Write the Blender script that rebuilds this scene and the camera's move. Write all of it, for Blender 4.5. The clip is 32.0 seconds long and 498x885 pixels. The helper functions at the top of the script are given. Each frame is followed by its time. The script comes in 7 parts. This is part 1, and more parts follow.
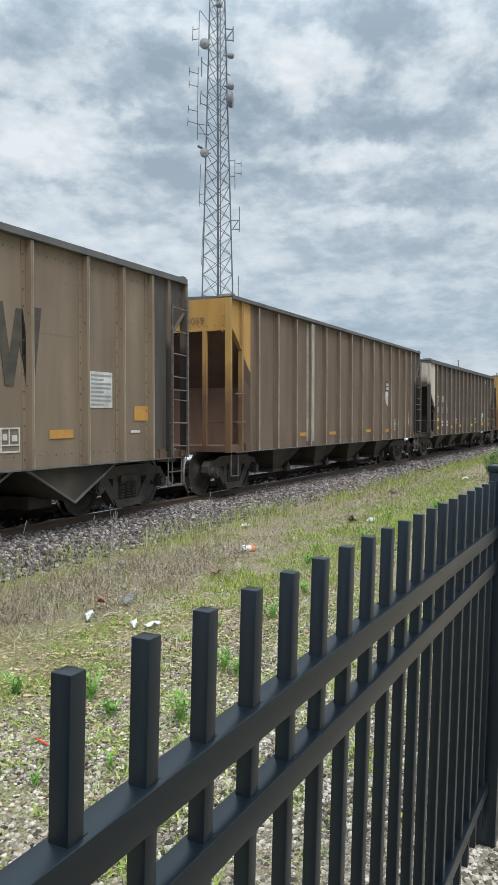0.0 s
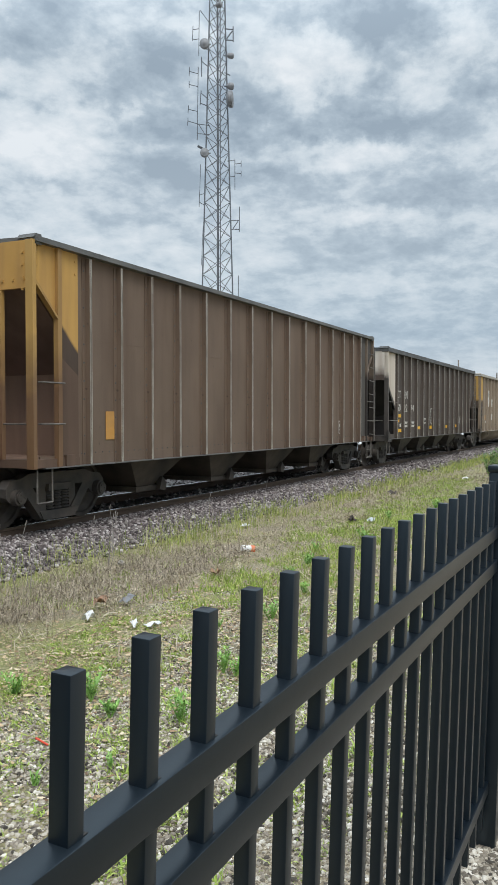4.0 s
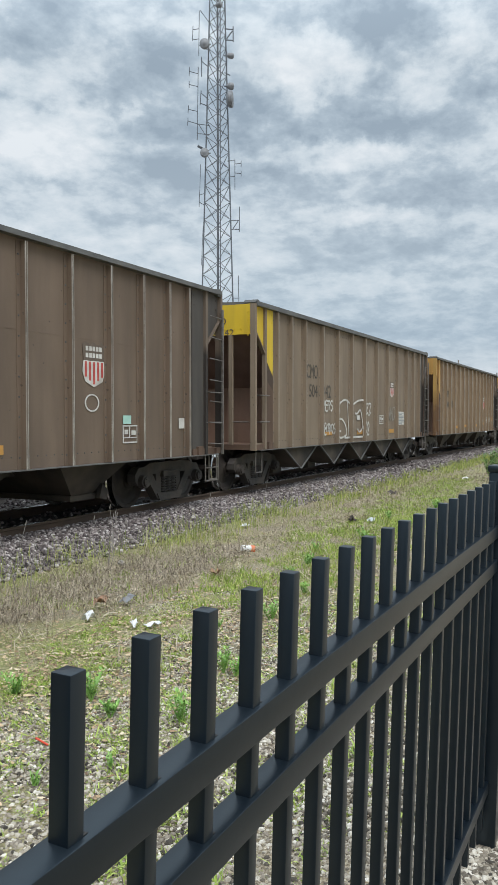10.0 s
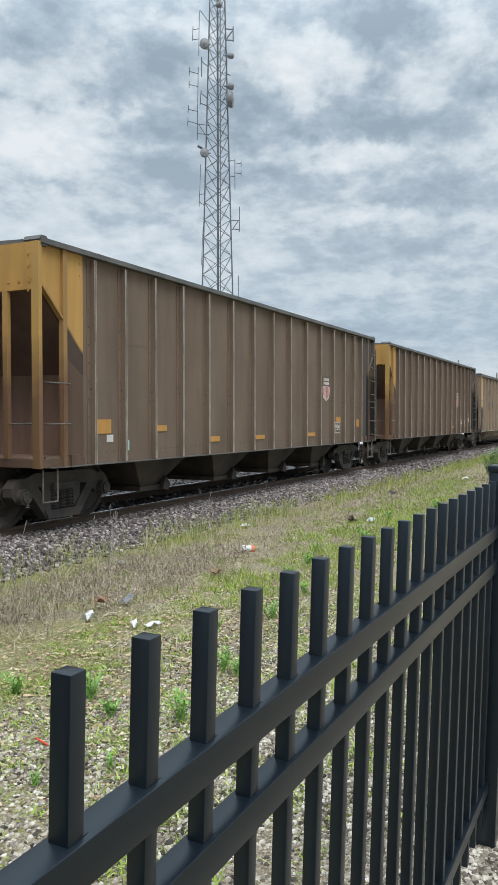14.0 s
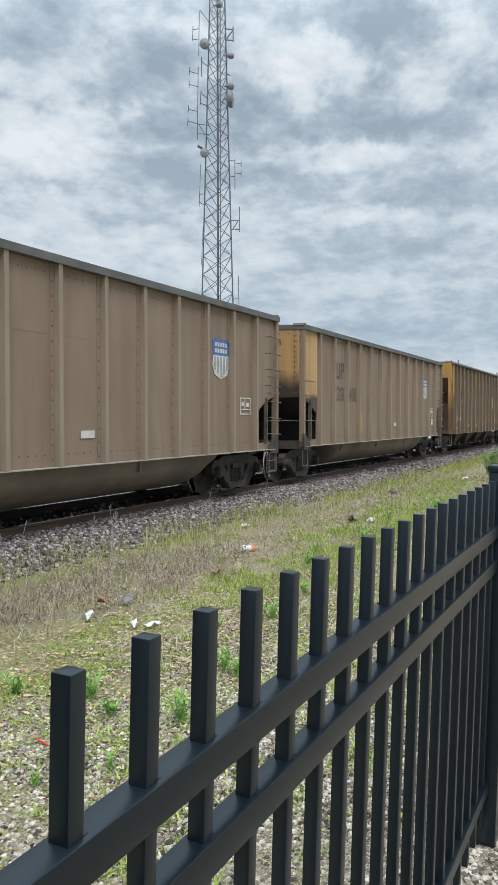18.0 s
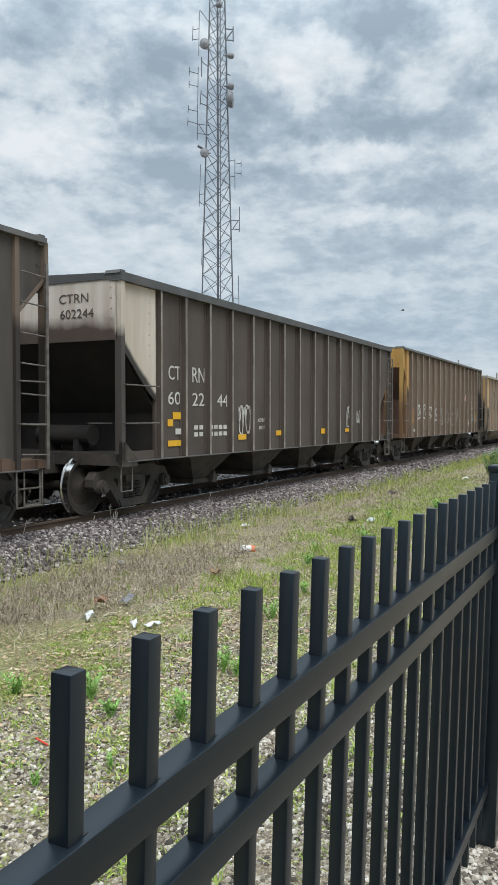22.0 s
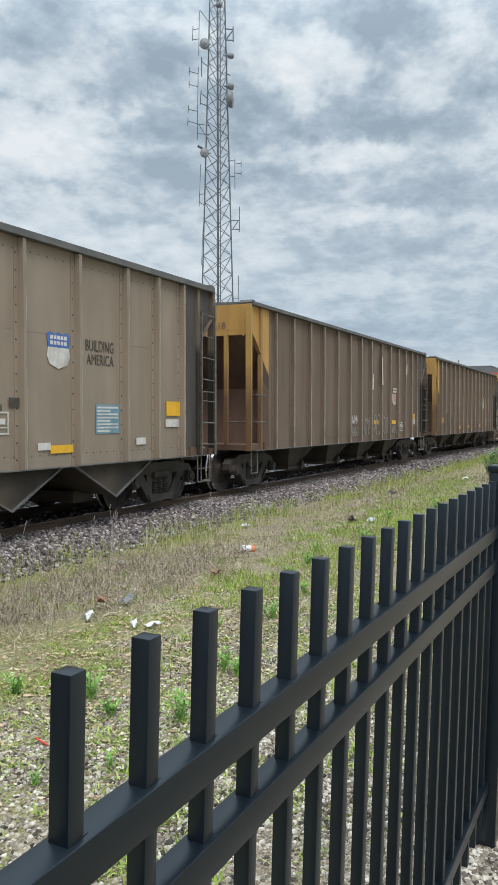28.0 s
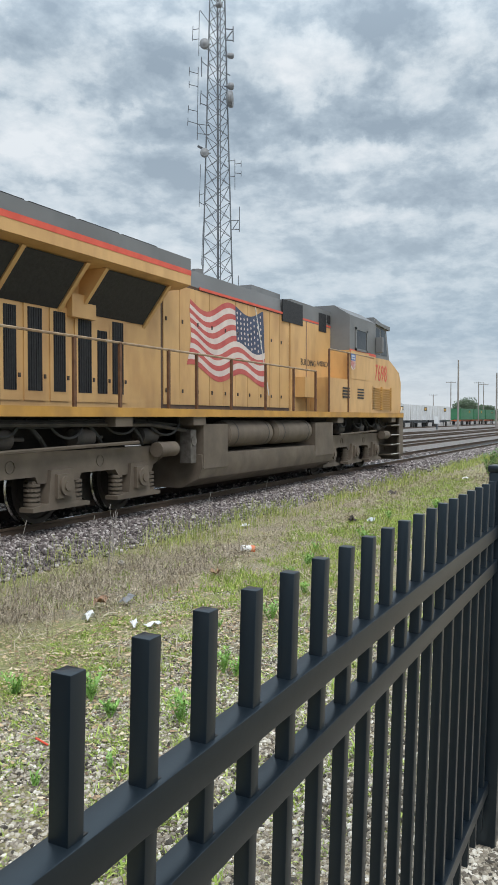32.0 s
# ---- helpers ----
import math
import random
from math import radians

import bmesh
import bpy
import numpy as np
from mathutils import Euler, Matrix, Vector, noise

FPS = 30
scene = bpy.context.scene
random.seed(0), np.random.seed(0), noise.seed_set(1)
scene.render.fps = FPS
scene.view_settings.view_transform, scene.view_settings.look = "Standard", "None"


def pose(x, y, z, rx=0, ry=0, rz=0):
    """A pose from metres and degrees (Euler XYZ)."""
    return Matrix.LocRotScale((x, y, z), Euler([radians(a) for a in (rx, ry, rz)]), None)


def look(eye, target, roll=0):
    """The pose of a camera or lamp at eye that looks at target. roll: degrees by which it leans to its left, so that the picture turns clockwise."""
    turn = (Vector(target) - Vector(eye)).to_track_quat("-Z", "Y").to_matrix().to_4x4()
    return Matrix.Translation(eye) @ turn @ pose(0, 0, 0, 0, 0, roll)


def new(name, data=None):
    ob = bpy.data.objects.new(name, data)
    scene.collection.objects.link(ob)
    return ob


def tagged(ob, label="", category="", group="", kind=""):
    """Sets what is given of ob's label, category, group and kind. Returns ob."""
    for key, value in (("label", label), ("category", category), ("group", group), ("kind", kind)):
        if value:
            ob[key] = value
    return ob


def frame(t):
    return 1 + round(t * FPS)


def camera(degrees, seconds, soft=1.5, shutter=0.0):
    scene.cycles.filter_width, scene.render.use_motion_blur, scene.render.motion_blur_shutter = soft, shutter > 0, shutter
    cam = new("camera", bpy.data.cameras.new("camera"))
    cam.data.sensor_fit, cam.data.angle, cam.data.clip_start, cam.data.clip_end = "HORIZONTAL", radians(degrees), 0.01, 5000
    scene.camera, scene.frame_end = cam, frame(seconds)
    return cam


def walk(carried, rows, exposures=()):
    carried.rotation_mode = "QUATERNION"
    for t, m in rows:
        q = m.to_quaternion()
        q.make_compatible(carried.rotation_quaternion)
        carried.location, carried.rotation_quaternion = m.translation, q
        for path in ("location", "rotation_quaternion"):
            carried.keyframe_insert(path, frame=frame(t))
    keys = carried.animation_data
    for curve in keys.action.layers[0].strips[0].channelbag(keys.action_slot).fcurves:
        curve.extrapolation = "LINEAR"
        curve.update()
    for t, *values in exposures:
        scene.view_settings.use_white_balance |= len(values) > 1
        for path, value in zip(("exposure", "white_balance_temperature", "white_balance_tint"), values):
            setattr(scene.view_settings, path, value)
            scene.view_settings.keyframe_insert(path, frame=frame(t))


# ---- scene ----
# ---------------------------------------------------------------- camera
EYE = (0.0, 0.0, 1.43)
AIM = (0.89776, 0.43942, -0.03069)
cam = camera(34.75, 32.0, soft=0.85)
STILL = look(EYE, [e + a for e, a in zip(EYE, AIM)])
walk(cam, [(0.0, STILL), (32.0, STILL)])

# the train: metres run since the start, second by second
TRAVEL = [0.0, 8.98, 18.76, 28.13, 37.9, 47.58, 57.13, 66.81, 76.44, 86.37, 95.94, 105.66, 115.58, 125.25, 134.87, 144.7, 154.52, 164.35, 174.13,
          183.97, 193.96, 203.88, 214.0, 223.84, 233.83, 243.9, 253.98, 264.07, 274.17, 284.04, 294.69, 304.74, 315.02]
RAIL_TOP = -0.10
TRACK_Y = 8.634
FIRST = 13.639
PITCH = 16.18

# ---------------------------------------------------------------- sky and light
world = bpy.data.worlds.new("overcast_sky")
scene.world = world
world.use_nodes = True
wt = world.node_tree
wt.nodes.clear()


def wnode(kind, **kw):
    n = wt.nodes.new(kind)
    for k, v in kw.items():
        n.inputs[k].default_value = v
    return n


def wmath(op, a, b):
    n = wt.nodes.new("ShaderNodeMath")
    n.operation = op
    for i, v in enumerate((a, b)):
        if isinstance(v, (int, float)):
            n.inputs[i].default_value = v
        else:
            wt.links.new(v, n.inputs[i])
    return n.outputs[0]


def ramp(tree, fac, stops):
    n = tree.nodes.new("ShaderNodeValToRGB")
    e = n.color_ramp.elements
    while len(e) < len(stops):
        e.new(0.5)
    for el, (p, c) in zip(e, stops):
        el.position, el.color = p, (*c, 1) if len(c) == 3 else c
    tree.links.new(fac, n.inputs[0])
    return n.outputs[0]


def mixc(tree, fac, a, b, mode="MIX"):
    n = tree.nodes.new("ShaderNodeMix")
    n.data_type, n.blend_type = "RGBA", mode
    for s, v in ((n.inputs[0], fac), (n.inputs[6], a), (n.inputs[7], b)):
        if isinstance(v, (int, float)):
            s.default_value = v
        elif isinstance(v, tuple):
            s.default_value = (*v, 1) if len(v) == 3 else v
        else:
            tree.links.new(v, s)
    return n.outputs[2]


SUN_AZ, SUN_EL = 226.0, 54.0
tc = wnode("ShaderNodeTexCoord")
sep = wnode("ShaderNodeSeparateXYZ")
wt.links.new(tc.outputs["Generated"], sep.inputs[0])
zc = wmath("MAXIMUM", sep.outputs[2], 0.0)
zd = wmath("ADD", zc, 0.24)
comb = wnode("ShaderNodeCombineXYZ")
wt.links.new(wmath("DIVIDE", sep.outputs[0], zd), comb.inputs[0])
wt.links.new(wmath("DIVIDE", sep.outputs[1], zd), comb.inputs[1])
comb.inputs[2].default_value = 3.7
big = wnode("ShaderNodeTexNoise", Scale=3.6, Detail=6.0, Roughness=0.5, Distortion=0.1)
fine = wnode("ShaderNodeTexNoise", Scale=10.0, Detail=9.0, Roughness=0.6, Distortion=0.1)
for n in (big, fine):
    wt.links.new(comb.outputs[0], n.inputs["Vector"])
cloud = wmath("ADD", wmath("MULTIPLY", big.outputs[0], 0.34), wmath("MULTIPLY", fine.outputs[0], 0.44))
cloud = wmath("ADD", cloud, 0.108)
# the cloud banks that stand over the yard: bearing, height, half-width, half-height in degrees, tilt, weight
DARK_BANKS = [(41.4, 25.0, 4.0, 2.8, 0, -0.90), (38.0, 21.5, 6.5, 1.5, 0, -0.80), (32.9, 23.2, 4.0, 3.0, 20, -1.00), (26.5, 21.3, 3.3, 3.5, 0, -1.00), (31.7, 19.4, 6.1, 1.6, 0, -0.60), (31.3, 17.1, 7.0, 1.6, 0, -0.80), (39.7, 15.8, 2.8, 0.9, 0, -0.70), (18.2, 26.1, 7.9, 1.6, -4, -0.95), (16.2, 24.6, 3.7, 1.4, 0, -0.90), (17.0, 22.5, 5.1, 1.5, 20, -0.90), (19.3, 19.9, 5.1, 1.6, 0, -0.80), (10.5, 21.4, 4.2, 2.1, 0, -0.80), (14.6, 19.5, 6.1, 1.5, 0, -0.60), (14.0, 15.4, 5.1, 2.6, 10, -1.00), (21.3, 16.0, 4.7, 1.5, 0, -0.60), (15.7, 12.1, 11.2, 0.9, 0, -0.60), (19.7, 6.6, 15.0, 1.0, 0, -0.70), (33.7, 13.9, 7.5, 1.2, 0, -0.60)]
BRIGHT_BREAKS = [(40.7, 18.2, 8.9, 4.2, 0, 1.00), (30.7, 26.0, 3.5, 2.1, 0, 0.80), (22.9, 23.9, 3.5, 3.3, 0, 0.80), (10.1, 25.2, 3.7, 2.6, 0, 0.70), (21.3, 18.0, 7.9, 1.1, 0, 0.80), (18.1, 13.9, 12.2, 0.8, 0, 0.80), (10.1, 17.6, 2.8, 1.7, 0, 0.50), (14.6, 9.3, 11.2, 0.8, 0, 0.70), (39.2, 12.4, 10.8, 3.7, 0, 0.80), (35.7, 20.1, 2.8, 0.9, 0, 0.50)]
bearing = wmath("MULTIPLY", wmath("ARCTAN2", sep.outputs[1], sep.outputs[0]), 57.2958)
height = wmath("MULTIPLY", wmath("ARCSINE", sep.outputs[2], 0.0), 57.2958)
spot = wnode("ShaderNodeCombineXYZ")
wt.links.new(bearing, spot.inputs[0])
wt.links.new(height, spot.inputs[1])
ragged = wnode("ShaderNodeTexNoise", Scale=0.30, Detail=7.0, Roughness=0.62)
wt.links.new(spot.outputs[0], ragged.inputs["Vector"])
shift = wt.nodes.new("ShaderNodeVectorMath")
shift.operation = "MULTIPLY_ADD"
wt.links.new(ragged.outputs["Color"], shift.inputs[0])
shift.inputs[1].default_value, shift.inputs[2].default_value = (7.0, 3.6, 0.0), (-3.5, -1.8, 0.0)
warped = wt.nodes.new("ShaderNodeVectorMath")
wt.links.new(spot.outputs[0], warped.inputs[0])
wt.links.new(shift.outputs[0], warped.inputs[1])
for az, el, rw, rh, tilt, weight in DARK_BANKS + BRIGHT_BREAKS:
    mp = wnode("ShaderNodeMapping", Location=(az, el, 0), Rotation=(0, 0, radians(-tilt)), Scale=(rw, rh, 1))
    mp.vector_type = "TEXTURE"
    wt.links.new(warped.outputs[0], mp.inputs[0])
    bank = wnode("ShaderNodeTexGradient")
    bank.gradient_type = "SPHERICAL"
    wt.links.new(mp.outputs[0], bank.inputs[0])
    cloud = wmath("ADD", cloud, wmath("MULTIPLY", bank.outputs["Fac"], 0.135 * weight))
cover = ramp(wt, cloud, [(0.38, (0.345, 0.43, 0.515)), (0.46, (0.47, 0.565, 0.65)), (0.53, (0.67, 0.755, 0.82)), (0.64, (0.88, 0.93, 0.97))])
low = ramp(wt, zc, [(0.0, (0.74, 0.79, 0.83)), (0.045, (0.66, 0.73, 0.80)), (0.10, (0.41, 0.52, 0.63)), (0.17, (0.52, 0.62, 0.70)), (0.26, (0.56, 0.64, 0.71))])
lowf = ramp(wt, zc, [(0.0, (1, 1, 1)), (0.05, (0.65, 0.65, 0.65)), (0.15, (0.42, 0.42, 0.42)), (0.34, (0, 0, 0))])
clouds = mixc(wt, lowf, cover, low)
# an overcast sky is about three times as bright overhead as at the horizon
lift = ramp(wt, zc, [(0.40, (0.333,) * 3), (1.0, (1.0,) * 3)])
clouds = mixc(wt, 1.0, clouds, mixc(wt, 1.0, lift, (3.0, 3.0, 3.0), "MULTIPLY"), "MULTIPLY")
nishita = wnode("ShaderNodeTexSky")
nishita.sky_type, nishita.sun_disc = "NISHITA", False
nishita.sun_elevation, nishita.sun_rotation = radians(SUN_EL), radians(90 - SUN_AZ)
bg_clouds = wnode("ShaderNodeBackground", Strength=1.0)
wt.links.new(clouds, bg_clouds.inputs[0])
bg_sky = wnode("ShaderNodeBackground", Strength=0.06)
wt.links.new(nishita.outputs[0], bg_sky.inputs[0])
both = wnode("ShaderNodeMixShader", Fac=0.9)
wt.links.new(bg_sky.outputs[0], both.inputs[1])
wt.links.new(bg_clouds.outputs[0], both.inputs[2])
wout = wnode("ShaderNodeOutputWorld")
wt.links.new(both.outputs[0], wout.inputs[0])

sun = new("sun", bpy.data.lights.new("sun", "SUN"))
sun.data.energy, sun.data.angle, sun.data.color = 1.9, radians(35), (1.0, 0.96, 0.9)
sa, se = radians(SUN_AZ), radians(SUN_EL)
sun.matrix_world = look((math.cos(sa) * math.cos(se) * 50, math.sin(sa) * math.cos(se) * 50, math.sin(se) * 50), (0, 0, 0))
scene.view_settings.exposure = 0.0


# ---------------------------------------------------------------- materials
def material(name, c1, c2, rough=0.7, metal=0.0, scale=3.0, stretch=(1, 1, 1), stain=None, stain_scale=1.0, stain_amount=0.5,
             stain_stretch=(1, 1, 1), bump=0.15, bump_scale=40.0, island=0.0, speck=None, soil=None):
    """Two-colour grain, stains of their own shape, fine relief."""
    m = bpy.data.materials.new(name)
    m.use_nodes = True
    t = m.node_tree
    p = t.nodes["Principled BSDF"]
    co = t.nodes.new("ShaderNodeTexCoord")

    def tex(sc, st, detail=5.0):
        mp = t.nodes.new("ShaderNodeMapping")
        mp.inputs["Scale"].default_value = st
        t.links.new(co.outputs["Object"], mp.inputs[0])
        n = t.nodes.new("ShaderNodeTexNoise")
        n.inputs["Scale"].default_value, n.inputs["Detail"].default_value = sc, detail
        t.links.new(mp.outputs[0], n.inputs["Vector"])
        return n.outputs[0]

    col = ramp(t, tex(scale, stretch), [(0.35, c1), (0.65, c2)])
    if stain:
        f = ramp(t, tex(stain_scale, stain_stretch, 7.0), [(0.42, (0, 0, 0)), (0.68, (stain_amount,) * 3)])
        col = mixc(t, f, col, stain)
    if speck:
        f = ramp(t, tex(scale * 9, (1, 1, 1), 3.0), [(0.70, (0, 0, 0)), (0.74, (0.55,) * 3)])
        col = mixc(t, f, col, speck)
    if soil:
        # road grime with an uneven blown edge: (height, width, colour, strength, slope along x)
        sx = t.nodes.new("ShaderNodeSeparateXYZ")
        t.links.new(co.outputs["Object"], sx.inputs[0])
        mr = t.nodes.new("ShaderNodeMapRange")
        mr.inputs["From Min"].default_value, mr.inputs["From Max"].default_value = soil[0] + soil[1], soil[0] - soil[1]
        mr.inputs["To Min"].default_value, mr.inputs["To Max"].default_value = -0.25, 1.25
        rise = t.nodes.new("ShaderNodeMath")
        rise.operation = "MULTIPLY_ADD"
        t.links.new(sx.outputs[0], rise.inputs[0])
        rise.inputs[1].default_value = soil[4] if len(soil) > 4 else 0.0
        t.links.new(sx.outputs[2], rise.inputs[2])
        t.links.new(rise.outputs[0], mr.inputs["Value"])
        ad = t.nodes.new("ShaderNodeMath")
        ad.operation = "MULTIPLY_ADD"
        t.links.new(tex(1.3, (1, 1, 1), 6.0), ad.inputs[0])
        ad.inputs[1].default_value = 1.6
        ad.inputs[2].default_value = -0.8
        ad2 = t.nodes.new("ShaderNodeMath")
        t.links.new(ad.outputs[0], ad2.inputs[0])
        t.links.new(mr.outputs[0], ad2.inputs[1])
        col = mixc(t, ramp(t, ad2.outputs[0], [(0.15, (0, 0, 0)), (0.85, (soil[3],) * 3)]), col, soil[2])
    if island:
        g = t.nodes.new("ShaderNodeNewGeometry")
        v = ramp(t, g.outputs["Random Per Island"], [(0.0, (1 - island,) * 3), (1.0, (1 + island,) * 3)])
        col = mixc(t, 1.0, col, v, "MULTIPLY")
    t.links.new(col, p.inputs["Base Color"])
    p.inputs["Roughness"].default_value, p.inputs["Metallic"].default_value = rough, metal
    if bump:
        b = t.nodes.new("ShaderNodeBump")
        b.inputs["Strength"].default_value, b.inputs["Distance"].default_value = bump, 0.01
        t.links.new(tex(bump_scale, (1, 1, 1), 4.0), b.inputs["Height"])
        t.links.new(b.outputs[0], p.inputs["Normal"])
    return m


def sprouts(name, stops, rough=0.8):
    """Colour differs from piece to piece of a joined mesh."""
    m = bpy.data.materials.new(name)
    m.use_nodes = True
    t = m.node_tree
    g = t.nodes.new("ShaderNodeNewGeometry")
    t.links.new(ramp(t, g.outputs["Random Per Island"], stops), t.nodes["Principled BSDF"].inputs["Base Color"])
    t.nodes["Principled BSDF"].inputs["Roughness"].default_value = rough
    return m


STREAK = (3.2, 3.2, 0.30)
DUST = dict(scale=1.4, stretch=(1, 1, 0.5), stain_scale=1.1, stain_stretch=STREAK, stain_amount=0.6, bump=0.12, bump_scale=25)
taupe = material("taupe_paint", (0.20, 0.152, 0.108), (0.25, 0.193, 0.139), 0.75, stain=(0.15, 0.115, 0.085), speck=(0.04, 0.032, 0.026), **DUST)
brown = material("brown_taupe_paint", (0.145, 0.104, 0.075), (0.185, 0.134, 0.098), 0.75, stain=(0.105, 0.077, 0.057), speck=(0.035, 0.027, 0.022), **DUST)
pale = material("pale_taupe_paint", (0.25, 0.20, 0.152), (0.30, 0.243, 0.187), 0.7, stain=(0.22, 0.175, 0.13), **DUST)
rusty = material("rusty_brown_paint", (0.125, 0.086, 0.062), (0.162, 0.113, 0.082), 0.75, stain=(0.10, 0.062, 0.042), speck=(0.04, 0.028, 0.022), **DUST)
umber = material("umber_taupe_paint", (0.095, 0.073, 0.057), (0.124, 0.096, 0.076), 0.7, stain=(0.085, 0.066, 0.052), speck=(0.03, 0.024, 0.02), **DUST)
golden = material("golden_taupe_paint", (0.225, 0.160, 0.103), (0.275, 0.20, 0.131), 0.75, stain=(0.15, 0.108, 0.068), speck=(0.04, 0.03, 0.022), **DUST)
tan = material("tan_grey_paint", (0.225, 0.165, 0.118), (0.265, 0.197, 0.143), 0.7, stain=(0.175, 0.126, 0.09), **DUST)
sooty = material("sooty_dark_paint", (0.070, 0.055, 0.047), (0.094, 0.075, 0.064), 0.7, stain=(0.056, 0.047, 0.04), **DUST)
redbrown = material("soiled_end_brown", (0.215, 0.135, 0.098), (0.27, 0.172, 0.126), 0.85, stain=(0.12, 0.075, 0.055), **DUST)
# Darker than the bulkhead brown: the slope sheet's shade is in the colour.
shaded_brown = material("shaded_end_brown", (0.125, 0.080, 0.064), (0.175, 0.112, 0.090), 0.9, scale=2.0, bump=0.1)
rear_taupe = material("taupe_darker_below", (0.13, 0.10, 0.077), (0.165, 0.127, 0.098), 0.8, stain=(0.09, 0.068, 0.052), soil=(2.75, 0.2, (0.028, 0.023, 0.021), 0.96), **DUST)
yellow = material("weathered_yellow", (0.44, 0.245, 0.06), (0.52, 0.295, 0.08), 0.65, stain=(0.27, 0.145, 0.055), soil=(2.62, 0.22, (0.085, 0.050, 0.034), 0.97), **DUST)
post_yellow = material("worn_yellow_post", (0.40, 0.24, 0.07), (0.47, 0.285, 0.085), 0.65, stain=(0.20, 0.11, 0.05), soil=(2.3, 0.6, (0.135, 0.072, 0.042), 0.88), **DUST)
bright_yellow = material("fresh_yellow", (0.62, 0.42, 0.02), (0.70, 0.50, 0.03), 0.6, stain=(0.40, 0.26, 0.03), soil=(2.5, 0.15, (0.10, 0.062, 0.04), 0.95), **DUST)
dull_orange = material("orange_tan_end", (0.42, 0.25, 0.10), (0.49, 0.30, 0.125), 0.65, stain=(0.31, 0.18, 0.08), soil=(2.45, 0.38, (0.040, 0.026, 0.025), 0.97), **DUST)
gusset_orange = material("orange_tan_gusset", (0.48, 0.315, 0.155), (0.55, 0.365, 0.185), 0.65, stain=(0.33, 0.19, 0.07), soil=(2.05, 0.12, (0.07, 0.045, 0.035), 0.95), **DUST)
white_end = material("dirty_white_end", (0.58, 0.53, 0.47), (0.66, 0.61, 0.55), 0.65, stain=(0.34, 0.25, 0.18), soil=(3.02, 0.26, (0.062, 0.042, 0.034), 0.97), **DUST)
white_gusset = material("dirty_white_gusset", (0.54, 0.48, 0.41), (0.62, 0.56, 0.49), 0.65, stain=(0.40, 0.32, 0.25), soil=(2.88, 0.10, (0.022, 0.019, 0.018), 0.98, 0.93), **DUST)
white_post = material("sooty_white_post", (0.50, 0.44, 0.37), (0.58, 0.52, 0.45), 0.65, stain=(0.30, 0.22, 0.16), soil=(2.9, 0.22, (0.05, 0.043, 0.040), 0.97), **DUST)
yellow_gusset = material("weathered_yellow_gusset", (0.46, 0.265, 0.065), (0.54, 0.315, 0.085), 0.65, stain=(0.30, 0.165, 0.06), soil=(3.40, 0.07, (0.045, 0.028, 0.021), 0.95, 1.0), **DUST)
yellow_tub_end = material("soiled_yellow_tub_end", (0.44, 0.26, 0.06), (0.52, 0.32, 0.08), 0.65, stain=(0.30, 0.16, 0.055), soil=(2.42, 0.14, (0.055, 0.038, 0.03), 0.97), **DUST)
# Near black stands for deep shade in car ends and under the locomotive.
shade = material("black_steel_and_shade", (0.020, 0.018, 0.017), (0.032, 0.028, 0.026), 0.9, scale=2.0, bump=0.1)
edge_metal = material("pale_edge_metal", (0.22, 0.20, 0.175), (0.46, 0.43, 0.39), 0.45, 0.3, scale=6, stretch=(1, 1, 0.4), bump=0.1)
chord_grey = material("grey_top_chord", (0.085, 0.086, 0.085), (0.13, 0.13, 0.125), 0.6, scale=2.5, bump=0.1)
chord_dark = material("dark_top_chord", (0.060, 0.062, 0.062), (0.09, 0.09, 0.09), 0.6, scale=2.5, bump=0.1)
chord_pale = material("pale_top_chord", (0.30, 0.28, 0.25), (0.40, 0.38, 0.34), 0.6, scale=2.5, bump=0.1)
grime = material("truck_grime", (0.031, 0.028, 0.0265), (0.060, 0.053, 0.048), 0.75, scale=5, stain=(0.10, 0.076, 0.058), stain_scale=3, bump=0.3)
wheel_steel = material("tread_steel", (0.45, 0.44, 0.43), (0.64, 0.63, 0.61), 0.2, 1.0, scale=8, bump=0.05)
wheel_face = material("wheel_face", (0.030, 0.025, 0.022), (0.055, 0.045, 0.038), 0.7, 0.2, scale=5, bump=0.2)
rung_metal = material("grab_iron_steel", (0.12, 0.105, 0.095), (0.20, 0.185, 0.17), 0.5, 0.5, scale=10, bump=0.1)
sticker = material("yellow_reflector", (0.75, 0.40, 0.015), (0.85, 0.48, 0.02), 0.5, scale=4, stain=(0.45, 0.26, 0.06), stain_scale=2.5, stain_amount=0.5, bump=0)
worn_sticker = material("faded_orange_patch", (0.48, 0.24, 0.055), (0.58, 0.30, 0.07), 0.7, scale=4, stain=(0.25, 0.15, 0.08), stain_scale=2.5, bump=0)
white_ink = material("white_lettering", (0.58, 0.57, 0.54), (0.68, 0.67, 0.64), 0.6, scale=6, stain=(0.32, 0.29, 0.25), stain_scale=4, stain_amount=0.6, bump=0)
black_ink = material("black_lettering", (0.048, 0.042, 0.036), (0.075, 0.065, 0.054), 0.7, scale=6, stain=(0.13, 0.105, 0.08), stain_scale=4, bump=0)
faded_ink = material("faded_lettering", (0.118, 0.088, 0.068), (0.15, 0.115, 0.09), 0.75, scale=6, bump=0)
red_ink = material("red_stripe", (0.42, 0.06, 0.05), (0.50, 0.09, 0.075), 0.6, scale=6, bump=0)
blue_ink = material("blue_shield_field", (0.05, 0.12, 0.36), (0.08, 0.17, 0.42), 0.6, scale=6, bump=0)
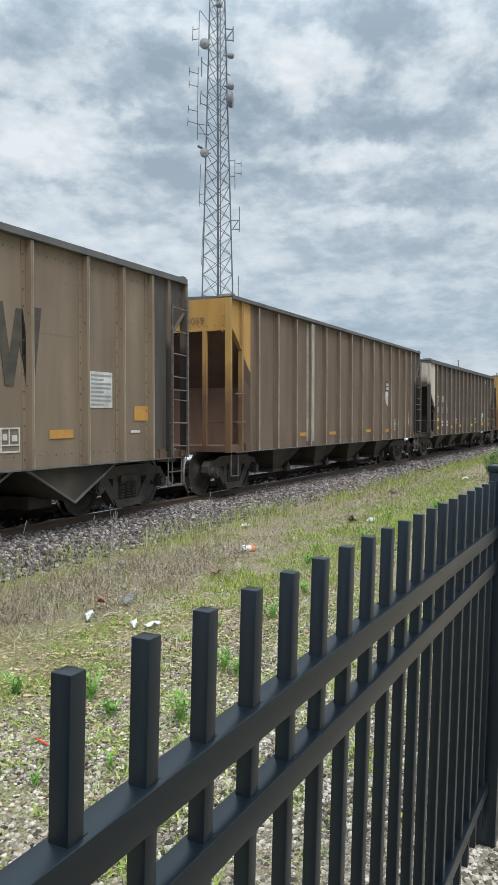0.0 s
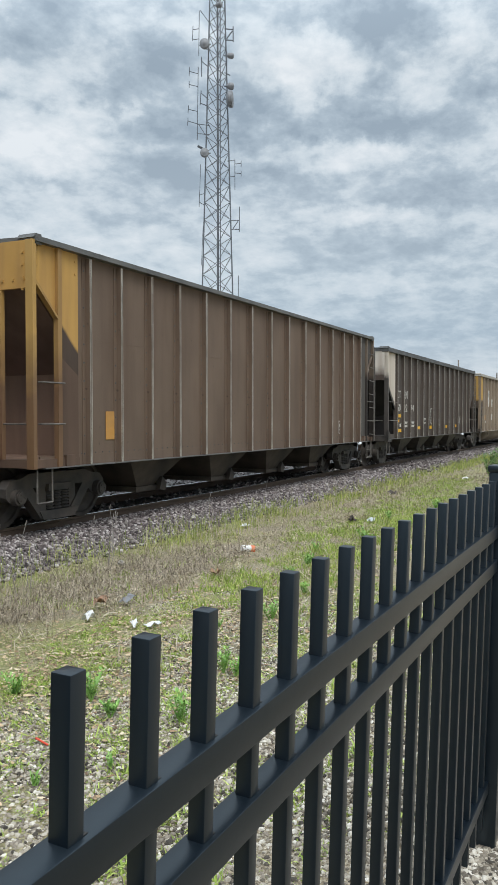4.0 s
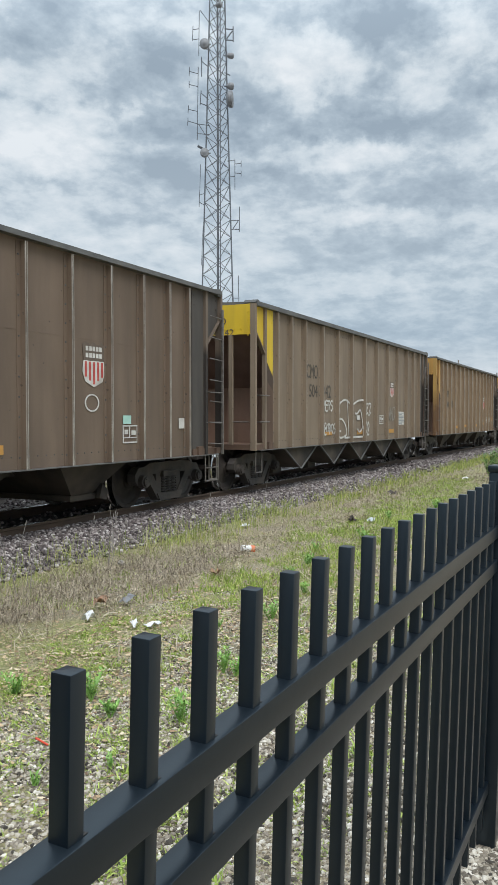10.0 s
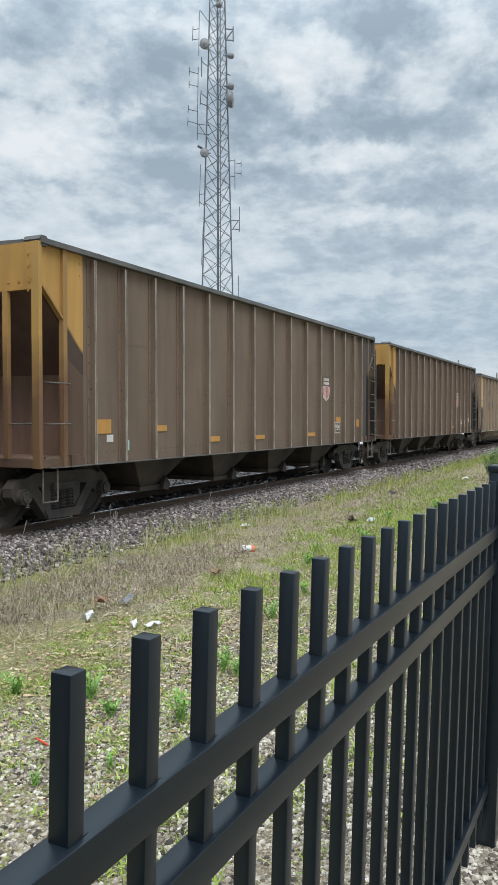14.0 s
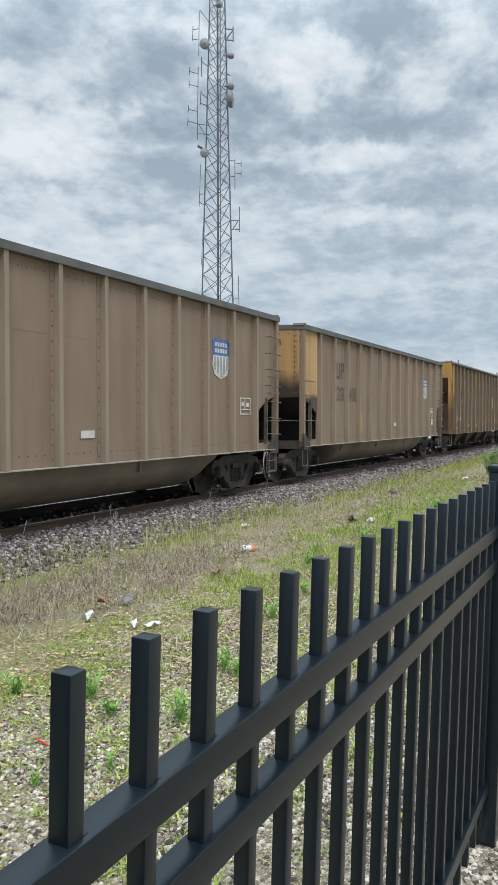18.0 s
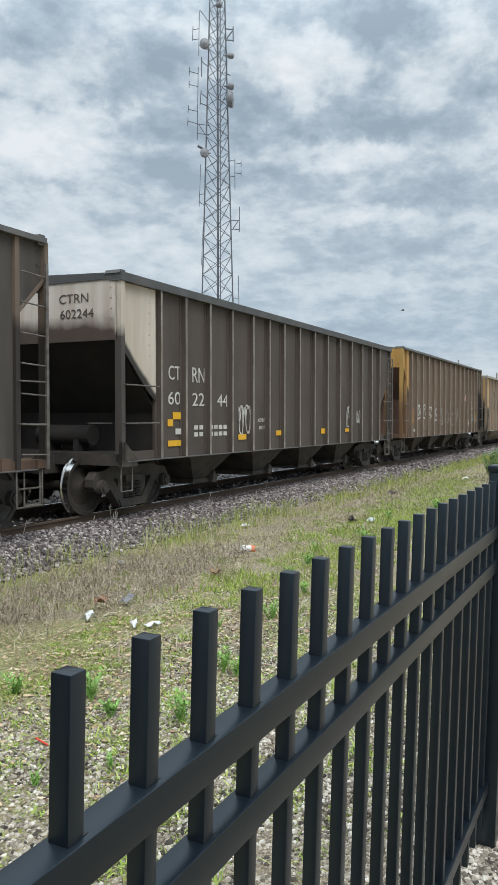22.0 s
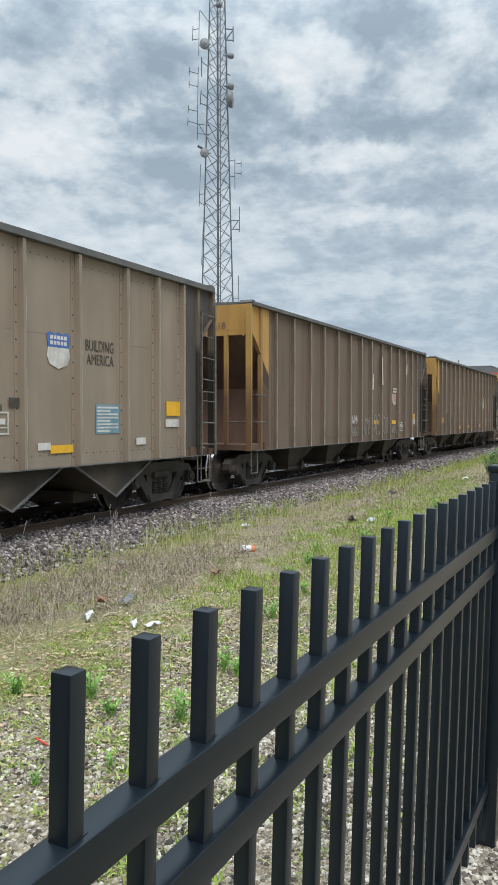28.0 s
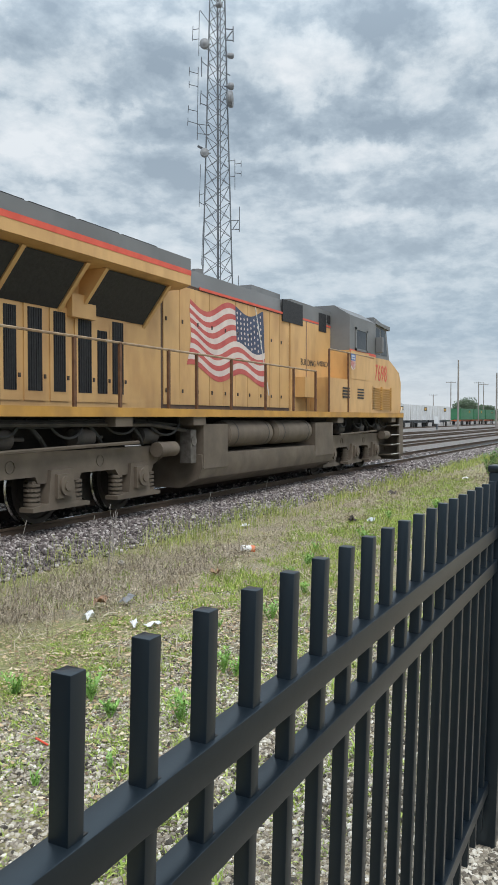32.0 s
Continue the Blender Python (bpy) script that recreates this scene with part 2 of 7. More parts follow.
grey_lines = material("grey_label_print", (0.22, 0.25, 0.27), (0.30, 0.33, 0.35), 0.6, scale=6, bump=0)
pale_blue = material("pale_blue_label", (0.12, 0.24, 0.32), (0.18, 0.31, 0.39), 0.6, scale=6, bump=0)
teal_ink = material("pale_green_label", (0.35, 0.60, 0.52), (0.42, 0.66, 0.58), 0.6, scale=6, bump=0)
coal = material("coal_dust", (0.016, 0.016, 0.017), (0.03, 0.03, 0.03), 0.8, scale=12, bump=0.6, bump_scale=18)
loco_yellow = material("locomotive_yellow", (0.60, 0.36, 0.145), (0.66, 0.405, 0.17), 0.5, scale=0.9, stain=(0.40, 0.215, 0.085), stain_scale=1.6, stain_stretch=(1.6, 1.6, 0.6), stain_amount=0.55, bump=0.06, bump_scale=12)
walk_yellow = material("scuffed_yellow_edge", (0.46, 0.24, 0.045), (0.54, 0.29, 0.06), 0.6, scale=3, stain=(0.24, 0.13, 0.05), stain_scale=2, bump=0.05)
loco_frame = material("dusty_locomotive_frame", (0.115, 0.09, 0.068), (0.155, 0.124, 0.096), 0.75, scale=3, stain=(0.07, 0.056, 0.045), stain_scale=2, bump=0.2)
loco_grey = material("locomotive_grey", (0.15, 0.155, 0.16), (0.20, 0.205, 0.21), 0.55, scale=2, stain=(0.10, 0.10, 0.10), bump=0.08)
loco_red = material("red_orange_stripe", (0.62, 0.085, 0.05), (0.70, 0.11, 0.065), 0.5, scale=4, bump=0)
golden_brown = material("streaked_golden_brown_paint", (0.145, 0.102, 0.067), (0.185, 0.132, 0.088), 0.75, stain=(0.095, 0.066, 0.043), speck=(0.04, 0.03, 0.022), **DUST)
tan_grey_end = material("sooty_tan_grey_end", (0.22, 0.165, 0.125), (0.27, 0.205, 0.155), 0.7, stain=(0.15, 0.11, 0.085), soil=(2.5, 0.6, (0.05, 0.036, 0.032), 0.95), **DUST)
belly_brown = material("sooty_tub_bottom", (0.16, 0.127, 0.096), (0.21, 0.168, 0.128), 0.7, scale=2, stain=(0.06, 0.05, 0.043), stain_scale=0.6, stain_amount=0.6, bump=0.1)
chute_brown = material("black_mottled_chute_brown", (0.06, 0.047, 0.036), (0.09, 0.07, 0.054), 0.8, scale=3, stain=(0.014, 0.012, 0.012), stain_scale=0.9, stain_amount=1.0, bump=0.15)
rear_plate = material("dark_end_plate", (0.062, 0.055, 0.050), (0.088, 0.077, 0.068), 0.75, stain=(0.035, 0.032, 0.031), **DUST)
end_panel = material("smoke_stained_end_panel", (0.105, 0.064, 0.044), (0.140, 0.087, 0.060), 0.8, stain=(0.066, 0.040, 0.028), **DUST)
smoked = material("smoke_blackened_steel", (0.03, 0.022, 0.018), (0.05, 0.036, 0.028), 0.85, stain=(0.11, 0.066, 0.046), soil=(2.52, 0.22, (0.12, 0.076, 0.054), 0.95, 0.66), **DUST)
screen_black = material("black_screen", (0.010, 0.010, 0.012), (0.02, 0.02, 0.022), 0.6, scale=20, bump=0.3, bump_scale=120)
stanchion_rust = material("rusty_stanchion", (0.10, 0.045, 0.022), (0.16, 0.075, 0.035), 0.7, scale=8, bump=0.15)
rail_brown = material("worn_handrail", (0.26, 0.17, 0.10), (0.40, 0.30, 0.20), 0.5, scale=8, bump=0.05)
rail_white = material("pale_handrail", (0.55, 0.50, 0.42), (0.66, 0.62, 0.54), 0.5, scale=8, bump=0.05)
cab_glass = material("dark_cab_glass", (0.012, 0.014, 0.016), (0.02, 0.022, 0.024), 0.08, scale=2, bump=0)
fence_black = material("black_powder_coat", (0.0022, 0.0054, 0.0098), (0.0030, 0.0066, 0.0114), 0.34, scale=9, stain=(0.006, 0.008, 0.011), stain_scale=14, stain_amount=0.3, bump=0.015, bump_scale=60)
cab_glass.node_tree.nodes["Principled BSDF"].inputs["Specular IOR Level"].default_value = 0.2
fence_black.node_tree.nodes["Principled BSDF"].inputs["Specular IOR Level"].default_value = 0.62
fence_black.node_tree.nodes["Principled BSDF"].inputs["Specular Tint"].default_value = (0.78, 0.92, 1.0, 1)
rust_rail = material("rail_side_rust", (0.060, 0.040, 0.028), (0.105, 0.068, 0.045), 0.8, scale=4, stretch=(0.3, 1, 1), bump=0.25)
tie_wood = material("weathered_tie", (0.075, 0.060, 0.048), (0.13, 0.105, 0.085), 0.9, scale=6, bump=0.4)
galvanised = material("galvanised_steel", (0.11, 0.12, 0.135), (0.165, 0.18, 0.20), 0.5, 0.5, scale=6, bump=0.05)
dish_grey = material("grey_radome", (0.19, 0.20, 0.215), (0.25, 0.26, 0.275), 0.5, scale=3, bump=0.02)
box_white = material("white_steel_panel", (0.60, 0.62, 0.64), (0.72, 0.73, 0.74), 0.5, scale=1.2, stain=(0.42, 0.40, 0.37), stain_scale=0.8, stain_stretch=STREAK, bump=0.05)
box_green = material("green_container_paint", (0.035, 0.16, 0.075), (0.05, 0.20, 0.095), 0.5, scale=1.2, stain=(0.04, 0.11, 0.06), stain_scale=1.0, bump=0.05)
chassis_orange = material("orange_chassis", (0.50, 0.10, 0.03), (0.60, 0.13, 0.045), 0.5, scale=3, bump=0)
rubber = material("black_rubber", (0.02, 0.02, 0.02), (0.035, 0.034, 0.033), 0.8, scale=5, bump=0.1)
pole_wood = material("grey_pole_wood", (0.22, 0.20, 0.18), (0.30, 0.275, 0.25), 0.85, scale=3, stretch=(4, 4, 0.3), bump=0.2)
bark = material("grey_brown_bark", (0.10, 0.08, 0.06), (0.16, 0.13, 0.10), 0.9, scale=5, bump=0.4)
far_leaf = sprouts("far_foliage", [(0.0, (0.075, 0.115, 0.07)), (1.0, (0.13, 0.175, 0.105))])
paper_white = material("crumpled_paper", (0.66, 0.67, 0.68), (0.80, 0.80, 0.80), 0.6, scale=12, bump=0.4, bump_scale=60)
cup_orange = material("orange_print", (0.75, 0.16, 0.05), (0.80, 0.22, 0.08), 0.5, scale=10, bump=0)
cardboard = material("brown_cardboard", (0.30, 0.17, 0.10), (0.40, 0.24, 0.15), 0.8, scale=8, bump=0.2)
red_plastic = material("red_plastic", (0.62, 0.06, 0.03), (0.70, 0.09, 0.04), 0.4, scale=10, bump=0)
bag_grey = material("pale_plastic", (0.42, 0.46, 0.48), (0.52, 0.56, 0.58), 0.4, scale=10, bump=0.2)
dark_scrap = material("dark_scrap", (0.04, 0.03, 0.025), (0.08, 0.06, 0.05), 0.8, scale=12, bump=0.4)
weed_green = sprouts("weed_leaf_green", [(0.0, (0.16, 0.34, 0.06)), (1.0, (0.30, 0.50, 0.13))], 0.6)
grass_green = sprouts("grass_green", [(0.0, (0.14, 0.195, 0.035)), (0.6, (0.32, 0.40, 0.075)), (1.0, (0.52, 0.51, 0.17))], 0.7)
moss_green = sprouts("sprout_green", [(0.0, (0.16, 0.235, 0.04)), (0.6, (0.31, 0.425, 0.07)), (1.0, (0.52, 0.57, 0.18))], 0.7)
tall_green = sprouts("tall_weed_green", [(0.0, (0.07, 0.15, 0.03)), (1.0, (0.17, 0.30, 0.07))], 0.6)
brush_grey = sprouts("brush_grey", [(0.0, (0.11, 0.088, 0.065)), (0.5, (0.29, 0.24, 0.18)), (1.0, (0.56, 0.48, 0.37))], 0.85)
grass_dry = sprouts("grass_dry", [(0.0, (0.18, 0.145, 0.10)), (0.5, (0.38, 0.325, 0.22)), (1.0, (0.58, 0.51, 0.40))], 0.85)
leaf_dead = sprouts("dead_leaves", [(0.0, (0.12, 0.07, 0.04)), (0.35, (0.36, 0.24, 0.14)), (0.75, (0.58, 0.44, 0.28)), (1.0, (0.70, 0.60, 0.45))], 0.8)
pebble = sprouts("pebble_mix", [(0.0, (0.035, 0.030, 0.025)), (0.2, (0.13, 0.11, 0.085)), (0.5, (0.31, 0.27, 0.215)), (0.8, (0.46, 0.415, 0.34)), (1.0, (0.70, 0.66, 0.59))], 0.85)
ballast_mix = sprouts("ballast_mix", [(0.0, (0.045, 0.036, 0.037)), (0.45, (0.15, 0.125, 0.122)), (0.8, (0.29, 0.255, 0.245)), (1.0, (0.56, 0.52, 0.50))], 0.9)


# ---------------------------------------------------------------- mesh building
class Shape:
    """Collects verts, faces and material slots, then becomes one mesh."""

    def __init__(self):
        self.v, self.f, self.s, self.slot = [], [], [], 0

    def add(self, verts, faces):
        o = len(self.v)
        self.v += verts
        self.f += [[i + o for i in f] for f in faces]
        self.s += [self.slot] * len(faces)
        return self

    def box(self, x0, x1, y0, y1, z0, z1):
        v = [(x, y, z) for x in (x0, x1) for y in (y0, y1) for z in (z0, z1)]
        return self.add(v, [(0, 1, 3, 2), (4, 6, 7, 5), (0, 4, 5, 1), (2, 3, 7, 6), (0, 2, 6, 4), (1, 5, 7, 3)])

    def hexa(self, a, b):
        """Solid between two quads (lists of four points, same order)."""
        return self.add(list(a) + list(b), [(0, 1, 2, 3), (7, 6, 5, 4), (0, 4, 5, 1), (1, 5, 6, 2), (2, 6, 7, 3), (3, 7, 4, 0)])

    def prism(self, poly, a, b, axis="y"):
        """Polygon in x-z (axis y), y-z (axis x) or x-y (axis z), pushed from a to b."""
        def at(p, q):
            return {"y": (p[0], q, p[1]), "x": (q, p[0], p[1]), "z": (p[0], p[1], q)}[axis]
        n = len(poly)
        v = [at(p, a) for p in poly] + [at(p, b) for p in poly]
        return self.add(v, [tuple(range(n)), tuple(reversed(range(n, 2 * n)))] + [(i, i + n, (i + 1) % n + n, (i + 1) % n) for i in range(n)])

    def rod(self, p, q, r, n=8, r2=None):
        p, q = Vector(p), Vector(q)
        d = (q - p).normalized()
        u = d.orthogonal().normalized()
        w = d.cross(u)
        v = []
        for c, rr in ((p, r), (q, r if r2 is None else r2)):
            v += [tuple(c + rr * (math.cos(2 * math.pi * i / n) * u + math.sin(2 * math.pi * i / n) * w)) for i in range(n)]
        return self.add(v, [tuple(reversed(range(n))), tuple(range(n, 2 * n))] + [(i, (i + 1) % n, (i + 1) % n + n, i + n) for i in range(n)])

    def tube(self, pts, r, n=6):
        for a, b in zip(pts, pts[1:]):
            self.rod(a, b, r, n)
        return self

    def lathe(self, prof, axis_y=True, n=28, at=(0, 0, 0)):
        """Profile of (radius, along) turned about y (or z)."""
        v, f = [], []
        for r, y in prof:
            for i in range(n):
                a = 2 * math.pi * i / n
                c, s = r * math.cos(a), r * math.sin(a)
                v.append((at[0] + c, at[1] + y, at[2] + s) if axis_y else (at[0] + c, at[1] + s, at[2] + y))
        for k in range(len(prof) - 1):
            f += [(k * n + i, k * n + (i + 1) % n, (k + 1) * n + (i + 1) % n, (k + 1) * n + i) for i in range(n)]
        return self.add(v, f)

    def mesh(self, name, *mats):
        me = bpy.data.meshes.new(name)
        me.from_pydata(self.v, [], self.f)
        for m in mats:
            me.materials.append(m)
        if len(mats) > 1:
            me.polygons.foreach_set("material_index", self.s)
        bm = bmesh.new()
        bm.from_mesh(me)
        bmesh.ops.recalc_face_normals(bm, faces=bm.faces)
        bm.to_mesh(me)
        bm.free()
        me.shade_smooth()
        me.set_sharp_from_angle(angle=radians(32))
        return me


MESHES = {}


def kept(key, make, *mats):
    """One mesh for alike pieces."""
    full = (key, *[m.name for m in mats])
    if full not in MESHES:
        s = Shape()
        make(s)
        MESHES[full] = s.mesh(key if isinstance(key, str) else key[0], *mats)
    return MESHES[full]


def part(name, me, parent, label="", at=None, turn=None):
    ob = new(name, me)
    ob.parent = parent
    if at or turn:
        ob.matrix_basis = pose(*(at or (0, 0, 0)), *(turn or (0, 0, 0)))
    if label:
        ob["label"] = label
    return ob


def thing(name, label, category, group="", at=(0, 0, 0), turn=(0, 0, 0)):
    ob = new(name)
    ob.empty_display_size = 0.2
    ob.matrix_basis = pose(*at, *turn)
    return tagged(ob, label, category, group)


TEXTS = {}


def lettering(text, size, depth=0.0015):
    """Flat letters in the x-z plane, facing -y, left bottom at the origin."""
    key = (text, size)
    if key not in TEXTS:
        cu = bpy.data.curves.new("lettering", "FONT")
        cu.body, cu.size, cu.extrude, cu.resolution_u = text, size, depth, 3
        ob = new("lettering_source", cu)
        me = bpy.data.meshes.new_from_object(ob.evaluated_get(bpy.context.evaluated_depsgraph_get()))
        me.transform(pose(0, 0, 0, 90, 0, 0))
        bpy.data.objects.remove(ob)
        TEXTS[key] = me
    return TEXTS[key]


def letters(parent, text, size, mat, x, y, z, name="lettering", turn=(0, 0, 0), squeeze=1.0):
    key = (text, size, mat.name)
    if key not in MESHES:
        me = lettering(text, size).copy()
        me.materials.clear()
        me.materials.append(mat)
        MESHES[key] = me
    ob = part(name, MESHES[key], parent, at=(x, y, z), turn=turn)
    ob.scale = (squeeze, 1, 1)
    return ob


def plate(parent, name, mat, x0, x1, z0, z1, y, label=""):
    """A thin flat patch on a side that faces -y."""
    me = kept((name, round(x1 - x0, 2), round(z1 - z0, 2)), lambda s: s.box(0, x1 - x0, -0.004, 0.002, 0, z1 - z0), mat)
    return part(name, me, parent, label, at=(x0, y, z0))


# ---------------------------------------------------------------- ground and tracks
PROFILE = [(-60.0, 0.06), (0.6, 0.06), (3.5, -0.20), (6.5, -0.42), (7.25, -0.27), (7.6, -0.25), (200.0, -0.30)]


def ground_z(y):
    for (a, za), (b, zb) in zip(PROFILE, PROFILE[1:]):
        if y <= b:
            return za + (zb - za) * max(0, y - a) / (b - a)
    return PROFILE[-1][1]


def ground_material():
    m = bpy.data.materials.new("trackside_ground")
    m.use_nodes = True
    t = m.node_tree
    p = t.nodes["Principled BSDF"]
    co = t.nodes.new("ShaderNodeTexCoord")

    def tex(sc, detail=6.0, rough=0.6):
        n = t.nodes.new("ShaderNodeTexNoise")
        n.inputs["Scale"].default_value, n.inputs["Detail"].default_value, n.inputs["Roughness"].default_value = sc, detail, rough
        t.links.new(co.outputs["Object"], n.inputs["Vector"])
        return n.outputs[0]

    s = t.nodes.new("ShaderNodeSeparateXYZ")
    t.links.new(co.outputs["Object"], s.inputs[0])
    grit = ramp(t, tex(90), [(0.38, (0.08, 0.064, 0.043)), (0.5, (0.25, 0.205, 0.145)), (0.61, (0.55, 0.48, 0.37))])
    soil = ramp(t, tex(55), [(0.37, (0.11, 0.083, 0.052)), (0.5, (0.29, 0.23, 0.15)), (0.63, (0.54, 0.45, 0.31))])
    green = ramp(t, tex(60), [(0.37, (0.09, 0.105, 0.03)), (0.5, (0.24, 0.255, 0.08)), (0.63, (0.45, 0.43, 0.19))])
    base = mixc(t, ramp(t, tex(1.6), [(0.42, (0, 0, 0)), (0.6, (0.8, 0.8, 0.8))]), grit, soil)
    band = t.nodes.new("ShaderNodeMapRange")
    band.inputs["From Min"].default_value, band.inputs["From Max"].default_value = 0.6, 3.4
    t.links.new(s.outputs[1], band.inputs["Value"])
    patch = t.nodes.new("ShaderNodeMath")
    patch.operation = "MULTIPLY"
    t.links.new(ramp(t, tex(0.8), [(0.40, (0, 0, 0)), (0.62, (0.85, 0.85, 0.85))]), patch.inputs[0])
    t.links.new(band.outputs[0], patch.inputs[1])
    col = mixc(t, patch.outputs[0], base, green)
    yard = t.nodes.new("ShaderNodeMapRange")
    yard.inputs["From Min"].default_value, yard.inputs["From Max"].default_value = 6.4, 7.0
    t.links.new(s.outputs[1], yard.inputs["Value"])
    stones = ramp(t, tex(28), [(0.3, (0.07, 0.062, 0.06)), (0.5, (0.17, 0.155, 0.145)), (0.72, (0.31, 0.285, 0.26))])
    col = mixc(t, yard.outputs[0], col, stones)
    # Shade under the train, painted as a near-black strip between the rails.
    gauge_shade = t.nodes.new("ShaderNodeMath")
    gauge_shade.operation = "COMPARE"
    t.links.new(s.outputs[1], gauge_shade.inputs[0])
    gauge_shade.inputs[1].default_value, gauge_shade.inputs[2].default_value = TRACK_Y, 1.0
    col = mixc(t, gauge_shade.outputs[0], col, ramp(t, tex(30), [(0.3, (0.016, 0.015, 0.015)), (0.7, (0.05, 0.047, 0.045))]))
    t.links.new(col, p.inputs["Base Color"])
    p.inputs["Roughness"].default_value = 0.95
    b = t.nodes.new("ShaderNodeBump")
    b.inputs["Strength"].default_value, b.inputs["Distance"].default_value = 0.8, 0.02
    t.links.new(tex(60), b.inputs["Height"])
    t.links.new(b.outputs[0], p.inputs["Normal"])
    return m


def build_ground():
    xs = [-2500, -600, -150, -40, -15] + [-6 + 0.5 * i for i in range(73)] + [34, 40, 50, 70, 110, 200, 500, 1200, 2600]
    ys = [-2500, -600, -120, -30, -8] + [-3 + 0.3 * i for i in range(36)] + [8.2, 9, 10.5, 14, 20, 30, 50, 90, 160, 200, 500, 1200, 2600]
    v = []
    for x in xs:
        for y in ys:
            near = max(0.0, 1 - max(abs(x - 12) / 24, abs(y - 3) / 3.6))
            v.append((x, y, ground_z(y) + 0.05 * near * noise.noise((x * 0.7, y * 0.9, 0.3)) + 0.02 * near * noise.noise((x * 2.3, y * 2.3, 1.3))))
    n = len(ys)
    f = [(i * n + j, (i + 1) * n + j, (i + 1) * n + j + 1, i * n + j + 1) for i in range(len(xs) - 1) for j in range(n - 1)]
    me = bpy.data.meshes.new("ground")
    me.from_pydata(v, [], f)
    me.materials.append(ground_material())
    me.shade_smooth()
    return tagged(new("ground", me), "weedy gravel ground beside the railway", "ground", kind="structure")


build_ground()

RAIL_SECTION = [(-0.07, -0.17), (0.07, -0.17), (0.07, -0.158), (0.012, -0.145), (0.010, -0.045), (0.036, -0.034), (0.036, -0.006), (0.028, 0.0),
                (-0.028, 0.0), (-0.036, -0.006), (-0.036, -0.034), (-0.010, -0.045), (-0.012, -0.145), (-0.07, -0.158)]


def build_track(name, y, x0, x1, top, ties, label):
    tr = tagged(thing(name, label, "railway track", "parallel railway tracks", at=(0, y, top)), kind="structure")

    def one(s):
        s.prism(RAIL_SECTION, x0, x1, "x")

    def shine(s):
        s.box(x0, x1, -0.024, 0.024, 0.0005, 0.002)

    for sgn in (-1, 1):
        part("rail", kept(("rail", x0, x1), one, rust_rail), tr, "rusty steel rail", at=(0, sgn * 0.753, 0))
        part("running_surface", kept(("running_surface", x0, x1), shine, wheel_steel), tr, "polished rail head", at=(0, sgn * 0.753, 0))
    for i in range(ties):
        x = max(x0, -2) + 0.3 + i * 0.56
        part("tie", kept("tie", lambda s: s.box(-0.11, 0.11, -1.3, 1.3, -0.34, -0.165), tie_wood), tr, at=(x, 0.02 * math.sin(i * 7.1), 0), turn=(0, 0, 0.8 * math.sin(i * 3.3)))
    return tr


build_track("railway_track", TRACK_Y, -420, 620, RAIL_TOP, 140, "mainline track of rusty rails on grey ballast")
build_track("railway_track", 12.9, -200, 600, RAIL_TOP, 60, "yard track of rusty rails behind the main line")
build_track("railway_track", 17.2, -200, 600, RAIL_TOP, 40, "yard track of rusty rails in gravel")
build_track("railway_track", 21.8, -200, 600, RAIL_TOP, 0, "yard track of rusty rails in gravel")
build_track("railway_track", 34.0, -200, 600, RAIL_TOP, 0, "far yard track of rusty rails")


# ---------------------------------------------------------------- fence
FENCE_LEAN = 1.68


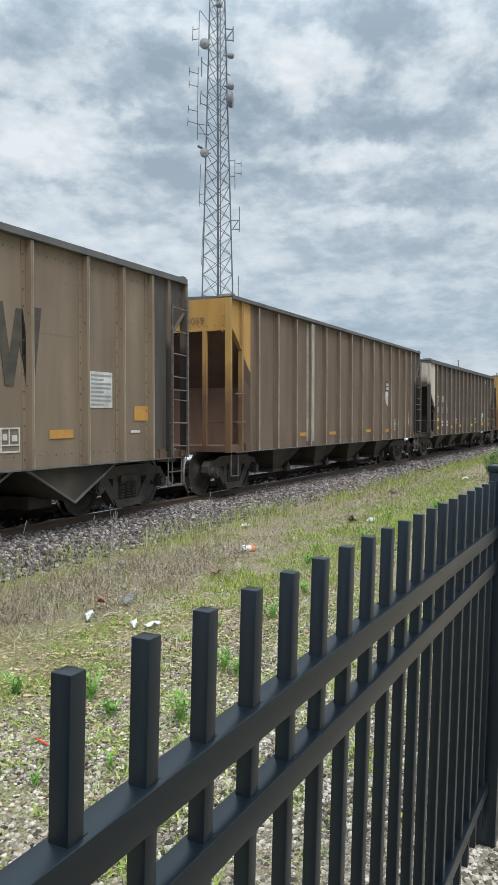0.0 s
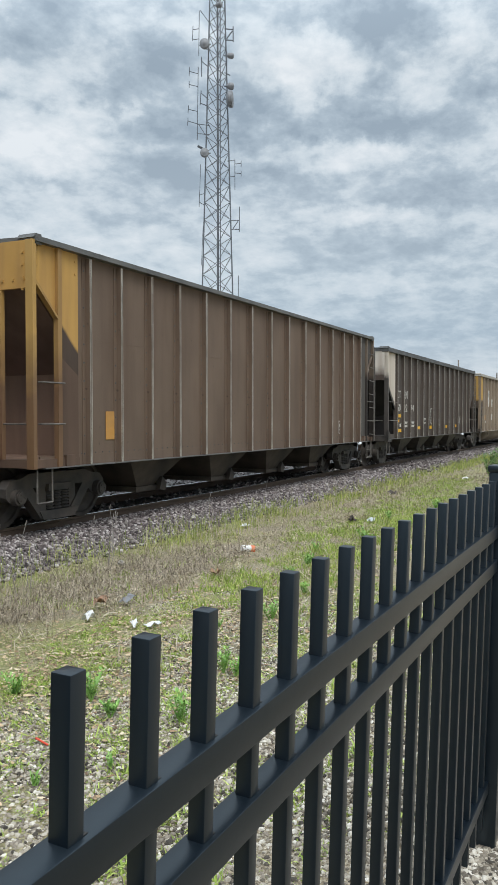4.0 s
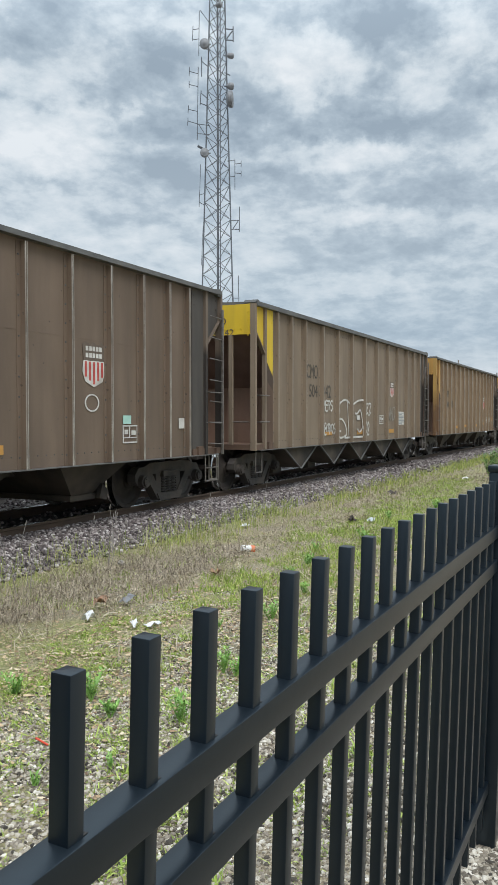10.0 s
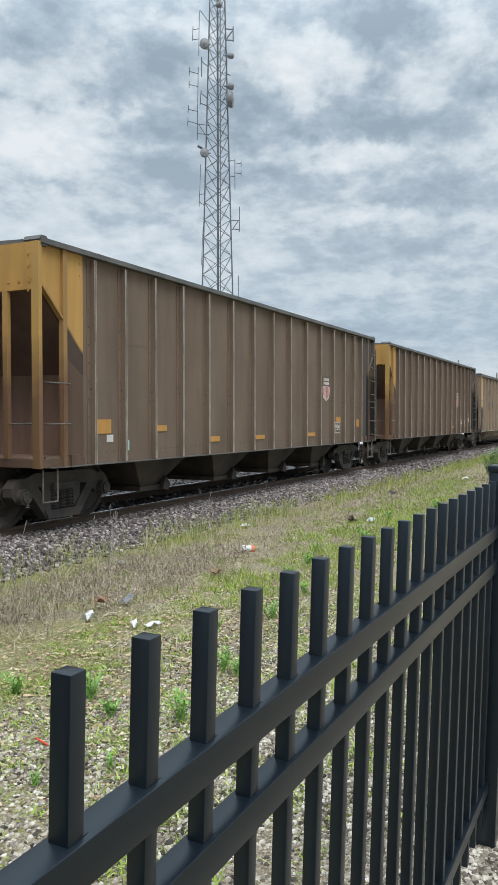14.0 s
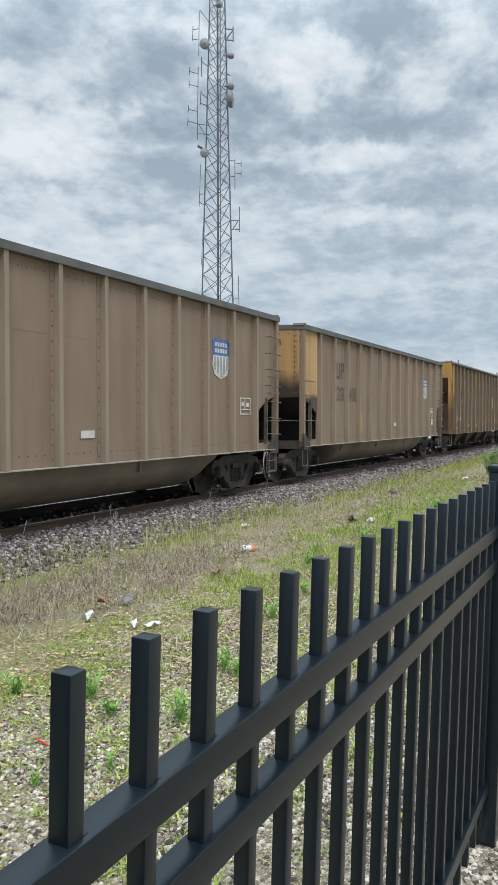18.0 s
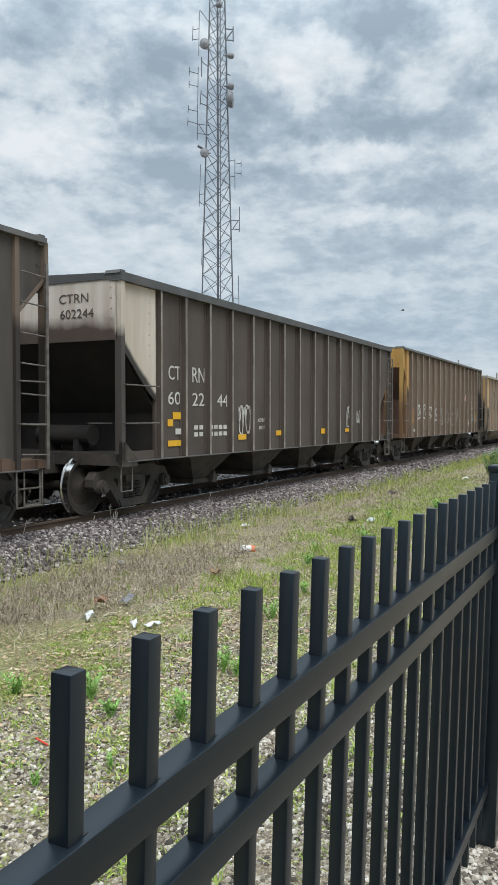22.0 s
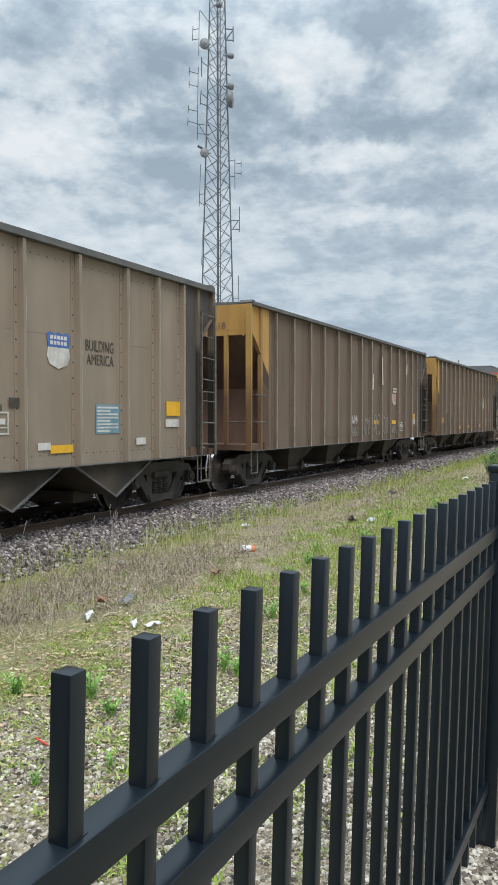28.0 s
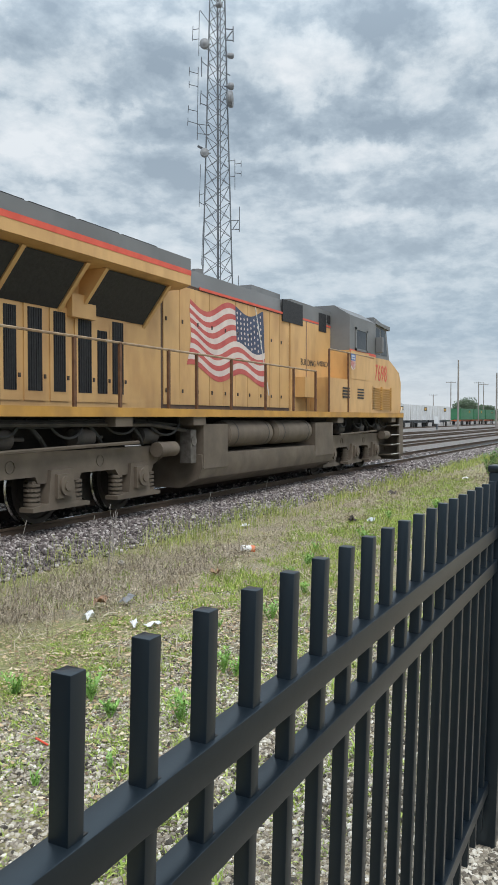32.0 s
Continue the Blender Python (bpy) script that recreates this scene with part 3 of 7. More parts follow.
def build_fence():
    fence = thing("fence", "black powder-coated steel picket fence along gravel", "fence", at=(0, 0, 0))
    sp, w = 0.1116, 0.0205

    def top_z(x):
        return 1.226 + 0.0044 * x

    def bar(s, x0, x1, y0, y1, z0, z1, b=0.0018):
        bm = bmesh.new()
        bmesh.ops.create_cube(bm, size=1.0, matrix=Matrix.LocRotScale(((x0 + x1) / 2, (y0 + y1) / 2, (z0 + z1) / 2), None, (x1 - x0, y1 - y0, z1 - z0)))
        bmesh.ops.bevel(bm, geom=bm.edges[:], offset=b, segments=2, profile=0.5, affect="EDGES")
        bm.verts.index_update()
        s.add([tuple(q.co) for q in bm.verts], [[q.index for q in f.verts] for f in bm.faces])
        bm.free()

    lean = -math.tan(radians(FENCE_LEAN))

    def picket(s):
        bar(s, 0, w, -w, 0, -1.09, 0.0, 0.0014)

    me = kept("picket", picket, fence_black)
    for i in range(0, 19):
        x = 0.4943 + i * sp
        part("picket", me, fence, at=(x, 0.4204 - 0.0043 * x, top_z(x)), turn=(FENCE_LEAN, 0, -0.246))

    def rail(s):
        h, d = 0.040, 0.034
        bar(s, 0.37, 2.56, -w / 2 - d / 2, -w / 2 + d / 2, -h, 0, 0.002)

    # thin black plates standing for the shaded punch gaps where pickets pass the rails
    def slot(s):
        s.box(0.004, w + 0.0060, -w + 0.0005, 0.0030, 0.0, 0.0004)

    rails = ((0.139, "upper_rail"), (0.246, "middle_rail"), (0.953, "lower_rail"))
    for drop, name in rails:
        part(name, kept("fence_rail", rail, fence_black), fence, at=(0, 0.4204 - lean * drop, top_z(0) - drop), turn=(FENCE_LEAN, -0.24, -0.246))
        for i in range(0, 19):
            x = 0.4943 + i * sp
            part("rail_punch", kept("rail_punch", slot, rubber), fence, at=(x, 0.4204 - 0.0043 * x - lean * drop, top_z(x) - drop + 0.0004), turn=(FENCE_LEAN, 0, -0.246))

    def post(s):
        bar(s, -0.031, 0.031, -0.031, 0.031, -1.30, 0.0, 0.003)
        bar(s, -0.036, 0.036, -0.036, 0.036, 0.0, 0.022, 0.006)

    for x, y, z in ((0.357, 0.408, 1.237), (2.59, 0.386, 1.260)):
        part("post", kept("fence_post", post, fence_black), fence, at=(x, y, z), turn=(FENCE_LEAN, 0, 0))
    return fence


build_fence()

# ---------------------------------------------------------------- coal cars
LEN = 14.57
SILL = 0.98
OUT, PLATE, SHEET = 1.60, 1.53, 1.50
AXLE = 0.89


def wheelset_mesh():
    def make(s):
        for sg in (-1, 1):
            o = sg * 0.753
            s.slot = 1
            s.lathe([(0.457, o + sg * 0.065), (0.462, o - sg * 0.03), (0.487, o - sg * 0.045), (0.487, o - sg * 0.062), (0.425, o - sg * 0.066)], n=36)
            s.slot = 0
            s.lathe([(0.457, o + sg * 0.065), (0.400, o + sg * 0.066)], n=36)
            s.lathe([(0.400, o + sg * 0.066), (0.385, o + sg * 0.035), (0.30, o - sg * 0.005), (0.20, o + sg * 0.01), (0.135, o + sg * 0.06), (0.13, o + sg * 0.09), (0.02, o + sg * 0.09)], n=36)
            s.lathe([(0.425, o - sg * 0.066), (0.30, o - sg * 0.04), (0.14, o - sg * 0.06), (0.08, o - sg * 0.06)], n=36)
        s.rod((0, -0.98, 0), (0, 0.98, 0), 0.075, 12)
    return kept("wheelset", make, wheel_face, wheel_steel)


def side_frame_mesh():
    def make(s):
        y0, y1 = -0.11, 0.05
        s.prism([(-0.95, 0.64), (-0.62, 0.76), (0.62, 0.76), (0.95, 0.64), (0.92, 0.50), (0.56, 0.56), (-0.56, 0.56), (-0.92, 0.50)], y0, y1)
        for g in (-1, 1):
            s.prism([(g * 0.80, 0.60), (g * 0.58, 0.60), (g * 0.27, 0.22), (g * 0.38, 0.11)], y0, y1)
            s.prism([(g * 0.40, 0.60), (g * 0.25, 0.60), (g * 0.25, 0.20), (g * 0.40, 0.20)], y0 + 0.02, y1)
            s.prism([(g * 1.07, 0.58), (g * 0.97, 0.69), (g * 0.72, 0.70), (g * 0.69, 0.47), (g * 0.77, 0.39), (g * 1.0, 0.39), (g * 1.07, 0.46)], y0, y1)
            s.rod((g * AXLE, -0.20, 0.457), (g * AXLE, -0.08, 0.457), 0.112, 16)
            s.rod((g * AXLE, -0.235, 0.457), (g * AXLE, -0.20, 0.457), 0.085, 12)
            for a in range(3):
                c = (g * AXLE + 0.05 * math.cos(2.1 * a), -0.245, 0.457 + 0.05 * math.sin(2.1 * a))
                s.rod(c, (c[0], -0.225, c[2]), 0.014, 6)
        s.prism([(-0.42, 0.22), (0.42, 0.22), (0.34, 0.09), (-0.34, 0.09)], y0 - 0.02, y1)
        s.box(-0.27, 0.27, y0 - 0.05, y1, 0.50, 0.60)
    return kept("side_frame", make, grime)


def spring_mesh():
    """One coil spring: a ribbed column."""
    def make(s):
        prof = [(0.04, 0.0)]
        for k in range(6):
            prof += [(0.055, 0.005 + k * 0.046), (0.078, 0.014 + k * 0.046), (0.078, 0.030 + k * 0.046), (0.055, 0.039 + k * 0.046)]
        s.lathe(prof + [(0.04, 0.285)], axis_y=False, n=12, at=(0, 0, 0.222))
    return kept("coil_spring", make, grime)


WHEELS = []


def build_truck(car, x):
    bol = kept("truck_bolster", lambda s: (s.box(-0.20, 0.20, -1.02, 1.02, 0.46, 0.66), s.rod((0, 0, 0.6), (0, 0, 0.80), 0.2, 14)), grime)
    tr = part("truck", bol, car, "dusty cast-steel freight truck", at=(x, 0, 0))
    for sg in (-1, 1):
        turn = (0, 0, 0) if sg < 0 else (0, 0, 180)
        part("side_frame", side_frame_mesh(), tr, at=(0, sg * 0.99, 0), turn=turn)
        for x in (-0.17, 0.0, 0.17):
            part("coil_spring", spring_mesh(), tr, at=(x, sg * 1.05, 0))
        w = part("wheelset", wheelset_mesh(), tr, "steel wheels with polished treads", at=(sg * AXLE, 0, 0.457))
        WHEELS.append((w, (sg * AXLE, 0, 0.457), 0.457))
    part("brake_beam", kept("brake_beam", lambda s: (s.box(-0.34, -0.28, -0.75, 0.75, 0.30, 0.38), s.box(0.28, 0.34, -0.75, 0.75, 0.30, 0.38)), grime), tr)
    return tr


def coupler(car, x, sgn):
    def make(s):
        s.box(0, 0.55, -0.11, 0.11, 0.74, 0.94)
        s.prism([(0.55, -0.16), (0.80, -0.17), (0.86, -0.05), (0.74, 0.0), (0.86, 0.13), (0.70, 0.18), (0.55, 0.16)], 0.70, 0.98, "z")
        s.tube([(0.2, -0.35, 0.78), (0.45, -0.38, 0.55), (0.75, -0.33, 0.40)], 0.022, 6)
    part("coupler", kept("coupler", make, grime), car, "knuckle coupler with air hose", at=(x, 0, 0), turn=(0, 0, 0 if sgn > 0 else 180))


def rivets(s, x, y, z0, z1, step):
    z = z0
    s.slot = 2
    while z < z1:
        s.hexa([(x - 0.008, y - 0.008, z - 0.008), (x + 0.008, y - 0.008, z - 0.008), (x + 0.008, y - 0.008, z + 0.008), (x - 0.008, y - 0.008, z + 0.008)],
               [(x - 0.012, y, z - 0.012), (x + 0.012, y, z - 0.012), (x + 0.012, y, z + 0.012), (x - 0.012, y, z + 0.012)])
        z += step
    s.slot = 0


def rib_mesh(style, top, paint, face):
    z0, z1 = 0.87, top - 0.10

    def make(s):
        if style == "angle":
            s.prism([(-0.09, -SHEET), (-0.09, -SHEET - 0.014), (-0.022, -SHEET - 0.014), (-0.022, -OUT + 0.008), (0.022, -OUT + 0.008), (0.022, -SHEET)], z0, z1, "z")
            s.slot = 1
            s.box(-0.022, -0.010, -OUT - 0.001, -OUT + 0.0085, z0, z1)
            s.box(0.012, 0.022, -OUT - 0.001, -OUT + 0.0085, z0, z1)
            s.slot = 0
            rivets(s, -0.06, -SHEET - 0.014, z0 + 0.15, z1, 0.26)
        elif style == "post":
            s.slot = 1
            s.prism([(-0.035, -SHEET), (-0.03, -OUT), (0.05, -OUT), (0.055, -SHEET)], z0, z1, "z")
            s.slot = 0
            s.box(-0.11, -0.037, -SHEET - 0.012, -SHEET, z0, z1)
            rivets(s, -0.08, -SHEET - 0.012, z0 + 0.1, z1, 0.20)
        else:
            s.prism([(-0.11, -SHEET), (-0.11, -SHEET - 0.012), (-0.037, -SHEET - 0.012), (-0.03, -OUT), (0.025, -OUT), (0.03, -SHEET)], z0, z1, "z")
            s.slot = 1
            s.box(0.012, 0.022, -OUT - 0.003, -OUT + 0.004, z0, z1)
            s.slot = 0
            rivets(s, -0.08, -SHEET - 0.012, z0 + 0.12, z1, 0.22)
    return kept(("rib", style, top), make, paint, face, chord_dark)


def end_parts(car, top, paint, band, post, flip, kind):
    """One end of a car; built at x=0 facing -x, turned half round for the other end."""
    at, turn = ((0, 0, 0), (0, 0, 0)) if not flip else ((LEN, 0, 0), (0, 0, 180))
    low = 3.24 if kind != "tub" else 1.86
    zb = top - 0.62
    e0 = 0.05 if kind == "open" else 0.0

    def go(name, key, make, *mats, label=""):
        return part(name, kept((name, key, top), make, *mats), car, label, at=at, turn=turn)

    def gusset(s, g):
        a, b = sorted((g * PLATE, g * (PLATE - 0.03)))
        if kind == "tub":
            s.prism([(0.0, top - 0.05), (1.02, top - 0.05), (1.02, 1.62), (0.55, 1.86), (0.0, 2.02)], a, b)
        elif kind == "white":
            s.prism([(0.0, top - 0.05), (1.06, top - 0.05), (1.06, 1.80), (0.80, 1.98), (0.0, 2.72)], a, b)
        else:
            s.prism([(-0.04, top - 0.05), (0.94, top - 0.05), (0.94, 2.42), (0.52, 2.84), (-0.04, 3.36)], a, b)
        xe, ze = {"tub": (1.02, 1.62), "white": (1.06, 1.80)}.get(kind, (0.94, 2.42))
        s.box(xe - 0.03, xe, *sorted((g * (PLATE - 0.03), g * (SHEET - 0.03))), ze, top - 0.05)
        for z in range(9):
            zz = top - 0.2 - z * 0.17
            if kind == "open" and zz < 3.4:
                break
            s.box(0.06, 0.09, *sorted((g * PLATE, g * (PLATE + 0.012))), zz, zz + 0.03)
            if kind != "tub" and zz > 2.5:
                s.box(0.86, 0.885, *sorted((g * PLATE, g * (PLATE + 0.012))), zz, zz + 0.025)
    if kind == "open":
        for g in (-1, 1):
            a, b = sorted((g * PLATE, g * (PLATE - 0.03)))
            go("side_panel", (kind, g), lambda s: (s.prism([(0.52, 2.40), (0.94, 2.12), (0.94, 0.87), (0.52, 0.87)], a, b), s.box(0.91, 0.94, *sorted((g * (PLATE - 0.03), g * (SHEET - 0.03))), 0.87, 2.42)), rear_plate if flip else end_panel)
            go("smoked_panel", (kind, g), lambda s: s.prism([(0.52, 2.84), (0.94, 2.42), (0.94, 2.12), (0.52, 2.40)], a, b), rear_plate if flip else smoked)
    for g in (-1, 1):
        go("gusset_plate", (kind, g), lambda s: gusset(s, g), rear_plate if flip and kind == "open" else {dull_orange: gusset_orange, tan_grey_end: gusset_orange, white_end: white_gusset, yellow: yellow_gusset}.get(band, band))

    def studs(s):
        """Bolt heads down both faces of the corners."""
        for g in (-1, 1):
            for k in range(13):
                z = 2.12 + 0.122 * k
                s.rod((0.15, g * PLATE, z), (0.15, g * (PLATE + 0.018), z), 0.019, 6)
                s.rod((0.0, g * 1.36, z), (-0.018, g * 1.36, z), 0.019, 6)
            for k in range(6):
                s.rod((0.30 + 0.12 * k, g * PLATE, 1.99 - 0.055 * k), (0.30 + 0.12 * k, g * (PLATE + 0.016), 1.99 - 0.055 * k), 0.017, 6)
        for k in range(11):
            s.rod((0.0, -1.2 + 0.24 * k, top - 0.2), (-0.016, -1.2 + 0.24 * k, top - 0.2), 0.017, 6)
    if kind == "tub" and not flip:
        go("bolt_row", kind, studs, chord_dark, label="dark bolt heads along the corner")

    def upper(s):
        if kind == "tub":
            s.box(0.0, 0.05, -OUT + 0.12, OUT - 0.12, 2.02, top - 0.05)
        elif kind == "white":
            s.box(0.0, 0.05, -OUT + 0.12, OUT - 0.12, 2.72, top - 0.05)
        else:
            s.box(-0.05, 0.0, -PLATE, PLATE, zb, top - 0.05)
            for i in range(-8, 9):
                s.box(-0.065, -0.05, i * 0.18 - 0.014, i * 0.18 + 0.014, zb + 0.05, zb + 0.078)
            s.box(-0.06, 0.0, -PLATE, PLATE, zb - 0.05, zb)
        for i in range(4 if kind == "open" else 10 if kind == "tub" else 6):
            for g in (-1, 1):
                s.box(-0.014 - e0, -e0, g * 1.42 - 0.014, g * 1.42 + 0.014, top - 0.22 - i * 0.16, top - 0.192 - i * 0.16)
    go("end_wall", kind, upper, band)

    def slope(s):
        zt_ = {"tub": 2.02, "white": 2.72}.get(kind, zb)
        xe = 1.16
        ze = max(1.45, zt_ - 1.1)
        w = SHEET - 0.04
        s.hexa([(0.05, -w, zt_), (0.05, w, zt_), (0.10, w, zt_), (0.10, -w, zt_)], [(xe, -w, ze), (xe, w, ze), (xe + 0.05, w, ze), (xe + 0.05, -w, ze)])
    # The sheet's colour carries the shade below its overhang.
    go("slope_sheet", kind, slope, shaded_brown if kind == "open" else shade)

    def bulk(s):
        zt_ = {"tub": 2.02, "white": 2.72}.get(kind, zb)
        s.box(1.16, 1.20, -SHEET + 0.04, SHEET - 0.04, SILL, max(1.45, zt_ - 1.1))
        s.box(0.06, 1.16, -PLATE + 0.05, PLATE - 0.05, SILL - 0.04, SILL)
    # Closed kinds: bulkhead and floor take the darkness of the shaded recess as colour.
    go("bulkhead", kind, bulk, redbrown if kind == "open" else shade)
    # air reservoir and brake gear on the end platform, near black for the recess shade
    if kind == "white":
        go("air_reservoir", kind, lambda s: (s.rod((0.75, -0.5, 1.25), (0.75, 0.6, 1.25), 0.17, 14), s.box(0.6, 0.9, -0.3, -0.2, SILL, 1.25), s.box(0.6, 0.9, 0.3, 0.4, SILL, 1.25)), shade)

    ztop = top - 0.05
    for g in (-1, 1):
        y0, y1 = sorted((g * (OUT - 0.02), g * (OUT - 0.10)))
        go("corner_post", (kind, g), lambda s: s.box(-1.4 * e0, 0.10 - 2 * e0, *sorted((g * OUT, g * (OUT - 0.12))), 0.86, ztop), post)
        if kind == "open":
            go("side_post", (kind, g), lambda s: s.box(0.455, 0.535, y0, y1, 0.87, ztop), post)
            go("end_post", (kind, g), lambda s: s.box(-0.07, 0.0, *sorted((g * 0.98, g * 1.06)), SILL, zb - 0.05), post)
            go("diagonal_brace", (kind, g), lambda s: s.hexa([(0.0, y0, 3.30), (0.0, y1, 3.30), (0.0, y1, 3.34), (0.0, y0, 3.34)], [(0.46, y0, 2.86), (0.46, y1, 2.86), (0.46, y1, 2.90), (0.46, y0, 2.90)]), post)
        elif kind == "tub":
            go("side_post", (kind, g), lambda s: s.box(0.515, 0.540, y0, y1, SILL, 1.95), rung_metal)

    def sill(s):
        s.box(-1.2 * e0, 0.16, -OUT + 0.004, OUT - 0.004, 0.80 if kind != "open" else 0.87, SILL)
        for g in (-1, 1):
            if kind == "open":
                s.box(0.16, 0.94, *sorted((g * (PLATE + 0.02), g * (PLATE - 0.05))), 0.86, SILL)
                s.box(0.62, 0.80, *sorted((g * (PLATE + 0.05), g * PLATE)), 0.86, 1.02)
                continue
            s.prism([(0.0, 1.16), (0.10, 1.16), (0.42, 0.90), (0.42, 0.78), (0.0, 0.78)], *sorted((g * OUT, g * (OUT - 0.05))))
    go("end_sill", kind, sill, grime if kind != "open" else end_panel)

    zs = (1.45, 2.0) if kind == "open" else ((1.45, 2.04) if kind == "white" else (1.47, 2.06, 2.4))
    xr = 0.5 if kind == "open" else (0.98 if kind == "white" else 0.52)
    for g in (-1, 1):
        for z in zs:
            go("grab_iron", (kind, g, z), lambda s: s.tube([(0.05, g * (OUT - 0.02), z), (0.05, g * (OUT + 0.05), z), (xr, g * (OUT + 0.05), z), (xr, g * (OUT - 0.02), z)], 0.012, 5), rung_metal)
        go("stirrup_step", (kind, g), lambda s: s.tube([(0.06, g * (OUT - 0.06), 0.84), (0.06, g * (OUT - 0.06), 0.40), (0.36, g * (OUT - 0.06), 0.40), (0.36, g * (OUT - 0.06), 0.84)], 0.014, 5), rung_metal)
    for z in (1.47,) if kind == "tub" else (1.45,):
        y1 = -0.95 if kind == "tub" else -1.0
        go("end_rung", (kind, z), lambda s: s.tube([(-0.04, -1.45, z), (-0.04, y1, z)], 0.011, 5), rung_metal)


def ladder(car, top, kind):
    """Side ladder at the trailing end."""
    def make(s):
        y = -OUT + 0.01
        x0, x1 = LEN - 0.52, LEN - 0.04
        if kind == "tub":
            for k in range(7):
                z = 1.2 + k * 0.34
                s.tube([(x0, y + 0.06, z), (x0, y - 0.07, z), (x1 + 0.03, y - 0.07, z - 0.02), (x1 + 0.03, y + 0.06, z - 0.02)], 0.011, 5)
        else:
            s.box(x1 - 0.02, x1 + 0.03, y - 0.08, y - 0.05, 0.86, top - 0.35)
            if kind != "open":
                s.box(x0 - 0.03, x0, y - 0.08, y - 0.05, 0.86, top - 0.5)
            for k in range(7):
                z = 1.05 + k * 0.385
                s.rod((x0, y - 0.065, z + 0.02), (x1, y - 0.065, z), 0.011, 5)
        s.tube([(x1, y + 0.03, 0.86), (x1, y + 0.03, 0.38), (x0, y + 0.03, 0.38), (x0, y + 0.03, 0.86)], 0.014, 5)
        s.tube([(x1 - 0.02, y + 0.03, 0.62), (x0 + 0.02, y + 0.03, 0.62)], 0.012, 5)
    part("ladder", kept(("ladder", kind, top), make, rung_metal), car, "steel side ladder")


def car_body(car, kind, top, paint, band, post, chord, rib, rib_face, ribs, rear_band=None):
    def wall(s, g):
        a, b = sorted((g * SHEET, g * (SHEET - 0.035)))
        e = 0.94 if kind in ("open", "saw") else 1.06
        s.box(e, LEN - e, a, b, SILL, top - 0.06)
        s.box(e, LEN - e, *sorted((g * SHEET, g * (SHEET + 0.003))), 2.66, top - 0.06)
        s.slot = 1
        q = e + 0.1
        while q < LEN - e:
            for z in ((top - 0.24, 1.03) if kind in ("saw", "tub") else (1.03,)):
                o = 0.003 if z > 2.66 else 0.0
                s.box(q - 0.008, q + 0.008, *sorted((g * (SHEET + o), g * (SHEET + o + 0.007))), z - 0.008, z + 0.008)
            q += 0.165
        s.slot = 0
    for g, nm in ((-1, "near"), (1, "far")):
        part("side_wall", kept(("side_wall", kind, top, nm), lambda s: wall(s, g), paint, chord_dark), car, "ribbed steel side sheet")
    for x in ribs:
        me = rib_mesh(rib, top, paint, rib_face)
        part("rib", me, car, at=(x, 0, 0))
        part("rib", me, car, at=(x, 0, 0), turn=(0, 0, 180))

    def chords(s):
        h = {"angle": 0.07, "post": 0.11, "pair": 0.09}[rib]
        if kind == "white":
            h = 0.13
        for g in (-1, 1):
            s.box(-0.02, LEN + 0.02, *sorted((g * (OUT + 0.025), g * (SHEET - 0.10))), top - h, top)
        for x in (-0.02, LEN - 0.12):
            s.prism([(-OUT, top - 0.10), (OUT, top - 0.10), (OUT, top - 0.01), (0, top + 0.05), (-OUT, top - 0.01)], x, x + 0.14, "x")
            for g in (-1, 1):
                s.prism([(x - 0.02, top - 0.02), (x + 0.16, top - 0.02), (x + 0.12, top + 0.035), (x + 0.02, top + 0.035)], *sorted((g * OUT, g * (OUT - 0.28))))
    part("top_chord", kept(("top_chord", kind, top), chords, chord), car, "steel top chord")

    def sills(s, g):
        s.box(0.16, LEN - 0.16, *sorted((g * (SHEET + 0.003), g * (SHEET - 0.02))), 0.865, SILL + 0.03)
        s.slot = 1
        s.box(0.16, LEN - 0.16, *sorted((g * (OUT + 0.008), g * (SHEET - 0.05))), 0.852, 0.866)
        s.slot = 0
    for g in (-1, 1):
        part("side_sill", kept(("side_sill", kind, g), lambda s: sills(s, g), paint, chord_grey if kind != "tub" else chord_pale), car)
    part("center_sill", kept("center_sill", lambda s: s.box(-0.25, LEN + 0.25, -0.32, 0.32, 0.66, 0.95), grime), car)

    def load(s):
        nx, ny = 60, 9
        v = []
        for i in range(nx + 1):
            for j in range(ny + 1):
                x, y = 0.12 + (LEN - 0.24) * i / nx, -1.39 + 2.78 * j / ny
                v.append((x, y, top - 0.20 + 0.14 * (1 - (y / 1.39) ** 2) + 0.06 * noise.noise((x * 1.3, y * 1.7, top))))
        f = [(i * (ny + 1) + j, (i + 1) * (ny + 1) + j, (i + 1) * (ny + 1) + j + 1, i * (ny + 1) + j + 1) for i in range(nx) for j in range(ny)]
        s.add(v, f)
        s.box(1.2, LEN - 1.2, -1.37, 1.37, 1.0, 1.1)
    part("coal_load", kept(("coal_load", top), load, coal), car, "heaped black coal")

    if kind in ("open", "white"):
        def chute(s):
            s.hexa([(-0.98, -1.42, 0.97), (0.98, -1.42, 0.97), (0.98, 1.42, 0.97), (-0.98, 1.42, 0.97)], [(-0.22, -1.06, 0.36), (0.26, -1.06, 0.36), (0.26, 1.06, 0.36), (-0.22, 1.06, 0.36)])
            s.box(-0.30, 0.34, -1.10, 1.10, 0.29, 0.37)
            s.rod((0.36, -1.18, 0.40), (0.36, 1.18, 0.40), 0.04, 8)
            s.prism([(0.28, 0.30), (0.46, 0.26), (0.50, 0.40), (0.36, 0.52)], -1.20, -1.12)
            s.prism([(0.28, 0.30), (0.46, 0.26), (0.50, 0.40), (0.36, 0.52)], 1.12, 1.20)
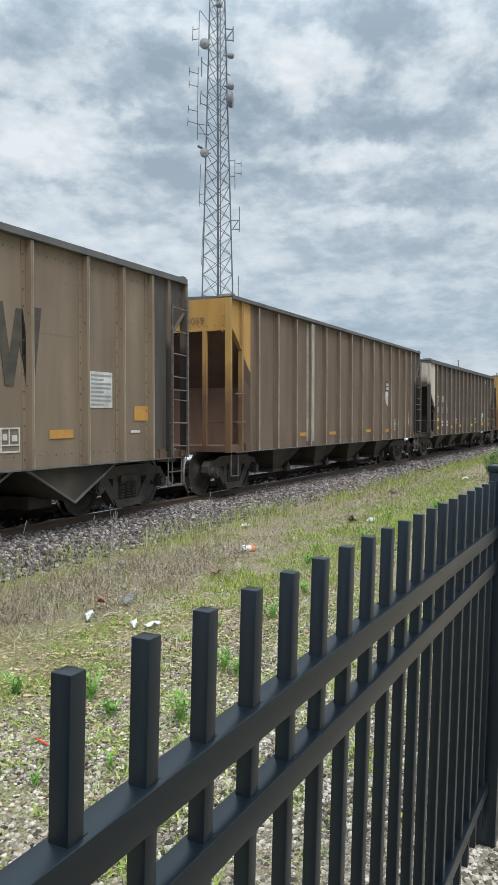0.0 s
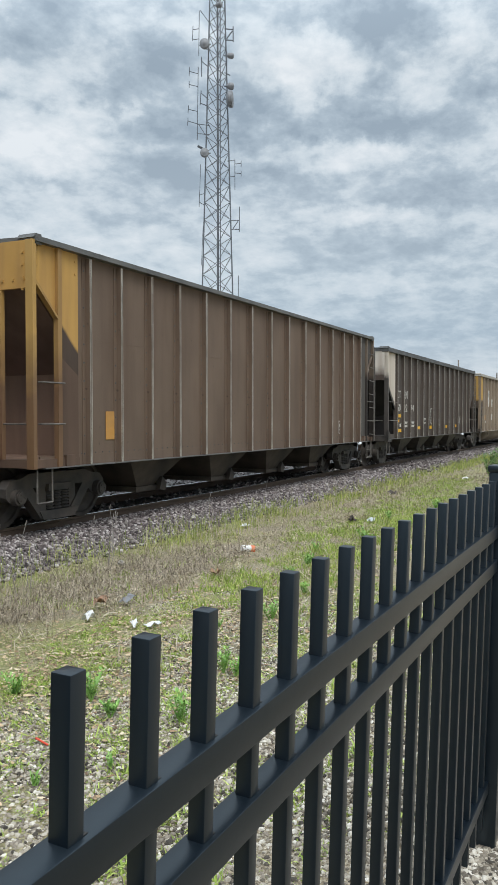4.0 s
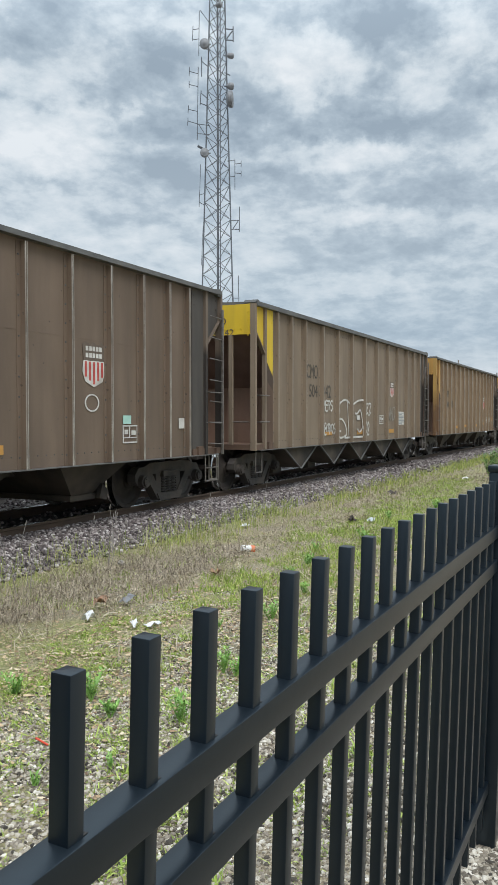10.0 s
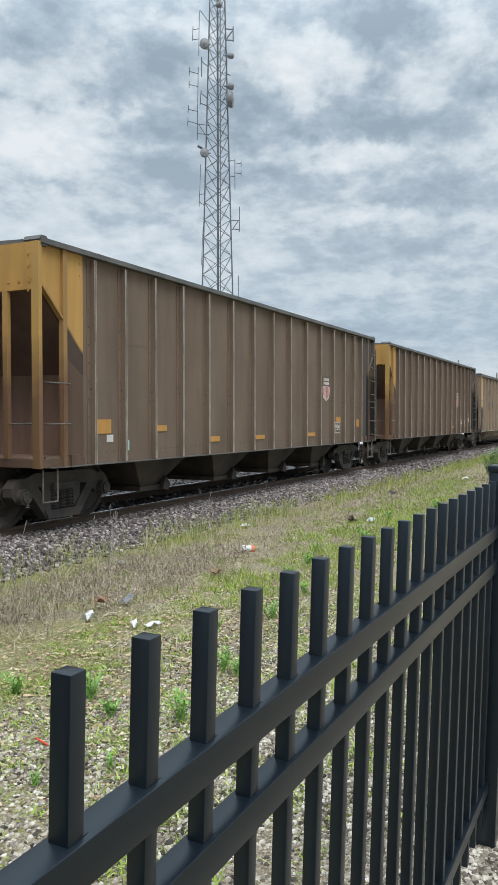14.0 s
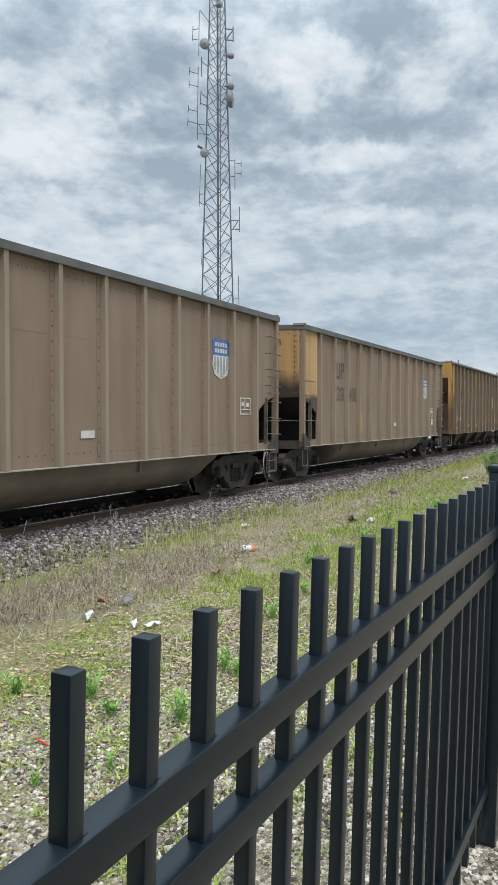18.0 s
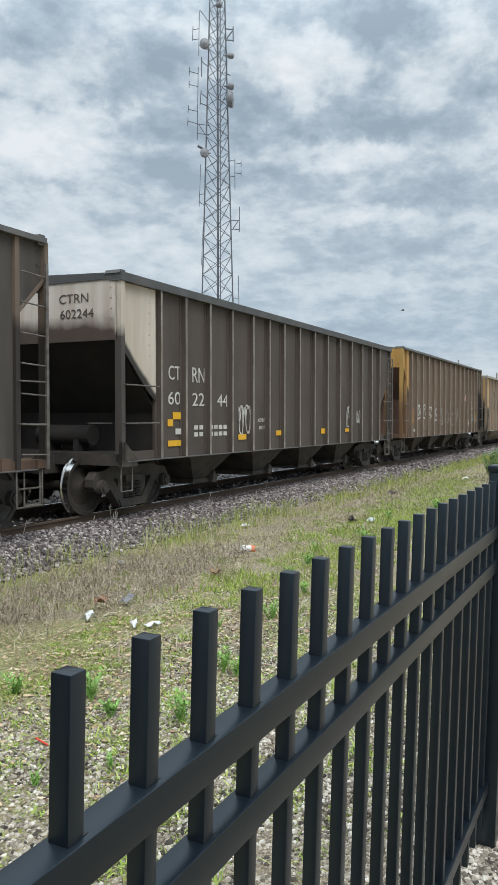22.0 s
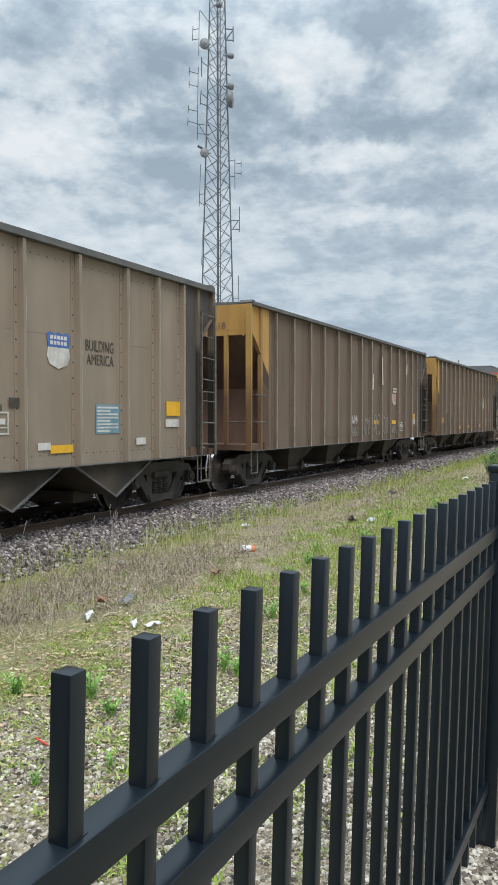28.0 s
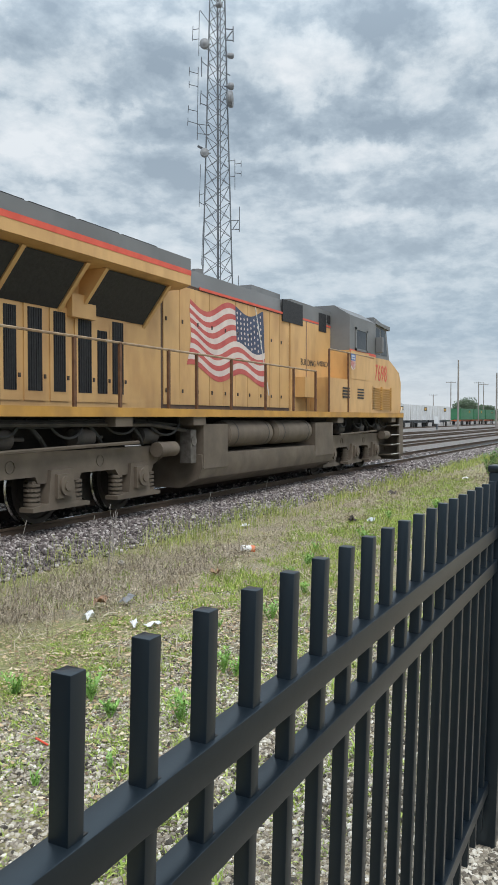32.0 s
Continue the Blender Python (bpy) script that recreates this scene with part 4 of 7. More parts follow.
        for x in (3.30, 5.90, 8.48, 11.08):
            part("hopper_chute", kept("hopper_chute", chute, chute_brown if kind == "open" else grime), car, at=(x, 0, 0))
    elif kind == "saw":
        def vee(s):
            s.prism([(-1.10, 0.90), (1.10, 0.90), (0.05, 0.36), (-0.05, 0.36)], -1.46, 1.46)
            s.slot = 1
            for g in (-1, 1):
                s.prism([(g * 1.12, 0.90), (g * 1.05, 0.90), (0.0, 0.35), (0.0, 0.32)], -1.49, -1.455)
                s.prism([(g * 1.12, 0.90), (g * 1.05, 0.90), (0.0, 0.35), (0.0, 0.32)], 1.455, 1.49)
            s.slot = 0
            s.box(-0.25, 0.25, -0.85, 0.85, 0.22, 0.40)
        for k in range(5):
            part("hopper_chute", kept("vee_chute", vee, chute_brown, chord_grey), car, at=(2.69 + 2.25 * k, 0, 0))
    else:
        def belly(s):
            secs = []
            for x, d in ((2.30, 0.03), (2.55, 0.45), (2.95, 0.74), (LEN - 2.95, 0.74), (LEN - 2.55, 0.45), (LEN - 2.30, 0.03)):
                secs.append([(x, -1.46 * math.cos(math.pi * a / 12), 0.92 - d * math.sin(math.pi * a / 12) ** 0.75) for a in range(13)])
            n = 13
            v = [p for q in secs for p in q]
            s.add(v, [(k * n + i, (k + 1) * n + i, (k + 1) * n + i + 1, k * n + i + 1) for k in range(5) for i in range(12)])
            for q in (2.95, 6.2, 9.4):
                s.box(q, q + 0.05, -1.47, -1.40, 0.66, 0.88)
        part("tub_bottom", kept("tub_bottom", belly, belly_brown), car, "rounded steel tub bottom")

    end_kind = kind if kind in ("white", "tub") else "open"
    end_parts(car, top, paint, band, post, False, end_kind)
    end_parts(car, top, paint, rear_band or (rear_taupe if end_kind == "open" else paint), rear_taupe if end_kind == "open" else paint, True, end_kind)
    if kind in ("open", "saw"):
        def brake(s):
            ring = [(0.27 * math.cos(a * math.pi / 10), 0, 0.27 * math.sin(a * math.pi / 10)) for a in range(21)]
            s.tube(ring, 0.016, 6)
            for a in range(5):
                s.rod((0, 0, 0), (0.27 * math.cos(a * 1.2566), 0, 0.27 * math.sin(a * 1.2566)), 0.012, 5)
            s.rod((0, -0.03, 0), (0, 0.22, 0), 0.05, 10)
            s.box(-0.12, 0.12, 0.06, 0.24, -0.16, 0.16)
        part("brake_wheel", kept("brake_wheel", brake, shade), car, "black spoked brake wheel", at=(LEN - 0.62, 0.55, 2.02))
        part("brake_mast", kept("brake_mast", lambda s: s.rod((0, 0, SILL), (0, 0, 1.88), 0.03, 8), grime), car, at=(LEN - 0.62, 0.70, 0))
    ladder(car, top, kind)
    build_truck(car, 1.02)
    build_truck(car, LEN - 1.02)
    coupler(car, LEN, 1)
    coupler(car, 0, -1)


CARS = []
SHIFT = {0: -0.1, 4: -0.08, 8: -0.1, 12: -0.14, 13: -0.1, 14: -0.04, 15: -0.12}
RIBS_OPEN = [1.15, 1.91, 2.75, 3.62, 4.54, 5.50, 6.45, 7.40, 8.35, 9.32, 10.25, 11.16, 12.02, 12.80, 13.45]
RIBS_EVEN = [1.24, 2.22, 3.26, 4.16, 5.18, 6.18, 7.15, 8.09, 9.14, 10.05, 11.0, 11.87, 12.71, 13.42]
RIBS_WHITE = [1.15, 1.94, 2.81, 3.70, 4.62, 5.42, 6.2, 7.1, 8.04, 8.94, 9.87, 10.8, 11.73, 12.63, 13.4]
RIBS_TUB = [1.14 + 1.031 * k for k in range(13)]
RIBS_SAW = [1.10, 1.88, 2.72, 3.87, 5.0, 6.12, 7.29, 8.42, 9.58, 10.71, 11.87, 12.75, 13.55]
NUDGE = {"open": 0.0, "white": 0.044, "tub": -0.05, "saw": -0.037}
TOPS = {"open": 3.89, "white": 3.74, "tub": 3.72, "saw": 3.92}


def coal_car(kind, paint, label, **kw):
    i = len(CARS)
    car = thing({"open": "coal_hopper", "white": "coal_hopper", "tub": "coal_gondola", "saw": "coal_hopper"}[kind], label, "freight car", "cars of the coal train")
    top = TOPS[kind]
    if kind == "open":
        car_body(car, kind, top, paint, kw.get("band", yellow), kw.get("post", post_yellow), chord_grey, "angle", edge_metal, kw.get("ribs", RIBS_OPEN), kw.get("rear"))
    elif kind == "white":
        car_body(car, kind, top, paint, white_end, white_post, chord_dark, "angle", edge_metal, RIBS_WHITE, kw.get("rear"))
    elif kind == "tub":
        car_body(car, kind, top, paint, kw.get("band", dull_orange), kw.get("post", paint), kw.get("chord", chord_pale), "post", kw.get("face", pale), RIBS_TUB, kw.get("rear"))
    else:
        car_body(car, kind, top, paint, kw.get("band", bright_yellow), paint, chord_grey, "pair", edge_metal, RIBS_SAW, kw.get("rear"))
    CARS.append((car, FIRST + PITCH * (i - 1) + NUDGE[kind] + SHIFT.get(i, 0.0)))
    return car


coal_car("saw", taupe, "taupe steel coal hopper with sawtooth chutes and big black letters")
coal_car("open", brown, "brown-taupe coal hopper with yellow end and a pale stripe", ribs=RIBS_EVEN)
coal_car("white", umber, "dark aluminium coal hopper with dirty white end")
coal_car("open", rusty, "brown coal hopper with weathered yellow end")
coal_car("white", sooty, "dark aluminium coal hopper with sooty white end")
coal_car("tub", taupe, "taupe tub coal gondola with white number panels", band=yellow_tub_end)
coal_car("open", brown, "grey-brown coal hopper with yellow end and red-striped shield")
coal_car("saw", taupe, "taupe sawtooth coal hopper with bright yellow end and graffiti")
coal_car("open", golden, "golden-taupe coal hopper with yellow end")
coal_car("open", brown, "brown-taupe coal hopper with yellow end")
coal_car("open", rusty, "dusty brown coal hopper with yellow end")
coal_car("tub", tan, "tan tub coal gondola with sooty tan-grey end", band=tan_grey_end, chord=chord_grey)
coal_car("tub", tan, "tan tub coal gondola with orange-tan end", chord=chord_grey)
coal_car("open", golden_brown, "streaked golden-brown coal hopper with yellow end and red-striped shield")
coal_car("white", sooty, "dark aluminium coal hopper with white end and graffiti")
coal_car("open", brown, "brown coal hopper with white graffiti along its side")
coal_car("tub", taupe, "taupe tub coal gondola with orange-tan end and graffiti")
coal_car("saw", pale, "pale taupe sawtooth coal hopper with white shield")
coal_car("open", brown, "dark brown coal hopper with dented ribs and graffiti", ribs=RIBS_EVEN)
coal_car("open", brown, "brown coal hopper with yellow end beside the locomotive")


# ---------------------------------------------------------------- markings on the cars
def shield(s, w, h, style):
    """Plain heraldic shield: upper field with two bars, lower field striped."""
    s.slot = 0
    low = [(0.5 * w, 0), (0.12 * w, 0.12 * h), (0.0, 0.34 * h), (0.05 * w, 0.58 * h), (0.95 * w, 0.58 * h), (w, 0.34 * h), (0.88 * w, 0.12 * h)]
    s.prism(low, -0.004, 0.001)
    s.slot = 1
    s.prism([(0.05 * w, 0.58 * h), (0.0, 0.94 * h), (0.16 * w, h), (0.34 * w, 0.94 * h), (0.5 * w, h), (0.66 * w, 0.94 * h), (0.84 * w, h), (w, 0.94 * h), (0.95 * w, 0.58 * h)], -0.004, 0.001)
    s.slot = 0
    for r in (0.65, 0.80):
        for k in range(5):
            s.box((0.14 + 0.15 * k) * w, (0.25 + 0.15 * k) * w, -0.007, -0.003, r * h, (r + 0.10) * h)
    s.slot = 2
    if style != "S1":
        for k in range(5):
            x = 0.10 + 0.18 * k
            lo = 0.06 + 0.45 * abs(x + 0.04 - 0.5)
            s.box(x * w, (x + 0.085) * w, -0.007, -0.003, lo * h, 0.56 * h)


def ribbon(s, pts, r, lift=0.0):
    """One painted stroke: a flat strip along the points, rising a hair as it goes."""
    v, f = [], []
    n = len(pts)
    for i, p in enumerate(pts):
        a, b = pts[max(0, i - 1)], pts[min(n - 1, i + 1)]
        d = Vector((b[0] - a[0], b[1] - a[1]))
        d = d.normalized() if d.length > 1e-6 else Vector((1, 0))
        y = -0.003 - lift - 0.0004 * i
        v += [(p[0] - d.y * r, y, p[1] + d.x * r), (p[0] + d.y * r, y, p[1] - d.x * r)]
        if i:
            k = 2 * i
            f.append((k - 2, k - 1, k + 1, k))
    s.add(v, f)


def rounded(pts, steps=4):
    """Points of a smooth line through the given ones."""
    q = [pts[0]] + list(pts) + [pts[-1]]
    out = []
    for a, b, c, d in zip(q, q[1:], q[2:], q[3:]):
        for k in range(steps):
            t = k / steps
            out.append(tuple(0.5 * (2 * b[m] + (c[m] - a[m]) * t + (2 * a[m] - 5 * b[m] + 4 * c[m] - d[m]) * t * t + (3 * b[m] - a[m] - 3 * c[m] + d[m]) * t ** 3) for m in (0, 1)))
    return out + [pts[-1]]


# strokes of spray-can letters on a grid of ten by ten; a bar starts a new stroke
SPRAY = {"M": "00 19 54 89 90", "E": "99 19 05 75 05 00 90", "R": "00 08 59 97 65 15|45 90", "S": "98 59 07 25 74 82 40 01", "G": "97 59 16 03 41 83 84 54", "O": "59 17 03 40 83 96 59", "I": "59 50",
         "D": "09 00 62 95 68 09", "P": "00 09 69 96 64 04", "W": "09 20 56 80 99", "Z": "08 98 00 92", "V": "09 40 99", "C": "97 58 15 12 50 93", "K": "09 00|99 04 90", "N": "00 09 90 99", "T": "08 99|58 50", "U": "09 02 40 82 99",
         "2": "07 49 86 01 91", "A": "00 59 90|23 73"}


def spray_word(car, word, x, z, w, h, r, mat, seed, n0=0):
    """A tag: one painted part for each letter."""
    rnd = random.Random(seed)
    cell = w / len(word)
    for k, ch in enumerate(word):
        s = Shape()
        for q, stroke in enumerate(SPRAY[ch].split("|")):
            pts = [((k + 0.06 + 0.84 * int(p[0]) / 9) * cell + 0.05 * h * int(p[1]) / 9 + rnd.uniform(-1, 1) * 0.03 * h, h * (int(p[1]) / 9) + rnd.uniform(-1, 1) * 0.05 * h) for p in stroke.split(" ")]
            ribbon(s, rounded(pts), r, 0.006 * q)
        part("graffiti", s.mesh("graffiti", mat), car, "spray-painted letter", at=(x, SKIN - 0.0012 * (k % 2), z))


def scrawl(car, x, z, w, h, seed, r, mat):
    """Loose looping paint strokes, one part for each sign."""
    rnd = random.Random(seed)
    n = max(1, round(w / (0.55 * h + 0.05)))
    for k in range(n):
        cx, wid = (k + 0.5) * w / n, 0.46 * w / n
        pts, a = [], rnd.uniform(0, 6)
        turns = rnd.choice((1.4, 1.8, 2.3))
        for i in range(14):
            a2 = a + turns * 2 * math.pi * i / 13
            pts.append((cx + wid * math.cos(a2) * (0.5 + 0.5 * rnd.random()), h * (0.5 + 0.48 * math.sin(a2)) if i % 4 else h * rnd.choice((0.04, 0.96, 0.5))))
        s = Shape()
        ribbon(s, rounded(pts), r)
        part("graffiti", s.mesh("graffiti", mat), car, "white spray-paint scrawl", at=(x, SKIN - 0.0012 * (k % 2), z))


SKIN = -SHEET - 0.008
PLAIN = {"o": ("reflector_patch", worn_sticker), "f": ("reflector_patch", worn_sticker), "y": ("reflector_patch", sticker), "w": ("white_label", white_ink),
         "t": ("green_label", teal_ink), "p": ("blue_label", pale_blue), "k": ("black_patch", black_ink)}


def fitted_letters(car, text, mat, x0, x1, z0, z1, name="lettering", y=SKIN):
    ob = letters(car, text, 1.0, mat, 0, 0, 0, name)
    co = [v.co for v in ob.data.vertices]
    a, b = min(c.x for c in co), max(c.x for c in co)
    c0, c1 = min(c.z for c in co), max(c.z for c in co)
    sx, sz = (x1 - x0) / (b - a), (z1 - z0) / (c1 - c0)
    ob.matrix_basis = Matrix.Translation((x0 - a * sx, y, z0 - c0 * sz)) @ Matrix.Diagonal((sx, 1, sz, 1))
    return ob


def deco(i, rows):
    car = CARS[i][0]
    for n, row in enumerate(rows.split("; ")):
        kind, *num = row.split(" ")
        x0, x1, z0, z1 = (float(q) for q in num)
        w, h = x1 - x0, z1 - z0
        if kind in PLAIN:
            name, mat = PLAIN[kind]
            plate(car, name, mat, x0, x1, z0, z1, SKIN - 0.0008 * n)
            continue
        if kind[:2] in ("Q:", "q:"):
            spray_word(car, kind[2:], x0, z0, w, h, 0.012 + 0.034 * min(1.0, h), white_ink if kind[0] == "Q" else faded_white, i * 40 + n)
            continue
        if kind in ("G", "H", "g"):
            scrawl(car, x0, z0, w, h, i * 40 + n, 0.008 + 0.014 * min(1.0, h), faded_white if kind == "H" else white_ink)
            continue
        if ":" in kind:
            mat = {"T": white_ink, "K": black_ink, "F": faded_ink}[kind[0]]
            text = kind[2:]
            if text == "UP":
                kind = "U"
            else:
                fitted_letters(car, text, mat, x0, x1, z0, z1)
                continue
        s = Shape()
        mats, name, label = (white_ink,), "marking", ""
        if kind == "b":
            t = 0.022
            lo, hi = h * 0.28, h * 0.33
            for a in ((0, w, 0, t), (0, w, h - t, h), (0, t, t, h - t), (w - t, w, t, h - t), (w * 0.42, w * 0.48, hi, h - t), (t, w - t, lo, hi)):
                s.box(a[0], a[1], -0.005, 0.001, a[2], a[3])
            s.box(w * 0.12, w * 0.34, -0.005, 0.001, h * 0.5, h * 0.75)
            s.box(w * 0.58, w * 0.86, -0.005, 0.001, h * 0.45, h * 0.7)
            name = "data_panel"
        elif kind == "L":
            s.box(0, w, -0.003, 0.001, 0, h)
            s.slot = 1
            for k in range(8):
                s.box(0.06 * w, (0.94 if k % 3 else 0.6) * w, -0.006, -0.002, h * (0.06 + 0.115 * k), h * (0.12 + 0.115 * k))
            mats, name, label = (white_ink, grey_lines), "info_label", "pale information label with grey print"
            if i == 17:
                mats, label = (pale_blue, white_ink), "blue information label with white print"
        elif kind == "B":
            for r in (0.08, 0.60):
                for k in range(7):
                    if k != 2:
                        s.box(w * (k / 7), w * (k / 7 + 0.10), -0.004, 0.001, h * r, h * (r + 0.32))
            name = "small_print"
        elif kind == "U":
            t = w * 0.10
            for a in (0.0, 0.30, 0.58):
                s.box(a * w, a * w + t, -0.004, 0.001, 0, h)
            s.box(0.10 * w, 0.30 * w, -0.004, 0.001, 0, h * 0.14)
            s.box(0.68 * w, 0.88 * w, -0.004, 0.001, h * 0.88, h)
            s.box(0.68 * w, 0.88 * w, -0.004, 0.001, h * 0.42, h * 0.54)
            s.box(0.88 * w, 0.98 * w, -0.004, 0.001, h * 0.46, h * 0.96)
            mats, name = (black_ink,), "initials_bars"
        elif kind == "W":
            outline = [(0, 1), (0.17, 1), (0.30, 0.38), (0.44, 0.95), (0.58, 0.95), (0.72, 0.38), (0.84, 1), (1, 1), (0.82, 0), (0.64, 0), (0.51, 0.52), (0.38, 0), (0.20, 0)]
            s.prism([(a * w, b * h) for a, b in outline], -0.004, 0.001)
            mats, name = (black_ink,), "emblem_stroke"
        elif kind == "C":
            for k in range(20):
                a0, a1 = k * math.pi / 10, (k + 1) * math.pi / 10
                s.prism([((0.5 + 0.5 * q * math.cos(a)) * w, (0.5 + 0.5 * q * math.sin(a)) * h) for a, q in ((a0, 1), (a1, 1), (a1, 0.84), (a0, 0.84))], -0.004, 0.001)
            mats, name = ((white_ink,) if i == 6 else (black_ink,)), "ring_mark"
        else:
            shield(s, w, h, kind)
            mats = {"S1": (white_ink, black_ink, white_ink), "S2": (white_ink, blue_ink, grey_lines), "S3": (white_ink, faded_ink, red_ink), "S4": (white_ink, blue_ink, white_ink)}[kind]
            name, label = "shield_emblem", "painted shield emblem"
        part(name, s.mesh(name, *mats), car, label, at=(x0, SKIN, z0))


def throw_up(car):
    """Big outlined block letters across two panels."""
    lines = ("05 16 18 59 98", "06 36 64 71 40 10 02 22", "59 70", "08 10", "07 48 98 95 82 80", "16 36 67 82 50 31", "00 30 60 90")
    boxes = ((5.17, 6.16, 1.04, 2.02), (5.17, 6.00, 1.02, 1.74), (5.55, 6.14, 1.00, 2.00), (6.30, 6.55, 1.00, 1.95), (6.30, 7.38, 1.02, 2.14), (6.42, 7.26, 1.14, 1.92), (5.62, 7.16, 1.00, 1.08))
    for k, (line, (x0, x1, z0, z1)) in enumerate(zip(lines, boxes)):
        s = Shape()
        ribbon(s, rounded([((x1 - x0) * int(p[0]) / 9, (z1 - z0) * int(p[1]) / 9) for p in line.split(" ")]), 0.026, 0.004 * k)
        part("graffiti", s.mesh("graffiti", white_ink), car, "outlined spray-paint block letter", at=(x0, SKIN, z0))


faded_white = material("faded_spray_paint", (0.27, 0.25, 0.22), (0.36, 0.34, 0.31), 0.7, scale=5, bump=0)
deco(0, "W 10.12 10.98 1.94 2.98; L 12 12.55 1.68 2.21; o 13.13 13.66 1.49 1.72; f 11.12 11.62 1.25 1.37; b 10.2 10.55 1.09 1.41; w 13.03 13.28 1.3 1.34")
deco(1, "S1 10.61 11.27 1.89 2.7; f 3.62 4.03 1.1 1.19; f 5.60 6.09 1.1 1.18; f 8.66 9.15 1.11 1.2; f 10.64 11.11 1.09 1.19; f 13.35 13.69 1.23 1.74; b 11.62 12.13 1.14 1.48; w 13.35 13.44 1.31 1.53")
deco(2, "T:ALUMINUM 4.91 5.37 1.42 1.51; T:BODY 5.02 5.26 1.27 1.35; y 3.91 4.38 1.12 1.21; y 5.83 6.3 1.15 1.25; y 8.55 9.04 1.15 1.25; T:ALUMINUM 9.49 9.94 1.44 1.53; T:BODY 9.6 9.88 1.3 1.38; t 11.36 11.85 1.59 1.77; b 11.36 11.85 1.32 1.59; y 11.36 11.77 1.16 1.3; y 13.2 13.58 1.42 1.53; y 13.2 13.59 1.1 1.3; B 12.33 12.77 3.25 3.44")
deco(2, "T:CT 1.42 1.8 2.15 2.4; T:RN 2.24 2.66 2.17 2.41; T:60 1.38 1.8 1.75 1.97; T:25 2.24 2.66 1.75 1.97; T:81 3.17 3.53 1.75 1.98; y 1.38 1.84 1.09 1.2; y 1.38 1.82 1.4 1.53; B 2.27 3.59 1.19 1.44")
deco(3, "f 1.61 1.92 1.21 1.63; b 11.86 12.25 1.12 1.46")
deco(4, "T:CT 1.43 1.80 2.19 2.44; T:RN 2.23 2.67 2.19 2.46; T:60 1.39 1.80 1.75 2; T:22 2.22 2.65 1.75 2; T:74 3.10 3.54 1.76 1.99; y 1.52 1.81 1.55 1.66; y 1.37 1.61 1.39 1.48; w 1.67 1.83 1.24 1.34; y 1.37 1.58 1.06 1.17; y 1.60 1.86 1.07 1.17; B 2.35 3.63 1.2 1.43; T:ALUMINUM 4.95 5.39 1.45 1.53; T:BODY 5.05 5.31 1.3 1.38; y 4.01 4.40 1.13 1.23; y 5.86 6.32 1.12 1.24; y 8.63 9.03 1.13 1.24; y 10.50 10.92 1.14 1.25; G 5.86 6.39 1.29 1.92; b 11.52 11.93 1.29 1.6")
deco(5, "w 2.62 3.1 2.13 2.97; K:28 2.67 3.07 2.2 2.46; U 2.67 3.07 2.64 2.91; w 3.58 4.08 2.13 2.53; K:35 3.63 4.04 2.2 2.46; w 3.66 4.03 1.43 1.76; f 1.42 1.89 1.44 1.66; S2 9.74 10.34 2.14 2.88; w 6.82 7.14 1.31 1.44; b 9.75 10.23 1.3 1.66; B 3.71 3.98 1.47 1.71; w 1.84 1.99 1.3 1.39")
deco(6, "F:48 1.92 2.34 1.98 2.2; F:577 2.73 3.33 1.98 2.22; o 1.22 1.63 1.30 1.52; f 3.61 3.86 1.05 1.15; f 4.02 4.27 1.03 1.14; f 6.62 7.21 1.03 1.13; f 8.69 8.97 1.07 1.19; S3 10.56 11.09 1.98 2.63; C 10.61 10.95 1.62 1.88; b 11.54 11.94 1.14 1.42; t 11.54 11.75 1.44 1.57; w 13.19 13.37 1.35 1.53")
deco(7, "K:CMO 2.95 3.68 2.49 2.83; K:504 3.12 3.67 2.04 2.35; K:342 4.01 4.61 2.04 2.37; Q:MERS 4.02 4.74 1.72 1.97; Q:GEORIDS 4.01 4.92 1.12 1.38; Q:ZZ 7.50 8.02 1.62 1.98; Q:D2 7.46 7.86 1.02 1.42; f 4.17 4.69 1.09 1.18; f 6.74 7.2 1.07 1.18; w 6.69 6.96 1.48 1.61; b 8.9 9.31 1.35 1.62; S3 10.05 10.46 2.19 2.7; L 11.01 11.71 1.31 1.74; H 9.89 10.56 1.46 1.88; f 9.89 10.47 1.06 1.18")
deco(8, "U 2.26 2.67 2.42 2.66; K:48 2.26 2.65 1.99 2.21; K:603 2.9 3.5 1.97 2.24; f 3.98 4.49 1.09 1.2; f 5.96 6.45 1.13 1.23; f 8.69 9.04 1.12 1.22; f 10.67 10.92 1.2 1.3; f 13.28 13.6 1.36 1.57; S3 10.67 11.18 1.97 2.63; b 11.67 12.01 1.16 1.59; w 12.5 12.68 1.34 1.51")
deco(9, "o 1.20 1.63 1.30 1.51; w 1.52 1.68 1.17 1.28; t 1.96 2.10 1.03 1.19; o 2.79 3.20 1.31 1.41; f 4.6 5.09 1.09 1.19; f 6.61 7.09 1.09 1.18; f 9.51 10.02 1.09 1.18; f 11.5 11.87 1.43 1.56; f 13.19 13.42 1.29 1.5; S3 10.54 11.06 1.96 2.6; b 11.45 11.85 1.13 1.43")
deco(10, "f 9.57 10.08 1.11 1.19; f 12.35 12.75 1.13 1.23; S3 10.46 11.08 1.96 2.68; b 11.43 11.97 1.13 1.44; t 12.35 12.55 1.24 1.39; f 13.4 13.53 1.24 1.74; w 13.23 13.42 1.35 1.55")
